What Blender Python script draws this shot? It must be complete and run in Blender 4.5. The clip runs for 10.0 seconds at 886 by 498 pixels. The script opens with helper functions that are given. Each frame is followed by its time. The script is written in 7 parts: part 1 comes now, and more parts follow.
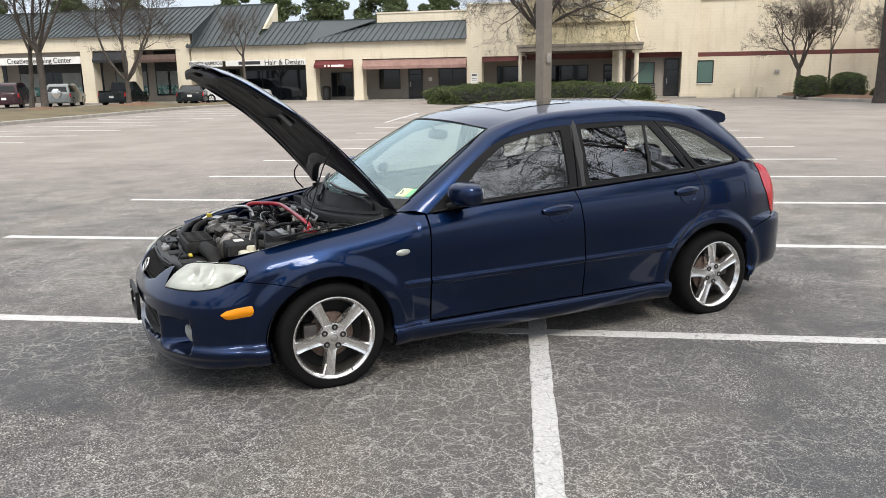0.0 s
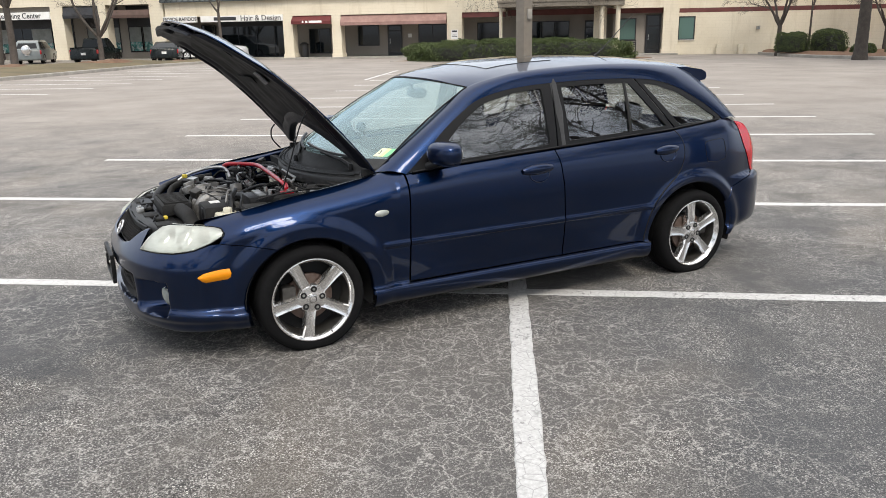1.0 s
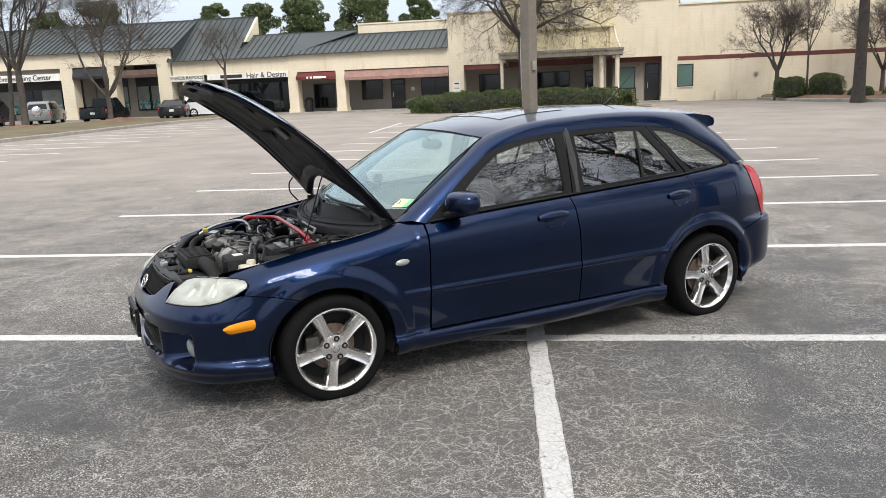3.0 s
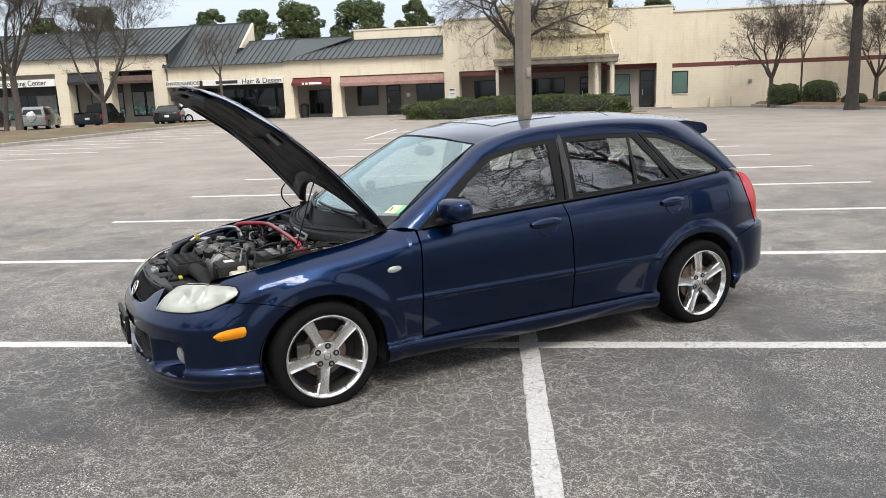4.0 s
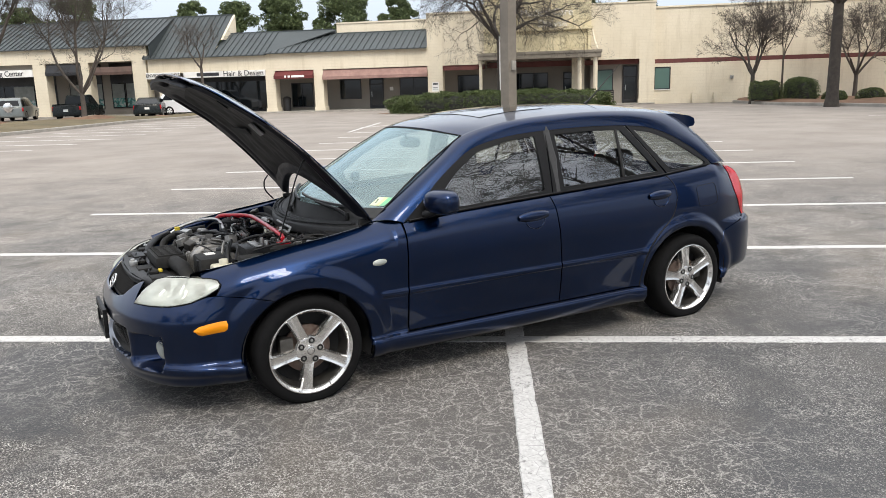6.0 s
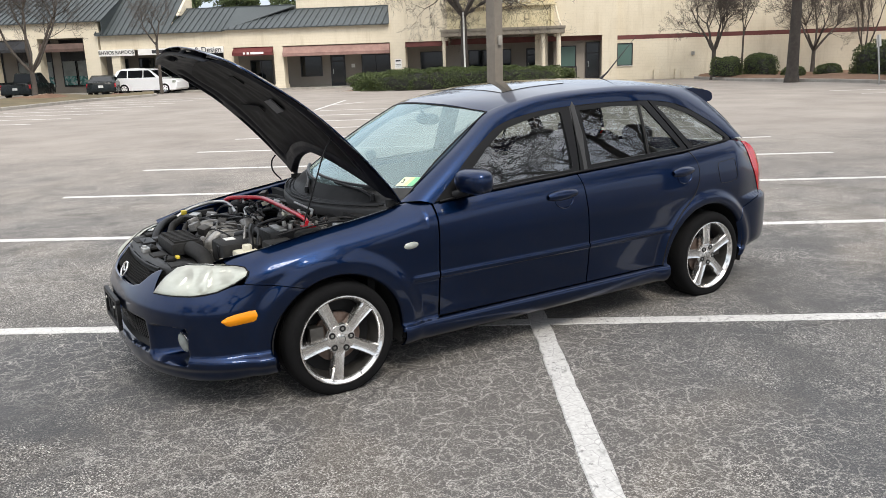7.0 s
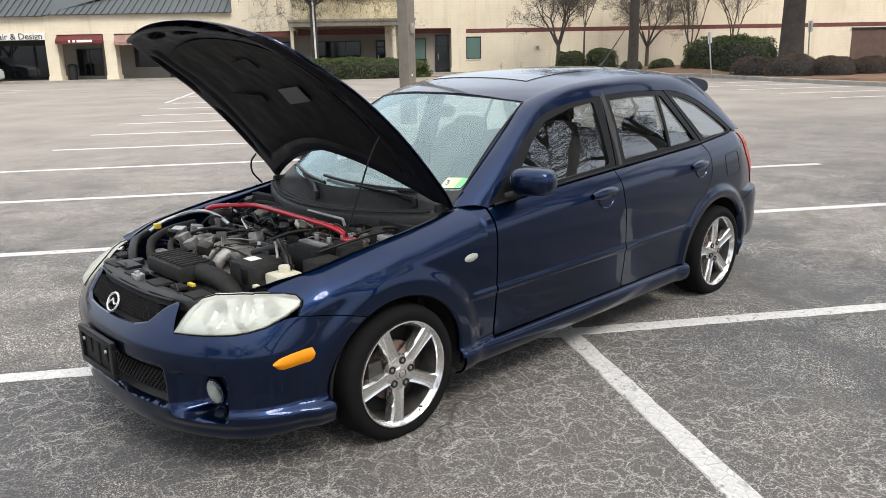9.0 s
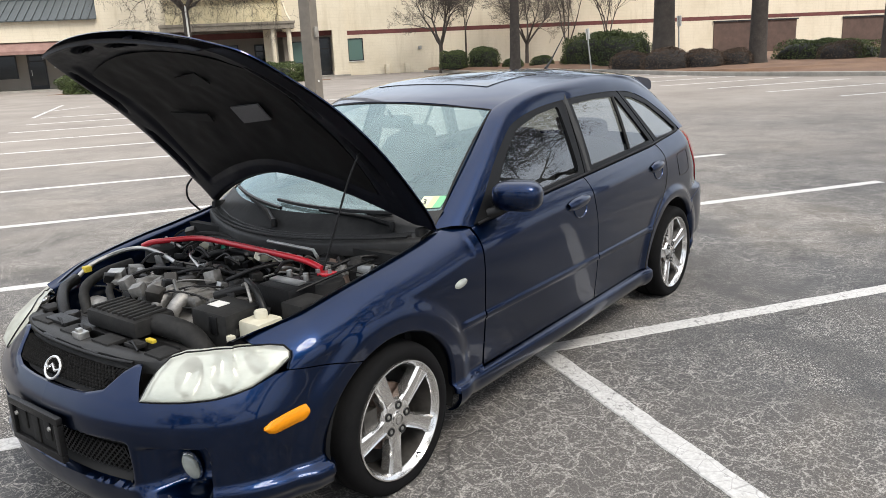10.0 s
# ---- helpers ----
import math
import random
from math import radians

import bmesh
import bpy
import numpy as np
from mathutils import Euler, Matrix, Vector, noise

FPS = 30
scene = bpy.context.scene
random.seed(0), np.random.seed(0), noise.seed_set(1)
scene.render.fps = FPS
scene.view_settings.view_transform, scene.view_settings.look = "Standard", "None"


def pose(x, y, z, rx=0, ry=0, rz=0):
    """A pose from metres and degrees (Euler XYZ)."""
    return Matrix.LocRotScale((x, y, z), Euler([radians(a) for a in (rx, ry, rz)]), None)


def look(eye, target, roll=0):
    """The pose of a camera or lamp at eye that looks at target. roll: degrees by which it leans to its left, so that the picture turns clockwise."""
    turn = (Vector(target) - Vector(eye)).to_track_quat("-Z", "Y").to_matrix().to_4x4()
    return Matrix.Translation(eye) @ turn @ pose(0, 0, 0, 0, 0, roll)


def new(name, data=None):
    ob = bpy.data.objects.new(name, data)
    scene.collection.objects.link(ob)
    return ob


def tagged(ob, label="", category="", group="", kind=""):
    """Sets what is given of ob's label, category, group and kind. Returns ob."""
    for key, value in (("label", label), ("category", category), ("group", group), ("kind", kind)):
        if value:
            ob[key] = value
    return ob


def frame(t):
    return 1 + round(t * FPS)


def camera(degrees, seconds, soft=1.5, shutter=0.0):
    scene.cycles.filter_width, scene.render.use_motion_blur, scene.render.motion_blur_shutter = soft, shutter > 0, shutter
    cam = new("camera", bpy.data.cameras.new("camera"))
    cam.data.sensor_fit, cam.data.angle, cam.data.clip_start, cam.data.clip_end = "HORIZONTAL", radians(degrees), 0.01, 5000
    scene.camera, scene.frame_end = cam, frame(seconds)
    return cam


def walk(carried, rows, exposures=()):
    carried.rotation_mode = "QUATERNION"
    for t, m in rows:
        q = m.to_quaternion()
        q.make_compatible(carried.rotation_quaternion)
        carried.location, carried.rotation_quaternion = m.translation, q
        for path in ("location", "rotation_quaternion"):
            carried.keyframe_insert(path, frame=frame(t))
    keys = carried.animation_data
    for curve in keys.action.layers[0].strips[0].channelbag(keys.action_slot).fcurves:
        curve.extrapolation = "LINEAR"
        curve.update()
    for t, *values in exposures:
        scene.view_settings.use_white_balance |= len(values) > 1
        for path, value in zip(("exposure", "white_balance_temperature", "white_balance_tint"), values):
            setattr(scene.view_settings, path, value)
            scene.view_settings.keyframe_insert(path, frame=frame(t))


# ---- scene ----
cam = camera(59.6, 10.0, soft=0.4)
PATH = [
    (0, (-1.154, -4.436, 1.557), (-0.294, -2.684, 1.123), -1.0),
    (0.5, (-1.137, -4.434, 1.555), (-0.266, -2.705, 1.052), -0.2),
    (1, (-1.133, -4.415, 1.56), (-0.243, -2.707, 1.022), -1.0),
    (1.5, (-1.176, -4.408, 1.567), (-0.253, -2.697, 1.098), -0.6),
    (2, (-1.214, -4.43, 1.567), (-0.294, -2.707, 1.136), -1.5),
    (3.5, (-1.228, -4.426, 1.568), (-0.336, -2.684, 1.155), -2.3),
    (4, (-1.205, -4.424, 1.568), (-0.297, -2.687, 1.169), -2.1),
    (4.5, (-1.191, -4.439, 1.562), (-0.276, -2.694, 1.219), -2.5),
    (5, (-1.142, -4.435, 1.564), (-0.202, -2.705, 1.208), -2.7),
    (5.5, (-1.121, -4.392, 1.547), (-0.162, -2.683, 1.146), -1.5),
    (5.7, (-1.135, -4.387, 1.546), (-0.194, -2.671, 1.138), -1.6),
    (6.8, (-1.394, -4.113, 1.542), (-0.388, -2.445, 1.088), -1.9),
    (7, (-1.422, -4.02, 1.539), (-0.395, -2.37, 1.067), -1.8),
    (7.5, (-1.462, -3.75, 1.524), (-0.397, -2.133, 1.024), -2.1),
    (8, (-1.608, -3.547, 1.518), (-0.399, -2.031, 1.03), -1.8),
    (8.5, (-1.796, -3.314, 1.544), (-0.441, -1.921, 1.07), -1.4),
    (9, (-1.869, -2.993, 1.516), (-0.527, -1.597, 1.017), -1.1),
    (9.5, (-1.871, -2.742, 1.517), (-0.513, -1.366, 1.005), -2.3),
    (10, (-1.889, -2.493, 1.549), (-0.358, -1.311, 1.043), -2.6),
]
walk(cam, [(t, look(eye, target, roll)) for t, eye, target, roll in PATH], [(0.0, 0.71), (7.0, 0.74), (10.0, 0.78)])

# ---- world and light ----
world = bpy.data.worlds.new("world")
scene.world = world
world.use_nodes = True
wn, wl = world.node_tree.nodes, world.node_tree.links
SUN_EL, SUN_AZ = 53.0, 260.0          # degrees; azimuth counter-clockwise from +x, towards the sun
sky = wn.new("ShaderNodeTexSky")
sky.sky_type = "NISHITA"
sky.sun_disc = False
sky.sun_elevation = radians(SUN_EL)
sky.sun_rotation = radians(90 - SUN_AZ)
sky.air_density, sky.dust_density, sky.ozone_density = 1.0, 3.0, 1.5
# thin, bright cloud cover over the blue
tc = wn.new("ShaderNodeTexCoord")
mp = wn.new("ShaderNodeMapping")
mp.inputs["Scale"].default_value = (1.0, 1.0, 2.6)
cn = wn.new("ShaderNodeTexNoise")
cn.inputs["Scale"].default_value, cn.inputs["Detail"].default_value, cn.inputs["Roughness"].default_value = 1.7, 8.0, 0.55
cr = wn.new("ShaderNodeValToRGB")
cr.color_ramp.elements[0].position, cr.color_ramp.elements[1].position = 0.36, 0.66
cr.color_ramp.elements[0].color, cr.color_ramp.elements[1].color = (0.58, 0.58, 0.58, 1), (0.95, 0.95, 0.95, 1)
cm = wn.new("ShaderNodeMix")
cm.data_type = "RGBA"
zr = wn.new("ShaderNodeValToRGB")
zr.color_ramp.elements[0].position, zr.color_ramp.elements[1].position = 0.05, 0.95
zr.color_ramp.elements[0].color, zr.color_ramp.elements[1].color = (3.15, 3.5, 4.05, 1), (9.8, 9.8, 9.8, 1)
sz = wn.new("ShaderNodeSeparateXYZ")
wl.new(tc.outputs["Generated"], sz.inputs[0])
wl.new(sz.outputs[2], zr.inputs["Fac"])
wl.new(zr.outputs["Color"], cm.inputs[7])
wl.new(tc.outputs["Generated"], mp.inputs["Vector"])
wl.new(mp.outputs["Vector"], cn.inputs["Vector"])
wl.new(cn.outputs["Fac"], cr.inputs["Fac"])
wl.new(cr.outputs["Color"], cm.inputs[0])
wl.new(sky.outputs["Color"], cm.inputs[6])
wl.new(cm.outputs[2], wn["Background"].inputs["Color"])
wn["Background"].inputs["Strength"].default_value = 0.15
sun = new("sun", bpy.data.lights.new("sun", "SUN"))
sun.data.energy, sun.data.angle, sun.data.color = 1.7, radians(20), (1.0, 0.935, 0.84)
az, el = radians(SUN_AZ), radians(SUN_EL)
sun.matrix_world = look((20 * math.cos(az) * math.cos(el), 20 * math.sin(az) * math.cos(el), 20 * math.sin(el)), (0, 0, 0))


# ---- materials ----
class Nodes:
    """A small wrapper round a principled material."""
    def __init__(self, name, color=(0.5, 0.5, 0.5), rough=0.5, metal=0.0, **more):
        self.mat = bpy.data.materials.new(name)
        self.mat.use_nodes = True
        self.n, self.l = self.mat.node_tree.nodes, self.mat.node_tree.links
        self.b = self.n["Principled BSDF"]
        self.put("Base Color", color), self.put("Roughness", rough), self.put("Metallic", metal)
        for k, v in more.items():
            self.put(k.replace("_", " "), v)
        self.co = None

    def put(self, key, value):
        if isinstance(value, bpy.types.NodeSocket):
            self.l.new(value, self.b.inputs[key])
        else:
            self.b.inputs[key].default_value = (*value, 1) if isinstance(value, tuple) and len(value) == 3 else value

    def coord(self, kind="Object", scale=(1, 1, 1)):
        t, m = self.n.new("ShaderNodeTexCoord"), self.n.new("ShaderNodeMapping")
        m.inputs["Scale"].default_value = scale
        self.l.new(t.outputs[kind], m.inputs["Vector"])
        return m.outputs["Vector"]

    def noise(self, scale, detail=4.0, rough=0.55, vec=None, distort=0.0):
        t = self.n.new("ShaderNodeTexNoise")
        t.inputs["Scale"].default_value, t.inputs["Detail"].default_value = scale, detail
        t.inputs["Roughness"].default_value, t.inputs["Distortion"].default_value = rough, distort
        self.l.new(vec or self.coord(), t.inputs["Vector"])
        return t.outputs["Fac"]

    def voronoi(self, scale, feature="F1", vec=None, out="Distance"):
        t = self.n.new("ShaderNodeTexVoronoi")
        t.feature = feature
        t.inputs["Scale"].default_value = scale
        self.l.new(vec or self.coord(), t.inputs["Vector"])
        return t.outputs[out]

    def ramp(self, fac, *stops):
        r = self.n.new("ShaderNodeValToRGB")
        e = r.color_ramp.elements
        while len(e) < len(stops):
            e.new(0.5)
        for i, (pos, c) in enumerate(stops):
            e[i].position = pos
            e[i].color = (*c, 1) if isinstance(c, tuple) else (c, c, c, 1)
        self.l.new(fac, r.inputs["Fac"])
        return r.outputs["Color"]

    def mix(self, fac, a, b, blend="MIX"):
        m = self.n.new("ShaderNodeMix")
        m.data_type, m.blend_type = "RGBA", blend
        for i, v in ((0, fac), (6, a), (7, b)):
            if isinstance(v, bpy.types.NodeSocket):
                self.l.new(v, m.inputs[i])
            else:
                m.inputs[i].default_value = (*v, 1) if isinstance(v, tuple) else v
        return m.outputs[2]

    def math(self, op, a, b=0.0):
        m = self.n.new("ShaderNodeMath")
        m.operation = op
        for i, v in ((0, a), (1, b)):
            if isinstance(v, bpy.types.NodeSocket):
                self.l.new(v, m.inputs[i])
            else:
                m.inputs[i].default_value = v
        return m.outputs[0]

    def bump(self, height, strength=0.3, distance=0.01):
        b = self.n.new("ShaderNodeBump")
        b.inputs["Strength"].default_value, b.inputs["Distance"].default_value = strength, distance
        self.l.new(height, b.inputs["Height"])
        self.l.new(b.outputs["Normal"], self.b.inputs["Normal"])

    def random(self):
        return self.n.new("ShaderNodeObjectInfo").outputs["Random"]

    def island(self):
        return self.n.new("ShaderNodeNewGeometry").outputs["Random Per Island"]


def grained(name, a, b, rough=0.6, scale=20.0, metal=0.0, bump=0.15, big=2.0, amount=0.35, **more):
    """A surface whose colour varies between a and b at two scales, with a fine relief."""
    m = Nodes(name, a, rough, metal, **more)
    f = m.noise(scale, 5)
    g = m.noise(big, 3)
    c = m.mix(m.ramp(f, (0.3, 0.0), (0.7, 1.0)), a, b)
    dark = tuple(x * (1 - amount) for x in a)
    m.put("Base Color", m.mix(m.ramp(g, (0.35, 0.0), (0.75, 0.8)), c, dark))
    m.put("Roughness", m.ramp(f, (0.2, max(0.02, rough - 0.08)), (0.8, min(1.0, rough + 0.08))))
    if bump:
        m.bump(f, bump, 0.004)
    return m.mat


def stucco(name, a, b):
    """Painted, rendered block: faint courses, fine grain, pale and brown weather streaks."""
    m = Nodes(name, a, 0.9)
    v = m.coord()
    br = m.n.new("ShaderNodeTexBrick")
    br.inputs["Scale"].default_value, br.inputs["Mortar Size"].default_value = 1.0, 0.008
    br.inputs["Brick Width"].default_value, br.inputs["Row Height"].default_value = 0.4, 0.2
    br.inputs["Color1"].default_value = br.inputs["Color2"].default_value = (1, 1, 1, 1)
    br.inputs["Mortar"].default_value = (0, 0, 0, 1)
    sw, jn = m.n.new("ShaderNodeSeparateXYZ"), m.n.new("ShaderNodeCombineXYZ")
    m.l.new(v, sw.inputs[0]), m.l.new(sw.outputs[0], jn.inputs[0]), m.l.new(sw.outputs[2], jn.inputs[1])
    m.l.new(jn.outputs[0], br.inputs["Vector"])
    grain, blotch = m.noise(28, 5), m.noise(0.5, 5, 0.6)
    streak = m.noise(1.0, 5, 0.65, m.coord(scale=(2.2, 2.2, 0.22)))
    c = m.mix(m.ramp(grain, (0.3, 0.0), (0.7, 1.0)), a, b)
    c = m.mix(m.ramp(blotch, (0.42, 0.0), (0.72, 0.55)), c, tuple(x * k for x, k in zip(a, (0.84, 0.82, 0.78))))
    c = m.mix(m.ramp(streak, (0.54, 0.0), (0.74, 0.5)), c, tuple(x * k for x, k in zip(a, (0.70, 0.66, 0.58))))
    c = m.mix(m.ramp(br.outputs["Color"], (0.0, 0.22), (1.0, 0.0)), c, tuple(x * 0.62 for x in a))
    m.put("Base Color", c)
    m.bump(m.math("ADD", m.math("MULTIPLY", grain, 0.3), br.outputs["Color"]), 0.35, 0.006)
    return m.mat


def asphalt_material():
    m = Nodes("asphalt", (0.1, 0.1, 0.1), 0.9)
    v = m.coord()
    big = m.noise(0.16, 5, 0.6, v, 0.6)
    mid = m.noise(0.9, 6, 0.65, v, 0.4)
    grit = m.noise(95, 3, 0.75, v)
    worn = m.noise(2.2, 7, 0.72, v, 0.5)
    seal = m.ramp(m.noise(0.42, 4, 0.55, v, 0.3), (0.47, 0.0), (0.55, 1.0))
    base = m.mix(m.ramp(mid, (0.36, 0.0), (0.62, 1.0)), (0.022, 0.022, 0.0225), (0.090, 0.084, 0.078))
    # brown, dusty worn patches
    base = m.mix(m.ramp(m.noise(0.55, 6, 0.62, v, 0.8), (0.46, 0.0), (0.64, 0.50)), base, (0.21, 0.175, 0.138))
    base = m.mix(m.ramp(grit, (0.44, 0.0), (0.56, 0.85)), base, (0.185, 0.172, 0.156))
    base = m.mix(m.ramp(m.noise(150, 2, 0.6, v), (0.36, 0.90), (0.50, 0.0)), base, (0.013, 0.0135, 0.014))
    # single bright stones where the binder has worn away
    amount = m.ramp(worn, (0.36, 0.10), (0.58, 1.0))
    for scale, keep, colour in ((160, 0.40, (0.60, 0.57, 0.525)), (88, 0.50, (0.74, 0.71, 0.66))):
        vo = m.n.new("ShaderNodeTexVoronoi")
        vo.inputs["Scale"].default_value = scale
        m.l.new(v, vo.inputs["Vector"])
        pick = m.ramp(vo.outputs["Color"], (keep, 0.0), (keep + 0.04, 1.0))
        dot = m.math("MULTIPLY", m.ramp(vo.outputs["Distance"], (0.18, 1.0), (0.42, 0.0)), pick)
        base = m.mix(m.math("MULTIPLY", dot, amount), base, colour)
    # broad zones: bluish sealed areas and a brown, gritty one
    for at, radius, share, colour in (((-1.15, 0.25, 0), 0.75, 0.62, (0.050, 0.054, 0.060)), ((2.6, -2.7, 0), 1.7, 0.40, (0.060, 0.066, 0.074)), ((0.35, -1.6, 0), 1.1, 0.22, (0.215, 0.180, 0.142))):
        far = m.n.new("ShaderNodeVectorMath")
        far.operation = "DISTANCE"
        far.inputs[1].default_value = at
        m.l.new(v, far.inputs[0])
        zone = m.ramp(m.math("ADD", m.math("MULTIPLY", far.outputs["Value"], 0.5 / radius), m.math("MULTIPLY", m.math("SUBTRACT", worn, 0.5), 0.8)), (0.38, share), (0.60, 0.0))
        base = m.mix(zone, base, colour)
    # smooth sealed patches
    base = m.mix(m.math("MULTIPLY", seal, 0.50), base, (0.070, 0.072, 0.076))
    # net of pale, dust-filled cracks
    warp = m.n.new("ShaderNodeVectorMath")
    warp.operation = "ADD"
    t = m.n.new("ShaderNodeTexNoise")
    t.inputs["Scale"].default_value, t.inputs["Detail"].default_value = 6.0, 6.0
    m.l.new(v, t.inputs["Vector"])
    s = m.n.new("ShaderNodeVectorMath")
    s.operation = "SCALE"
    s.inputs[3].default_value = 0.26
    m.l.new(t.outputs["Color"], s.inputs[0])
    m.l.new(v, warp.inputs[0])
    m.l.new(s.outputs[0], warp.inputs[1])
    crack = m.ramp(m.voronoi(6.5, "DISTANCE_TO_EDGE", warp.outputs[0]), (0.0, 1.0), (0.042, 0.0))
    fine = m.ramp(m.voronoi(17, "DISTANCE_TO_EDGE", warp.outputs[0]), (0.0, 0.7), (0.065, 0.0))
    # the gritty area is crazed all over, the sealed one hardly
    amount = m.noise(1.1, 5, 0.65, v)
    for at, radius, share in (((0.25, -1.45, 0), 1.5, 0.13), ((2.6, -2.7, 0), 1.8, -0.10)):
        far = m.n.new("ShaderNodeVectorMath")
        far.operation = "DISTANCE"
        far.inputs[1].default_value = at
        m.l.new(v, far.inputs[0])
        near = m.ramp(m.math("MULTIPLY", far.outputs["Value"], 0.5 / radius), (0.25, 1.0), (0.60, 0.0))
        amount = m.math("ADD", amount, m.math("MULTIPLY", near, share))
    crack = m.math("MULTIPLY", m.math("MAXIMUM", crack, fine), m.ramp(amount, (0.40, 0.06), (0.60, 0.95)))
    base = m.mix(m.math("MULTIPLY", crack, m.ramp(grit, (0.42, 0.10), (0.56, 0.95))), base, (0.47, 0.445, 0.41))
    long = m.ramp(m.voronoi(0.45, "DISTANCE_TO_EDGE", warp.outputs[0]), (0.0, 1.0), (0.006, 0.0))
    long = m.math("MULTIPLY", long, m.ramp(m.noise(0.5, 3, 0.5, v), (0.50, 0.0), (0.60, 0.6)))
    base = m.mix(long, base, (0.022, 0.022, 0.022))
    # paler, older paving away from the stalls, with grazing-angle lightening put into its colour
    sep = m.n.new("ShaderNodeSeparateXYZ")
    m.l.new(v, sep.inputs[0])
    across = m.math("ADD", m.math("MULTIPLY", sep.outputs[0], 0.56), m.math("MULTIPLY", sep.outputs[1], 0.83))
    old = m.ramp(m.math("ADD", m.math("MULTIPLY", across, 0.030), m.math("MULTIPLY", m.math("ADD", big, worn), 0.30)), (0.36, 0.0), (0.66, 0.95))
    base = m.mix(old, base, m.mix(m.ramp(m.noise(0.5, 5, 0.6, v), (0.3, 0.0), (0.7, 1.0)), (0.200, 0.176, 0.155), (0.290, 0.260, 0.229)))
    m.put("Base Color", base)
    m.put("Roughness", m.ramp(mid, (0.3, 0.78), (0.7, 0.93)))
    m.put("Specular IOR Level", 0.3)
    m.bump(m.math("ADD", grit, m.math("MULTIPLY", worn, 0.4)), 0.55, 0.006)
    return m.mat


def line_paint():
    m = Nodes("worn_line_paint", (0.7, 0.7, 0.68), 0.7)
    v = m.coord()
    wear = m.math("ADD", m.noise(26, 6, 0.7, v), m.math("MULTIPLY", m.noise(2.2, 3, 0.5, v), 0.35))
    c = m.mix(m.ramp(m.noise(60, 3, 0.6, v), (0.3, 0.0), (0.7, 1.0)), (0.60, 0.59, 0.57), (0.43, 0.42, 0.405))
    crack = m.ramp(m.voronoi(13, "DISTANCE_TO_EDGE", v), (0.0, 0.7), (0.03, 0.0))
    c = m.mix(crack, c, (0.24, 0.235, 0.225))
    m.put("Base Color", m.mix(m.ramp(wear, (0.76, 0.0), (0.86, 0.85)), c, (0.14, 0.135, 0.13)))
    m.bump(wear, 0.3, 0.003)
    return m.mat


def car_paint(name, base, metal=1.0):
    """Metallic lacquer: a coloured flake layer that mirrors its surroundings softly, under a clear coat."""
    m = Nodes(name, base, 0.36, metal)
    f = m.noise(900, 2, 0.6)
    d = m.noise(3.0, 4)
    lift = tuple(min(1, x * 1.35 + 0.002) for x in base)
    m.put("Base Color", m.mix(m.ramp(f, (0.45, 0.0), (0.7, 0.6)), base, lift))
    m.put("Roughness", m.ramp(d, (0.3, 0.29), (0.7, 0.36)))
    m.put("Coat Weight", 1.0), m.put("Coat IOR", 1.38), m.put("Coat Roughness", m.ramp(d, (0.3, 0.015), (0.7, 0.05)))
    return m.mat


def glass(name, tint=(0.55, 0.6, 0.58), rough=0.0, ior=1.75, veil=0.0, film_colour=(0.46, 0.68, 0.70), sheen=(1.0, 1.0, 1.0)):
    """Thin tinted glass: it lets light straight through and mirrors by Fresnel."""
    m = bpy.data.materials.new(name)
    m.use_nodes = True
    n, l = m.node_tree.nodes, m.node_tree.links
    n.clear()
    out, mixer = n.new("ShaderNodeOutputMaterial"), n.new("ShaderNodeMixShader")
    tr, gl, fr = n.new("ShaderNodeBsdfTransparent"), n.new("ShaderNodeBsdfGlossy"), n.new("ShaderNodeMapRange")
    lw, pw = n.new("ShaderNodeLayerWeight"), n.new("ShaderNodeMath")
    pw.operation = "POWER"
    pw.inputs[1].default_value = 4.0
    lw.inputs["Blend"].default_value = 0.5
    tr.inputs["Color"].default_value = (*tint, 1)
    gl.inputs["Roughness"].default_value = rough
    gl.inputs["Color"].default_value = (*sheen, 1)
    fr.inputs["To Min"].default_value, fr.inputs["To Max"].default_value = ((ior - 1) / (ior + 1)) ** 2 * 1.35, 1.0
    l.new(lw.outputs["Facing"], pw.inputs[0]), l.new(pw.outputs[0], fr.inputs["Value"])
    l.new(fr.outputs[0], mixer.inputs[0]), l.new(tr.outputs[0], mixer.inputs[1]), l.new(gl.outputs[0], mixer.inputs[2])
    # milky film: haze dirt; the windscreen's also carries reflected brightness in its colour
    if veil:
        df, film = n.new("ShaderNodeBsdfDiffuse"), n.new("ShaderNodeMixShader")
        df.inputs["Color"].default_value = (*film_colour, 1)
        ns, rp = n.new("ShaderNodeTexNoise"), n.new("ShaderNodeMapRange")
        ns.inputs["Scale"].default_value, ns.inputs["Detail"].default_value = 3.0, 5.0
        rp.inputs["To Min"].default_value, rp.inputs["To Max"].default_value = veil * 0.6, veil * 1.4
        l.new(ns.outputs["Fac"], rp.inputs["Value"]), l.new(rp.outputs["Result"], film.inputs[0])
        l.new(mixer.outputs[0], film.inputs[1]), l.new(df.outputs[0], film.inputs[2])
        l.new(film.outputs[0], out.inputs["Surface"])
    else:
        l.new(mixer.outputs[0], out.inputs["Surface"])
    return m


def leaf_material(name, a, b):
    m = Nodes(name, a, 0.6)
    m.put("Base Color", m.mix(m.island(), a, b))
    m.put("Specular IOR Level", 0.3)
    return m.mat


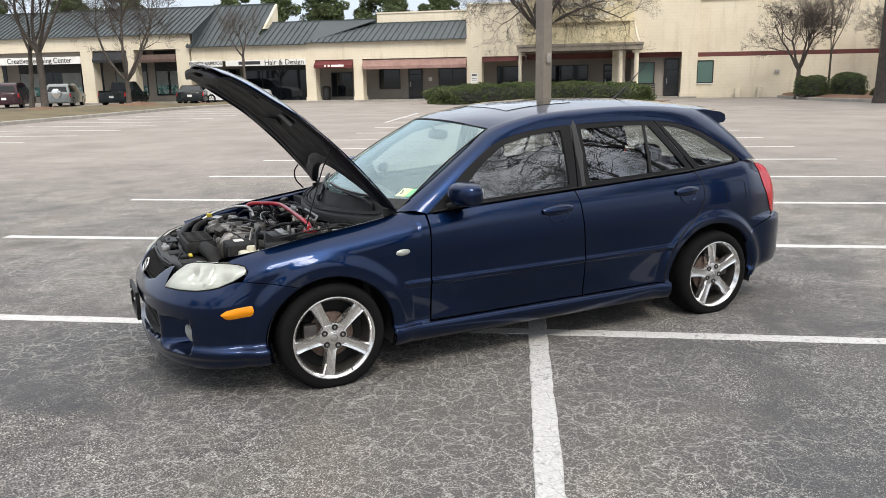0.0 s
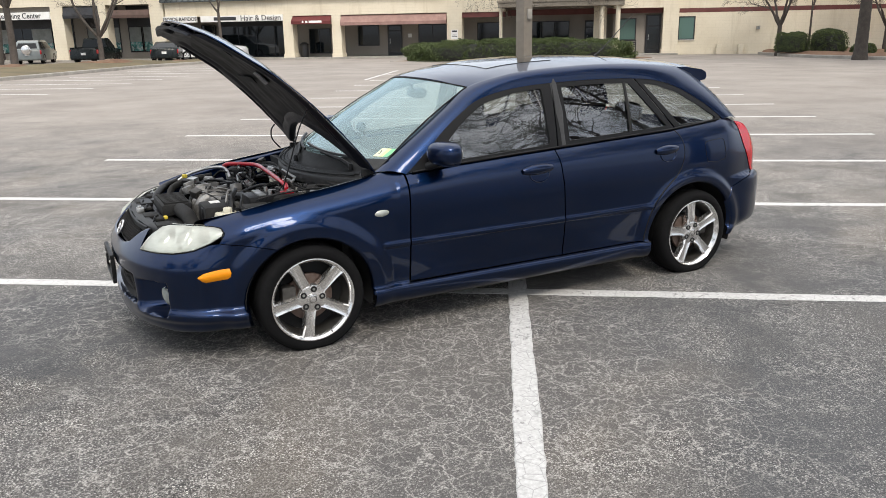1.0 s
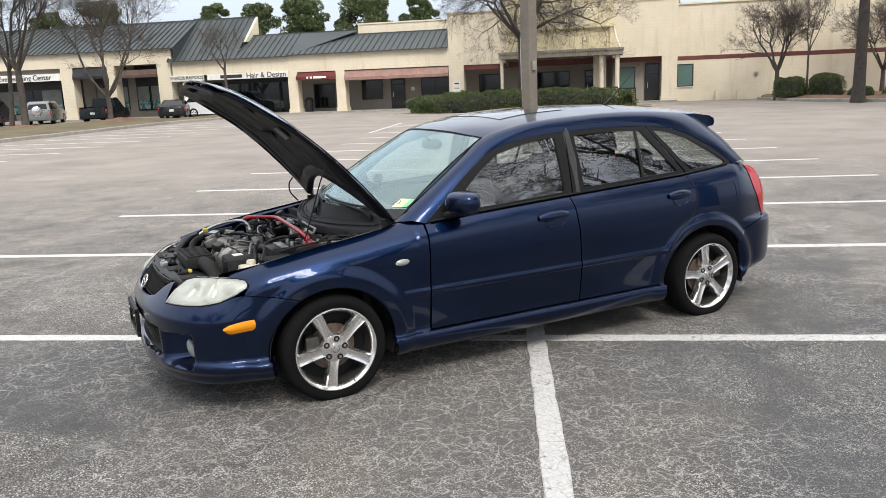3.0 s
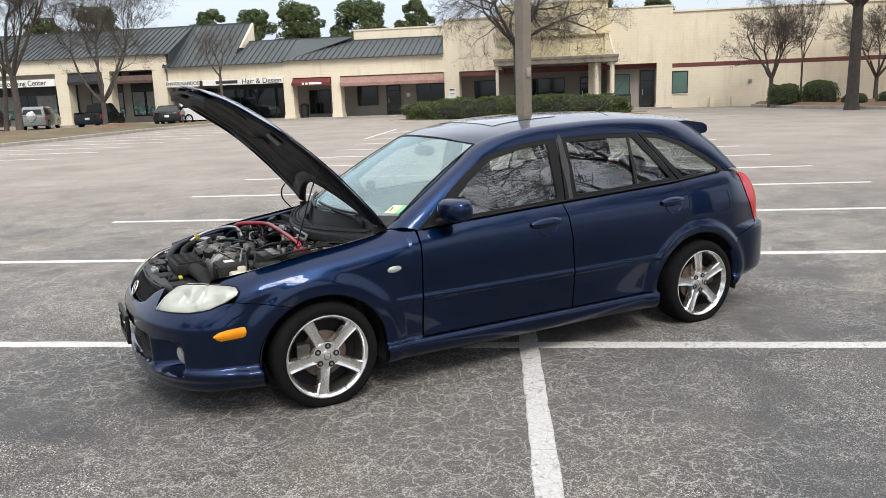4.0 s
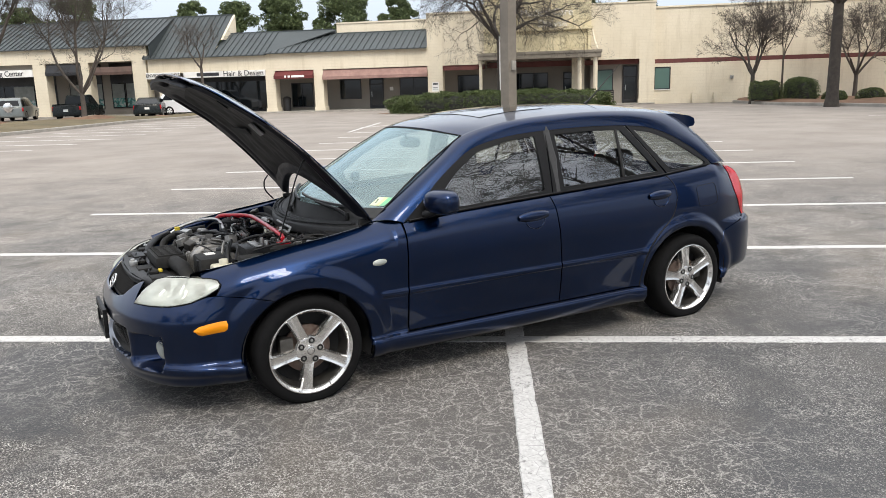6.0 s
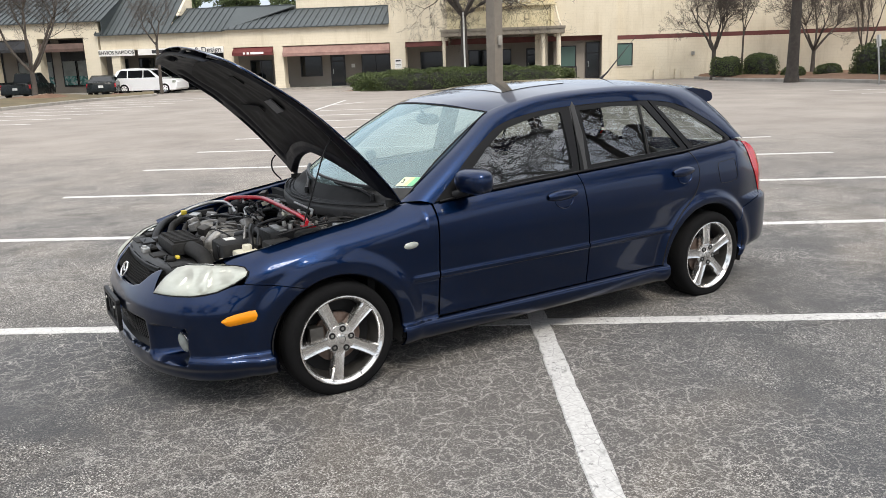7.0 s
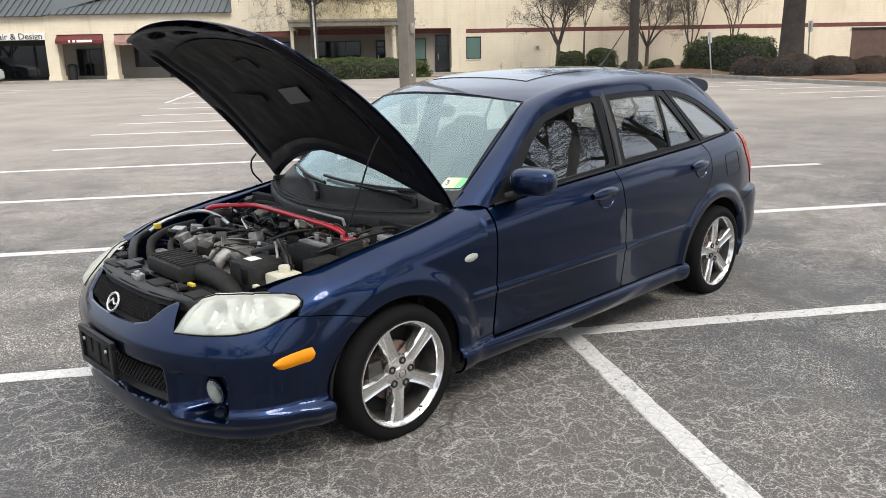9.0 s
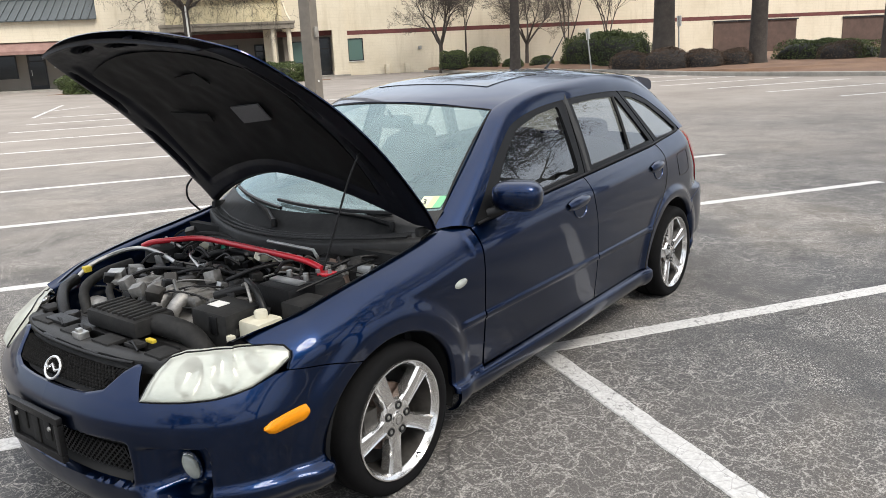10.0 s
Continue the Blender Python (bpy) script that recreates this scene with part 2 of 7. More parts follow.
MAT = dict(
    asphalt=asphalt_material(),
    line=line_paint(),
    paint=car_paint("navy_metallic_paint", (0.0023, 0.0132, 0.050)),
    white_paint=car_paint("white_paint", (0.75, 0.76, 0.77), 0.0),
    silver_paint=car_paint("silver_green_paint", (0.13, 0.145, 0.14), 0.2),
    dark_paint=grained("dark_green_paint", (0.006, 0.009, 0.0085), (0.008, 0.012, 0.011), 0.25, 3, bump=0.0, Specular_IOR_Level=0.3),
    maroon_paint=grained("maroon_paint", (0.030, 0.008, 0.013), (0.038, 0.011, 0.017), 0.25, 3, bump=0.0, Specular_IOR_Level=0.35),
    stucco=stucco("cream_stucco", (0.64, 0.57, 0.44), (0.71, 0.645, 0.51)),
    stucco_yellow=stucco("yellow_stucco", (0.66, 0.58, 0.38), (0.72, 0.645, 0.44)),
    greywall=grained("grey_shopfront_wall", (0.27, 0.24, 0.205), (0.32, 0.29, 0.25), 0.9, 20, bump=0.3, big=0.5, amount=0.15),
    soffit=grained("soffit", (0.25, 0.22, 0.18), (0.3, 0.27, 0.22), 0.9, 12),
    roof=grained("dark_green_metal_roof", (0.036, 0.045, 0.047), (0.048, 0.058, 0.060), 0.55, 6, 0.0, 0.1, 0.4, 0.25),
    stripe=grained("maroon_stripe_paint", (0.13, 0.042, 0.038), (0.16, 0.055, 0.048), 0.85, 9),
    door_brown=grained("brown_door_paint", (0.085, 0.05, 0.038), (0.11, 0.068, 0.052), 0.7, 6),
    awning=grained("maroon_awning_cloth", (0.105, 0.018, 0.018), (0.14, 0.030, 0.028), 0.85, 14),
    awning_pale=grained("faded_awning_cloth", (0.27, 0.16, 0.135), (0.33, 0.21, 0.18), 0.9, 5, amount=0.3),
    frame_dark=grained("dark_aluminium", (0.02, 0.02, 0.022), (0.035, 0.035, 0.037), 0.4, 30, 0.3),
    shop_glass=Nodes("shop_glass", (0.010, 0.014, 0.017), 0.05, 0.0, Specular_IOR_Level=0.5).mat,
    car_glass=Nodes("dark_car_glass", (0.006, 0.007, 0.008), 0.08, 0.0, Specular_IOR_Level=0.3).mat,
    green_glass=Nodes("green_glass", (0.085, 0.15, 0.13), 0.1).mat,
    sign_white=grained("white_sign_board", (0.74, 0.73, 0.69), (0.8, 0.79, 0.76), 0.6, 8, amount=0.12),
    sign_ink=Nodes("sign_letters", (0.03, 0.03, 0.035), 0.6).mat,
    sign_pale=Nodes("pale_letters", (0.85, 0.84, 0.80), 0.6).mat,
    curb=grained("concrete", (0.29, 0.27, 0.24), (0.38, 0.36, 0.32), 0.9, 25, bump=0.4),
    grass=grained("winter_grass", (0.105, 0.086, 0.042), (0.165, 0.128, 0.070), 0.95, 40, bump=0.8, big=0.45, amount=0.5),
    mulch=grained("leaf_mulch", (0.13, 0.07, 0.04), (0.21, 0.125, 0.075), 0.95, 35, bump=0.9, big=0.9),
    bark=grained("grey_bark", (0.065, 0.055, 0.047), (0.12, 0.10, 0.085), 0.95, 30, bump=0.9, big=4),
    bark_dark=grained("dark_bark", (0.042, 0.035, 0.03), (0.078, 0.066, 0.056), 0.95, 25, bump=0.9, big=4),
    hedge=leaf_material("hedge_leaf", (0.030, 0.048, 0.014), (0.095, 0.120, 0.040)),
    pine=leaf_material("pine_needles", (0.036, 0.055, 0.020), (0.105, 0.135, 0.055)),
    brush=leaf_material("dry_shrub_leaf", (0.065, 0.044, 0.031), (0.115, 0.080, 0.056)),
    pole=grained("weathered_steel", (0.19, 0.165, 0.135), (0.25, 0.22, 0.18), 0.6, 14, 0.0, 0.2, 1.5, 0.3),
    rubber=grained("tyre_rubber", (0.006, 0.006, 0.0065), (0.011, 0.011, 0.011), 0.9, 60, bump=0.2, Specular_IOR_Level=0.14),
    plastic=grained("black_plastic", (0.006, 0.006, 0.0065), (0.012, 0.012, 0.0125), 0.42, 120, bump=0.2, Specular_IOR_Level=0.3),
    plastic_dull=grained("dusty_black_plastic", (0.013, 0.013, 0.013), (0.034, 0.033, 0.031), 0.7, 50, bump=0.3, big=9, Specular_IOR_Level=0.25),
    hood_liner=grained("hood_underside_navy_black", (0.0045, 0.0052, 0.009), (0.0075, 0.0085, 0.014), 0.5, 35, bump=0.12, big=4, Specular_IOR_Level=0.28),
    pad=grained("felt_insulation", (0.006, 0.006, 0.0065), (0.0115, 0.011, 0.011), 0.66, 14, bump=0.5, big=3, Specular_IOR_Level=0.28),
    cowl=grained("weathered_cowl_plastic", (0.017, 0.0175, 0.018), (0.040, 0.039, 0.038), 0.5, 40, bump=0.3, big=7, Specular_IOR_Level=0.35),
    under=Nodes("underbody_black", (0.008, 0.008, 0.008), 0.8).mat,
    trim=Nodes("window_trim_black", (0.006, 0.006, 0.0065), 0.5, 0.0, Specular_IOR_Level=0.22).mat,
    alloy=grained("machined_alloy", (0.76, 0.75, 0.73), (0.83, 0.82, 0.80), 0.17, 60, 0.9, 0.0, 12, 0.15),
    alloy_dark=grained("dark_grey_alloy", (0.085, 0.08, 0.074), (0.15, 0.142, 0.13), 0.5, 30, 0.8, 0.1, 9),
    rust=grained("rusty_disc", (0.13, 0.085, 0.065), (0.26, 0.20, 0.17), 0.5, 25, 0.6, 0.0),
    gauze=grained("grey_gauze", (0.10, 0.10, 0.105), (0.19, 0.19, 0.195), 0.6, 160, bump=0.6),
    steel=grained("bare_aluminium", (0.45, 0.45, 0.44), (0.62, 0.62, 0.60), 0.38, 40, 0.9, 0.15, 14, 0.4),
    cast=grained("cast_aluminium", (0.20, 0.195, 0.185), (0.40, 0.39, 0.37), 0.5, 45, 0.6, 0.4, 12, 0.4),
    red=grained("red_strut_bar", (0.46, 0.006, 0.018), (0.55, 0.015, 0.03), 0.35, 30, 0.2, 0.05, 8, 0.25, Coat_Weight=0.4),
    cream=grained("yellowed_plastic", (0.62, 0.58, 0.44), (0.74, 0.71, 0.58), 0.5, 20),
    yellow=Nodes("yellow_cap", (0.62, 0.47, 0.04), 0.5).mat,
    orange=Nodes("amber_lens", (0.78, 0.27, 0.004), 0.35, 0.0, Specular_IOR_Level=0.3).mat,
    red_lens=Nodes("red_lens", (0.42, 0.006, 0.010), 0.2, 0.0, Coat_Weight=0.25).mat,
    interior=grained("charcoal_cloth", (0.040, 0.041, 0.043), (0.065, 0.066, 0.068), 0.9, 90),
    dash=grained("grey_dashboard", (0.05, 0.052, 0.055), (0.075, 0.077, 0.08), 0.7, 60),
    glass=glass("clear_glass", (0.74, 0.87, 0.86), 0.0, 1.95, 0.17, (0.38, 0.52, 0.53), sheen=(0.80, 0.98, 1.0)),
    tint=glass("tinted_glass", (0.66, 0.70, 0.69), 0.0, 2.08),
)


# ---- mesh tools ----
def obj(name, verts, faces, mat, parent=None, label="", smooth=False):
    me = bpy.data.meshes.new(name)
    me.from_pydata([tuple(v) for v in verts], [], faces)
    me.update()
    for m in (mat if isinstance(mat, (list, tuple)) else [mat]):
        me.materials.append(m)
    if smooth:
        me.polygons.foreach_set("use_smooth", [True] * len(me.polygons))
    ob = new(name, me)
    if parent:
        ob.parent = parent
    return tagged(ob, label)


def part(name, bm, mat, parent=None, label="", smooth=False):
    me = bpy.data.meshes.new(name)
    bm.to_mesh(me)
    bm.free()
    for m in (mat if isinstance(mat, (list, tuple)) else [mat]):
        me.materials.append(m)
    if smooth:
        me.polygons.foreach_set("use_smooth", [True] * len(me.polygons))
    ob = new(name, me)
    if parent:
        ob.parent = parent
    return tagged(ob, label)


def empty(name, m=None, label="", category="", group="", kind=""):
    ob = new(name)
    ob.empty_display_size = 0.2
    if m:
        ob.matrix_basis = m
    return tagged(ob, label, category, group, kind)


def sharp(ob, angle=35):
    """Smooth faces, with edges sharper than the angle kept crisp."""
    me = ob.data
    bm = bmesh.new()
    bm.from_mesh(me)
    for f in bm.faces:
        f.smooth = True
    lim = radians(angle)
    for e in bm.edges:
        e.smooth = len(e.link_faces) == 2 and e.calc_face_angle(0) < lim
    bm.to_mesh(me)
    bm.free()
    return ob


def box(bm, x0, x1, y0, y1, z0, z1, bevel=0.0, m=None, seg=2):
    mat = Matrix.Translation(((x0 + x1) / 2, (y0 + y1) / 2, (z0 + z1) / 2)) @ Matrix.Diagonal((abs(x1 - x0), abs(y1 - y0), abs(z1 - z0), 1))
    if m:
        mat = m @ mat
    r = bmesh.ops.create_cube(bm, size=1, matrix=mat)
    if bevel:
        vs = set(r["verts"])
        es = [e for e in bm.edges if e.verts[0] in vs and e.verts[1] in vs]
        bmesh.ops.bevel(bm, geom=es, offset=bevel, segments=seg, affect="EDGES", profile=0.6)
    return bm


def boxes(name, mat, parent, *specs, bevel=0.0, label="", m=None):
    bm = bmesh.new()
    for s in specs:
        box(bm, *s, bevel=bevel, m=m)
    ob = part(name, bm, mat, parent, label)
    return sharp(ob) if bevel else ob


def tube(name, pts, r, mat, parent=None, label="", sides=8, closed=False, caps=True):
    """A round bar along points; r is one radius or one for each point."""
    pts = [Vector(p) for p in pts]
    rs = r if isinstance(r, (list, tuple)) else [r] * len(pts)
    verts, faces = [], []
    up = Vector((0.13, 0.21, 1)).normalized()
    for i, p in enumerate(pts):
        a, b = pts[i - 1] if i or closed else p, pts[(i + 1) % len(pts)] if i < len(pts) - 1 or closed else p
        d = (b - a).normalized()
        s = d.cross(up)
        s = s.normalized() if s.length > 1e-4 else d.orthogonal().normalized()
        q = s.cross(d)
        for k in range(sides):
            an = 2 * math.pi * k / sides
            verts.append(p + (s * math.cos(an) + q * math.sin(an)) * rs[i])
    n = len(pts)
    for i in range(n if closed else n - 1):
        for k in range(sides):
            j, k2 = (i + 1) % n, (k + 1) % sides
            faces.append((i * sides + k, i * sides + k2, j * sides + k2, j * sides + k))
    if caps and not closed:
        faces += [tuple(range(sides - 1, -1, -1)), tuple((n - 1) * sides + k for k in range(sides))]
    return sharp(obj(name, verts, faces, mat, parent, label), 60)


def smooth_path(pts, n=6):
    """Catmull-Rom points through pts."""
    pts = [np.array(p, float) for p in pts]
    p = [2 * pts[0] - pts[1]] + pts + [2 * pts[-1] - pts[-2]]
    out = []
    for i in range(1, len(p) - 2):
        for k in range(n):
            t = k / n
            out.append(0.5 * (2 * p[i] + (p[i + 1] - p[i - 1]) * t + (2 * p[i - 1] - 5 * p[i] + 4 * p[i + 1] - p[i + 2]) * t * t + (3 * p[i] - p[i - 1] - 3 * p[i + 1] + p[i + 2]) * t ** 3))
    out.append(pts[-1])
    return [tuple(q) for q in out]


def lathe(name, profile, mat, parent=None, label="", n=48, axis="y", at=(0, 0, 0)):
    """Turns (radius, along) points round an axis."""
    verts, faces = [], []
    for i in range(n):
        a = 2 * math.pi * i / n
        for r, h in profile:
            c, s = r * math.cos(a), r * math.sin(a)
            v = {"y": (c, h, s), "z": (c, s, h), "x": (h, c, s)}[axis]
            verts.append((v[0] + at[0], v[1] + at[1], v[2] + at[2]))
    k = len(profile)
    for i in range(n):
        j = (i + 1) % n
        for q in range(k - 1):
            faces.append((i * k + q, j * k + q, j * k + q + 1, i * k + q + 1))
    return sharp(obj(name, verts, faces, mat, parent, label), 40)


def lettering(text, size, mat, parent, m, extrude=0.01, name="lettering"):
    cu = bpy.data.curves.new(name, "FONT")
    cu.body, cu.size, cu.extrude, cu.align_x, cu.align_y = text, size, extrude, "CENTER", "CENTER"
    cu.materials.append(mat)
    ob = new(name, cu)
    if parent:
        ob.parent = parent
    ob.matrix_basis = m
    return ob


# ---- ground ----
LINE_AZ = -34.2                     # direction of the stall lines
LD = Vector((math.cos(radians(LINE_AZ)), math.sin(radians(LINE_AZ)), 0))
LN = Vector((-LD.y, LD.x, 0))
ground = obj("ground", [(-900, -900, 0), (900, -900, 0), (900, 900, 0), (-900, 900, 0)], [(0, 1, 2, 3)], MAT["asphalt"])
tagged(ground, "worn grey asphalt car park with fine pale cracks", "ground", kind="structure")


def stripe(p, d, length, width=0.1, lift=0.004):
    """One painted line, lying 4 mm over the asphalt, from p along d, with uneven edges feathered down to it."""
    d = Vector((*d[:2], 0)).normalized()
    n = Vector((-d.y, d.x, 0))
    k = max(4, int(length / 0.08))
    verts = []
    for i in range(k + 1):
        q = Vector((*p[:2], lift)) + d * (length * i / k)
        down = Vector((0, 0, 0.0006 - lift))
        a, b = (width / 2 + random.uniform(-0.005, 0.005) for _ in range(2))
        verts += [q + n * (a + 0.005) + down, q + n * a, q - n * b, q - n * (b + 0.005) + down]
    ob = obj("parking_line", verts, [(4 * i + j, 4 * i + j + 1, 4 * i + j + 5, 4 * i + j + 4) for i in range(k) for j in range(3)], MAT["line"])
    return tagged(ob, "worn white painted parking line on asphalt", "parking line", "parking lines", "structure")


# stall lines: a double row whose cross line ends beside the parked car
for k in range(-1, 9):
    stripe(LD * -4.1 + LN * (2.93 + 2.49 * k - (0.14 if k == -1 else 0.0)), LD, 10.7)
stripe(Vector((1.57, -0.28, 0)), (-0.526, -0.850), 3.7, 0.105, 0.006)
for k in range(-4, 9):
    e = Vector((-0.62, 21.7, 0)) + LN * 2.445 * k
    stripe(e, -LD, 5.3)
for k in range(-6, 6):
    e = Vector((20.0, 3.3, 0)) + LN * 2.445 * k
    stripe(e, LD, 5.3)
stripe((9.4, 21.6), LN, 7.0)
stripe((11.0, 24.2), (0.9, 0.35), 2.2)


def bed(name, outline, height, mat, label, curb=0.15, mound=1.0):
    """A planted island: a raised bed inside a concrete kerb."""
    bm = bmesh.new()
    vs = [bm.verts.new((x, y, height + 0.05)) for x, y in outline]
    bm.faces.new(vs)
    bmesh.ops.triangulate(bm, faces=bm.faces[:])
    bmesh.ops.subdivide_edges(bm, edges=bm.edges[:], cuts=5, use_grid_fill=True)
    for v in bm.verts:
        if not v.is_boundary:
            v.co.z += mound * (0.10 + 0.16 * noise.noise(v.co * 0.35))
    ob = part(name, bm, mat, None, smooth=True)
    tagged(ob, label, "planting bed", kind="structure")
    pts = [Vector((x, y, 0)) for x, y in outline]
    c = sum(pts, Vector()) / len(pts)
    verts, faces = [], []
    n = len(pts)
    for i, p in enumerate(pts):
        t = (pts[(i + 1) % n] - pts[i - 1]).normalized()
        o = Vector((t.y, -t.x, 0))
        if o.dot(p - c) < 0:
            o = -o
        for off, z in ((curb, 0.0), (curb, height + 0.04), (curb - 0.02, height + 0.06), (-0.02, height + 0.06), (-0.02, 0.0)):
            verts.append(p + o * off + Vector((0, 0, z)))
    for i in range(n):
        j = (i + 1) % n
        for k in range(4):
            faces.append((i * 5 + k, j * 5 + k, j * 5 + k + 1, i * 5 + k + 1))
    kerb = obj("kerb", verts, faces, MAT["curb"])
    tagged(kerb, "weathered concrete kerb round a planting bed", "kerb", kind="structure")
    return ob


bed("grass_bed", smooth_path([(-13, 24), (-6, 27.5), (-2.3, 31.6), (2.2, 38.0), (5.2, 42.2), (8.8, 45.2), (9.3, 47.0), (7.0, 48.2), (0.0, 49.0), (-8, 47.5), (-18, 38), (-17, 27)], 4),
    0.09, MAT["grass"], "raised bed of dry winter grass and fallen leaves")
bed("hedge_bed", smooth_path([(17.6, 37.6), (18.8, 35.6), (22.0, 33.4), (28.4, 29.2), (30.0, 29.6), (30.2, 31.2), (25.5, 35.4), (20.0, 38.9)], 3), -0.03, MAT["mulch"], "mulched bed under the clipped hedge", 0.08, 0.1)
bed("oak_bed", smooth_path([(27.2, -8.0), (27.2, 1.5), (28.4, 6.8), (30.6, 10.8), (33.8, 16.0), (34.6, 20.5), (35.0, 23.5), (36.6, 26.6), (38.6, 28.8), (46.5, 24.2), (60, 13.0), (70, 8), (60, -12), (40, -16)], 3),
    0.10, MAT["mulch"], "wide bed of brown leaf mulch under oak trees")

def mound(x, y, radius, height, seed):
    """A low heap of raked leaves on the grass."""
    bm = bmesh.new()
    bmesh.ops.create_grid(bm, x_segments=26, y_segments=26, size=radius)
    for v in bm.verts:
        d = v.co.length / radius
        v.co.z = height * max(-0.3, 1 - d * d + 0.5 * noise.noise(v.co * 1.1 + Vector((seed, 0, 0)))) + 0.03 * noise.noise(v.co * 5)
        v.co.x *= 1.6
    ob = part("leaf_mound", bm, MAT["mulch"], None, smooth=True)
    ob.matrix_basis = pose(x, y, 0.10, 0, 0, 35)
    return tagged(ob, "low heap of brown fallen leaves on the grass", "leaf litter", kind="structure")


mound(3.0, 46.0, 1.5, 0.26, 3.0), mound(-1.6, 44.6, 1.1, 0.18, 7.0), mound(7.2, 45.6, 0.9, 0.14, 11.0)

# ---- shopping centre ----
B0 = Vector((17.92, 46.68, 0))
BM = Matrix.Translation(B0) @ pose(0, 0, 0, 0, 0, -39)
shops = empty("shopping_centre", BM, "long cream stucco single-storey strip mall with dark green metal roofs", "building")
FLOOR = boxes("walkway", MAT["curb"], shops, (-62, 22, -0.25, 3.0, 0.0, 0.10), label="raised concrete walkway")


def shop_window(u0, u1, z0, z1, v, mat="shop_glass", bars=0, parent=shops):
    w = boxes("window", MAT["frame_dark"], parent, (u0, u1, v - 0.06, v + 0.02, z1 - 0.06, z1), (u0, u1, v - 0.06, v + 0.02, z0, z0 + 0.06),
              (u0, u0 + 0.06, v - 0.06, v + 0.02, z0 + 0.06, z1 - 0.06), (u1 - 0.06, u1, v - 0.06, v + 0.02, z0 + 0.06, z1 - 0.06), label="dark aluminium shop window")
    n = bars + 1
    for i in range(n):
        a, b = u0 + 0.06 + (u1 - u0 - 0.12) * i / n, u0 + 0.06 + (u1 - u0 - 0.12) * (i + 1) / n
        boxes("pane", MAT[mat], w, (a + 0.02 * (i > 0), b - 0.02 * (i < n - 1), v - 0.03, v - 0.01, z0 + 0.06, z1 - 0.06))
        if i:
            boxes("mullion", MAT["frame_dark"], w, (a - 0.02, a + 0.02, v - 0.055, v, z0 + 0.06, z1 - 0.06))
    return w


def shop_door(u0, u1, v, z1=2.16):
    d = boxes("door", MAT["frame_dark"], shops, (u0, u0 + 0.1, v - 0.08, v, 0.1, z1), (u1 - 0.1, u1, v - 0.08, v, 0.1, z1), (u0 + 0.1, u1 - 0.1, v - 0.08, v, z1 - 0.1, z1),
              (u0 + 0.1, u1 - 0.1, v - 0.08, v, 1.72, 1.8), (u0 + 0.1, u1 - 0.1, v - 0.08, v, 0.1, 0.32), label="glazed dark aluminium shop door")
    boxes("pane", MAT["green_glass"] if u0 == 19 else MAT["shop_glass"], d, (u0 + 0.1, u1 - 0.1, v - 0.05, v - 0.03, 0.32, 1.72))
    boxes("transom", MAT["shop_glass"], d, (u0 + 0.1, u1 - 0.1, v - 0.05, v - 0.03, 1.8, z1 - 0.1))
    boxes("handle", MAT["steel"], d, (u0 + 0.16, u0 + 0.19, v - 0.13, v - 0.08, 0.9, 1.25))
    return d


def column(u0, u1, z1, depth=0.8, mat="stucco"):
    return boxes("column", MAT[mat], shops, (u0, u1, -0.003, depth, 0.0, z1), (u0 - 0.05, u1 + 0.05, -0.05, depth + 0.05, 0.0, 0.35), label="square stucco column")


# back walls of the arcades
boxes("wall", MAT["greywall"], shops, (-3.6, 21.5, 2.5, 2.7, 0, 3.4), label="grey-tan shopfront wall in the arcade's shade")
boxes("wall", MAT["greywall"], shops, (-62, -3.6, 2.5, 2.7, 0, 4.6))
# soffits take a darker stucco tone, with the eaves' shade put into it
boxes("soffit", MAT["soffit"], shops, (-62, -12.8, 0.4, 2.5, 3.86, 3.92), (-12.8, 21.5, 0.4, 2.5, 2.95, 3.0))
# fascias and upper walls
boxes("fascia", MAT["stucco"], shops, (-62, -12.7, 0.0, 0.4, 3.85, 4.95), (-62, -12.7, -0.05, 0.0, 4.75, 4.95))
boxes("fascia", MAT["stucco"], shops, (-12.7, -3.9, 0.02, 0.4, 2.92, 3.98))
boxes("fascia", MAT["stucco"], shops, (-3.9, 7.38, 0.0, 0.4, 2.84, 4.0), (-3.93, 7.4, -0.05, 0.0, 3.84, 4.02))
boxes("upper_wall", MAT["stucco"], shops, (7.38, 11.2, 0.0, 3.0, 2.82, 6.1), (7.36, 11.2, -0.06, 3.0, 6.1, 6.2))
boxes("upper_wall", MAT["stucco_yellow"], shops, (11.2, 18.0, -0.25, 3.0, 3.4, 6.8), (11.18, 18.03, -0.31, 3.0, 6.8, 6.9), (11.18, 18.1, -0.45, -0.25, 4.78, 4.92), (17.8, 18.0, -0.40, -0.25, 3.5, 4.78))
boxes("upper_wall", MAT["stucco"], shops, (18.0, 21.96, 0.0, 3.0, 2.85, 6.25), (18.0, 22.0, -0.05, 3.0, 6.25, 6.33))
boxes("parapet", MAT["stucco"], shops, (0.28, 7.36, 3.2, 3.5, 4.9, 6.0), (0.24, 7.36, 3.15, 3.5, 6.0, 6.1))
obj("gable", [(u, v, z) for u in (-7.72, -7.55) for v, z in ((1.4, 5.15), (3.8, 7.03), (3.8, 5.15))], [(0, 2, 1), (3, 4, 5), (0, 1, 4, 3), (1, 2, 5, 4), (2, 0, 3, 5)], MAT["stucco"], shops, "pale gable end above the lower roof")
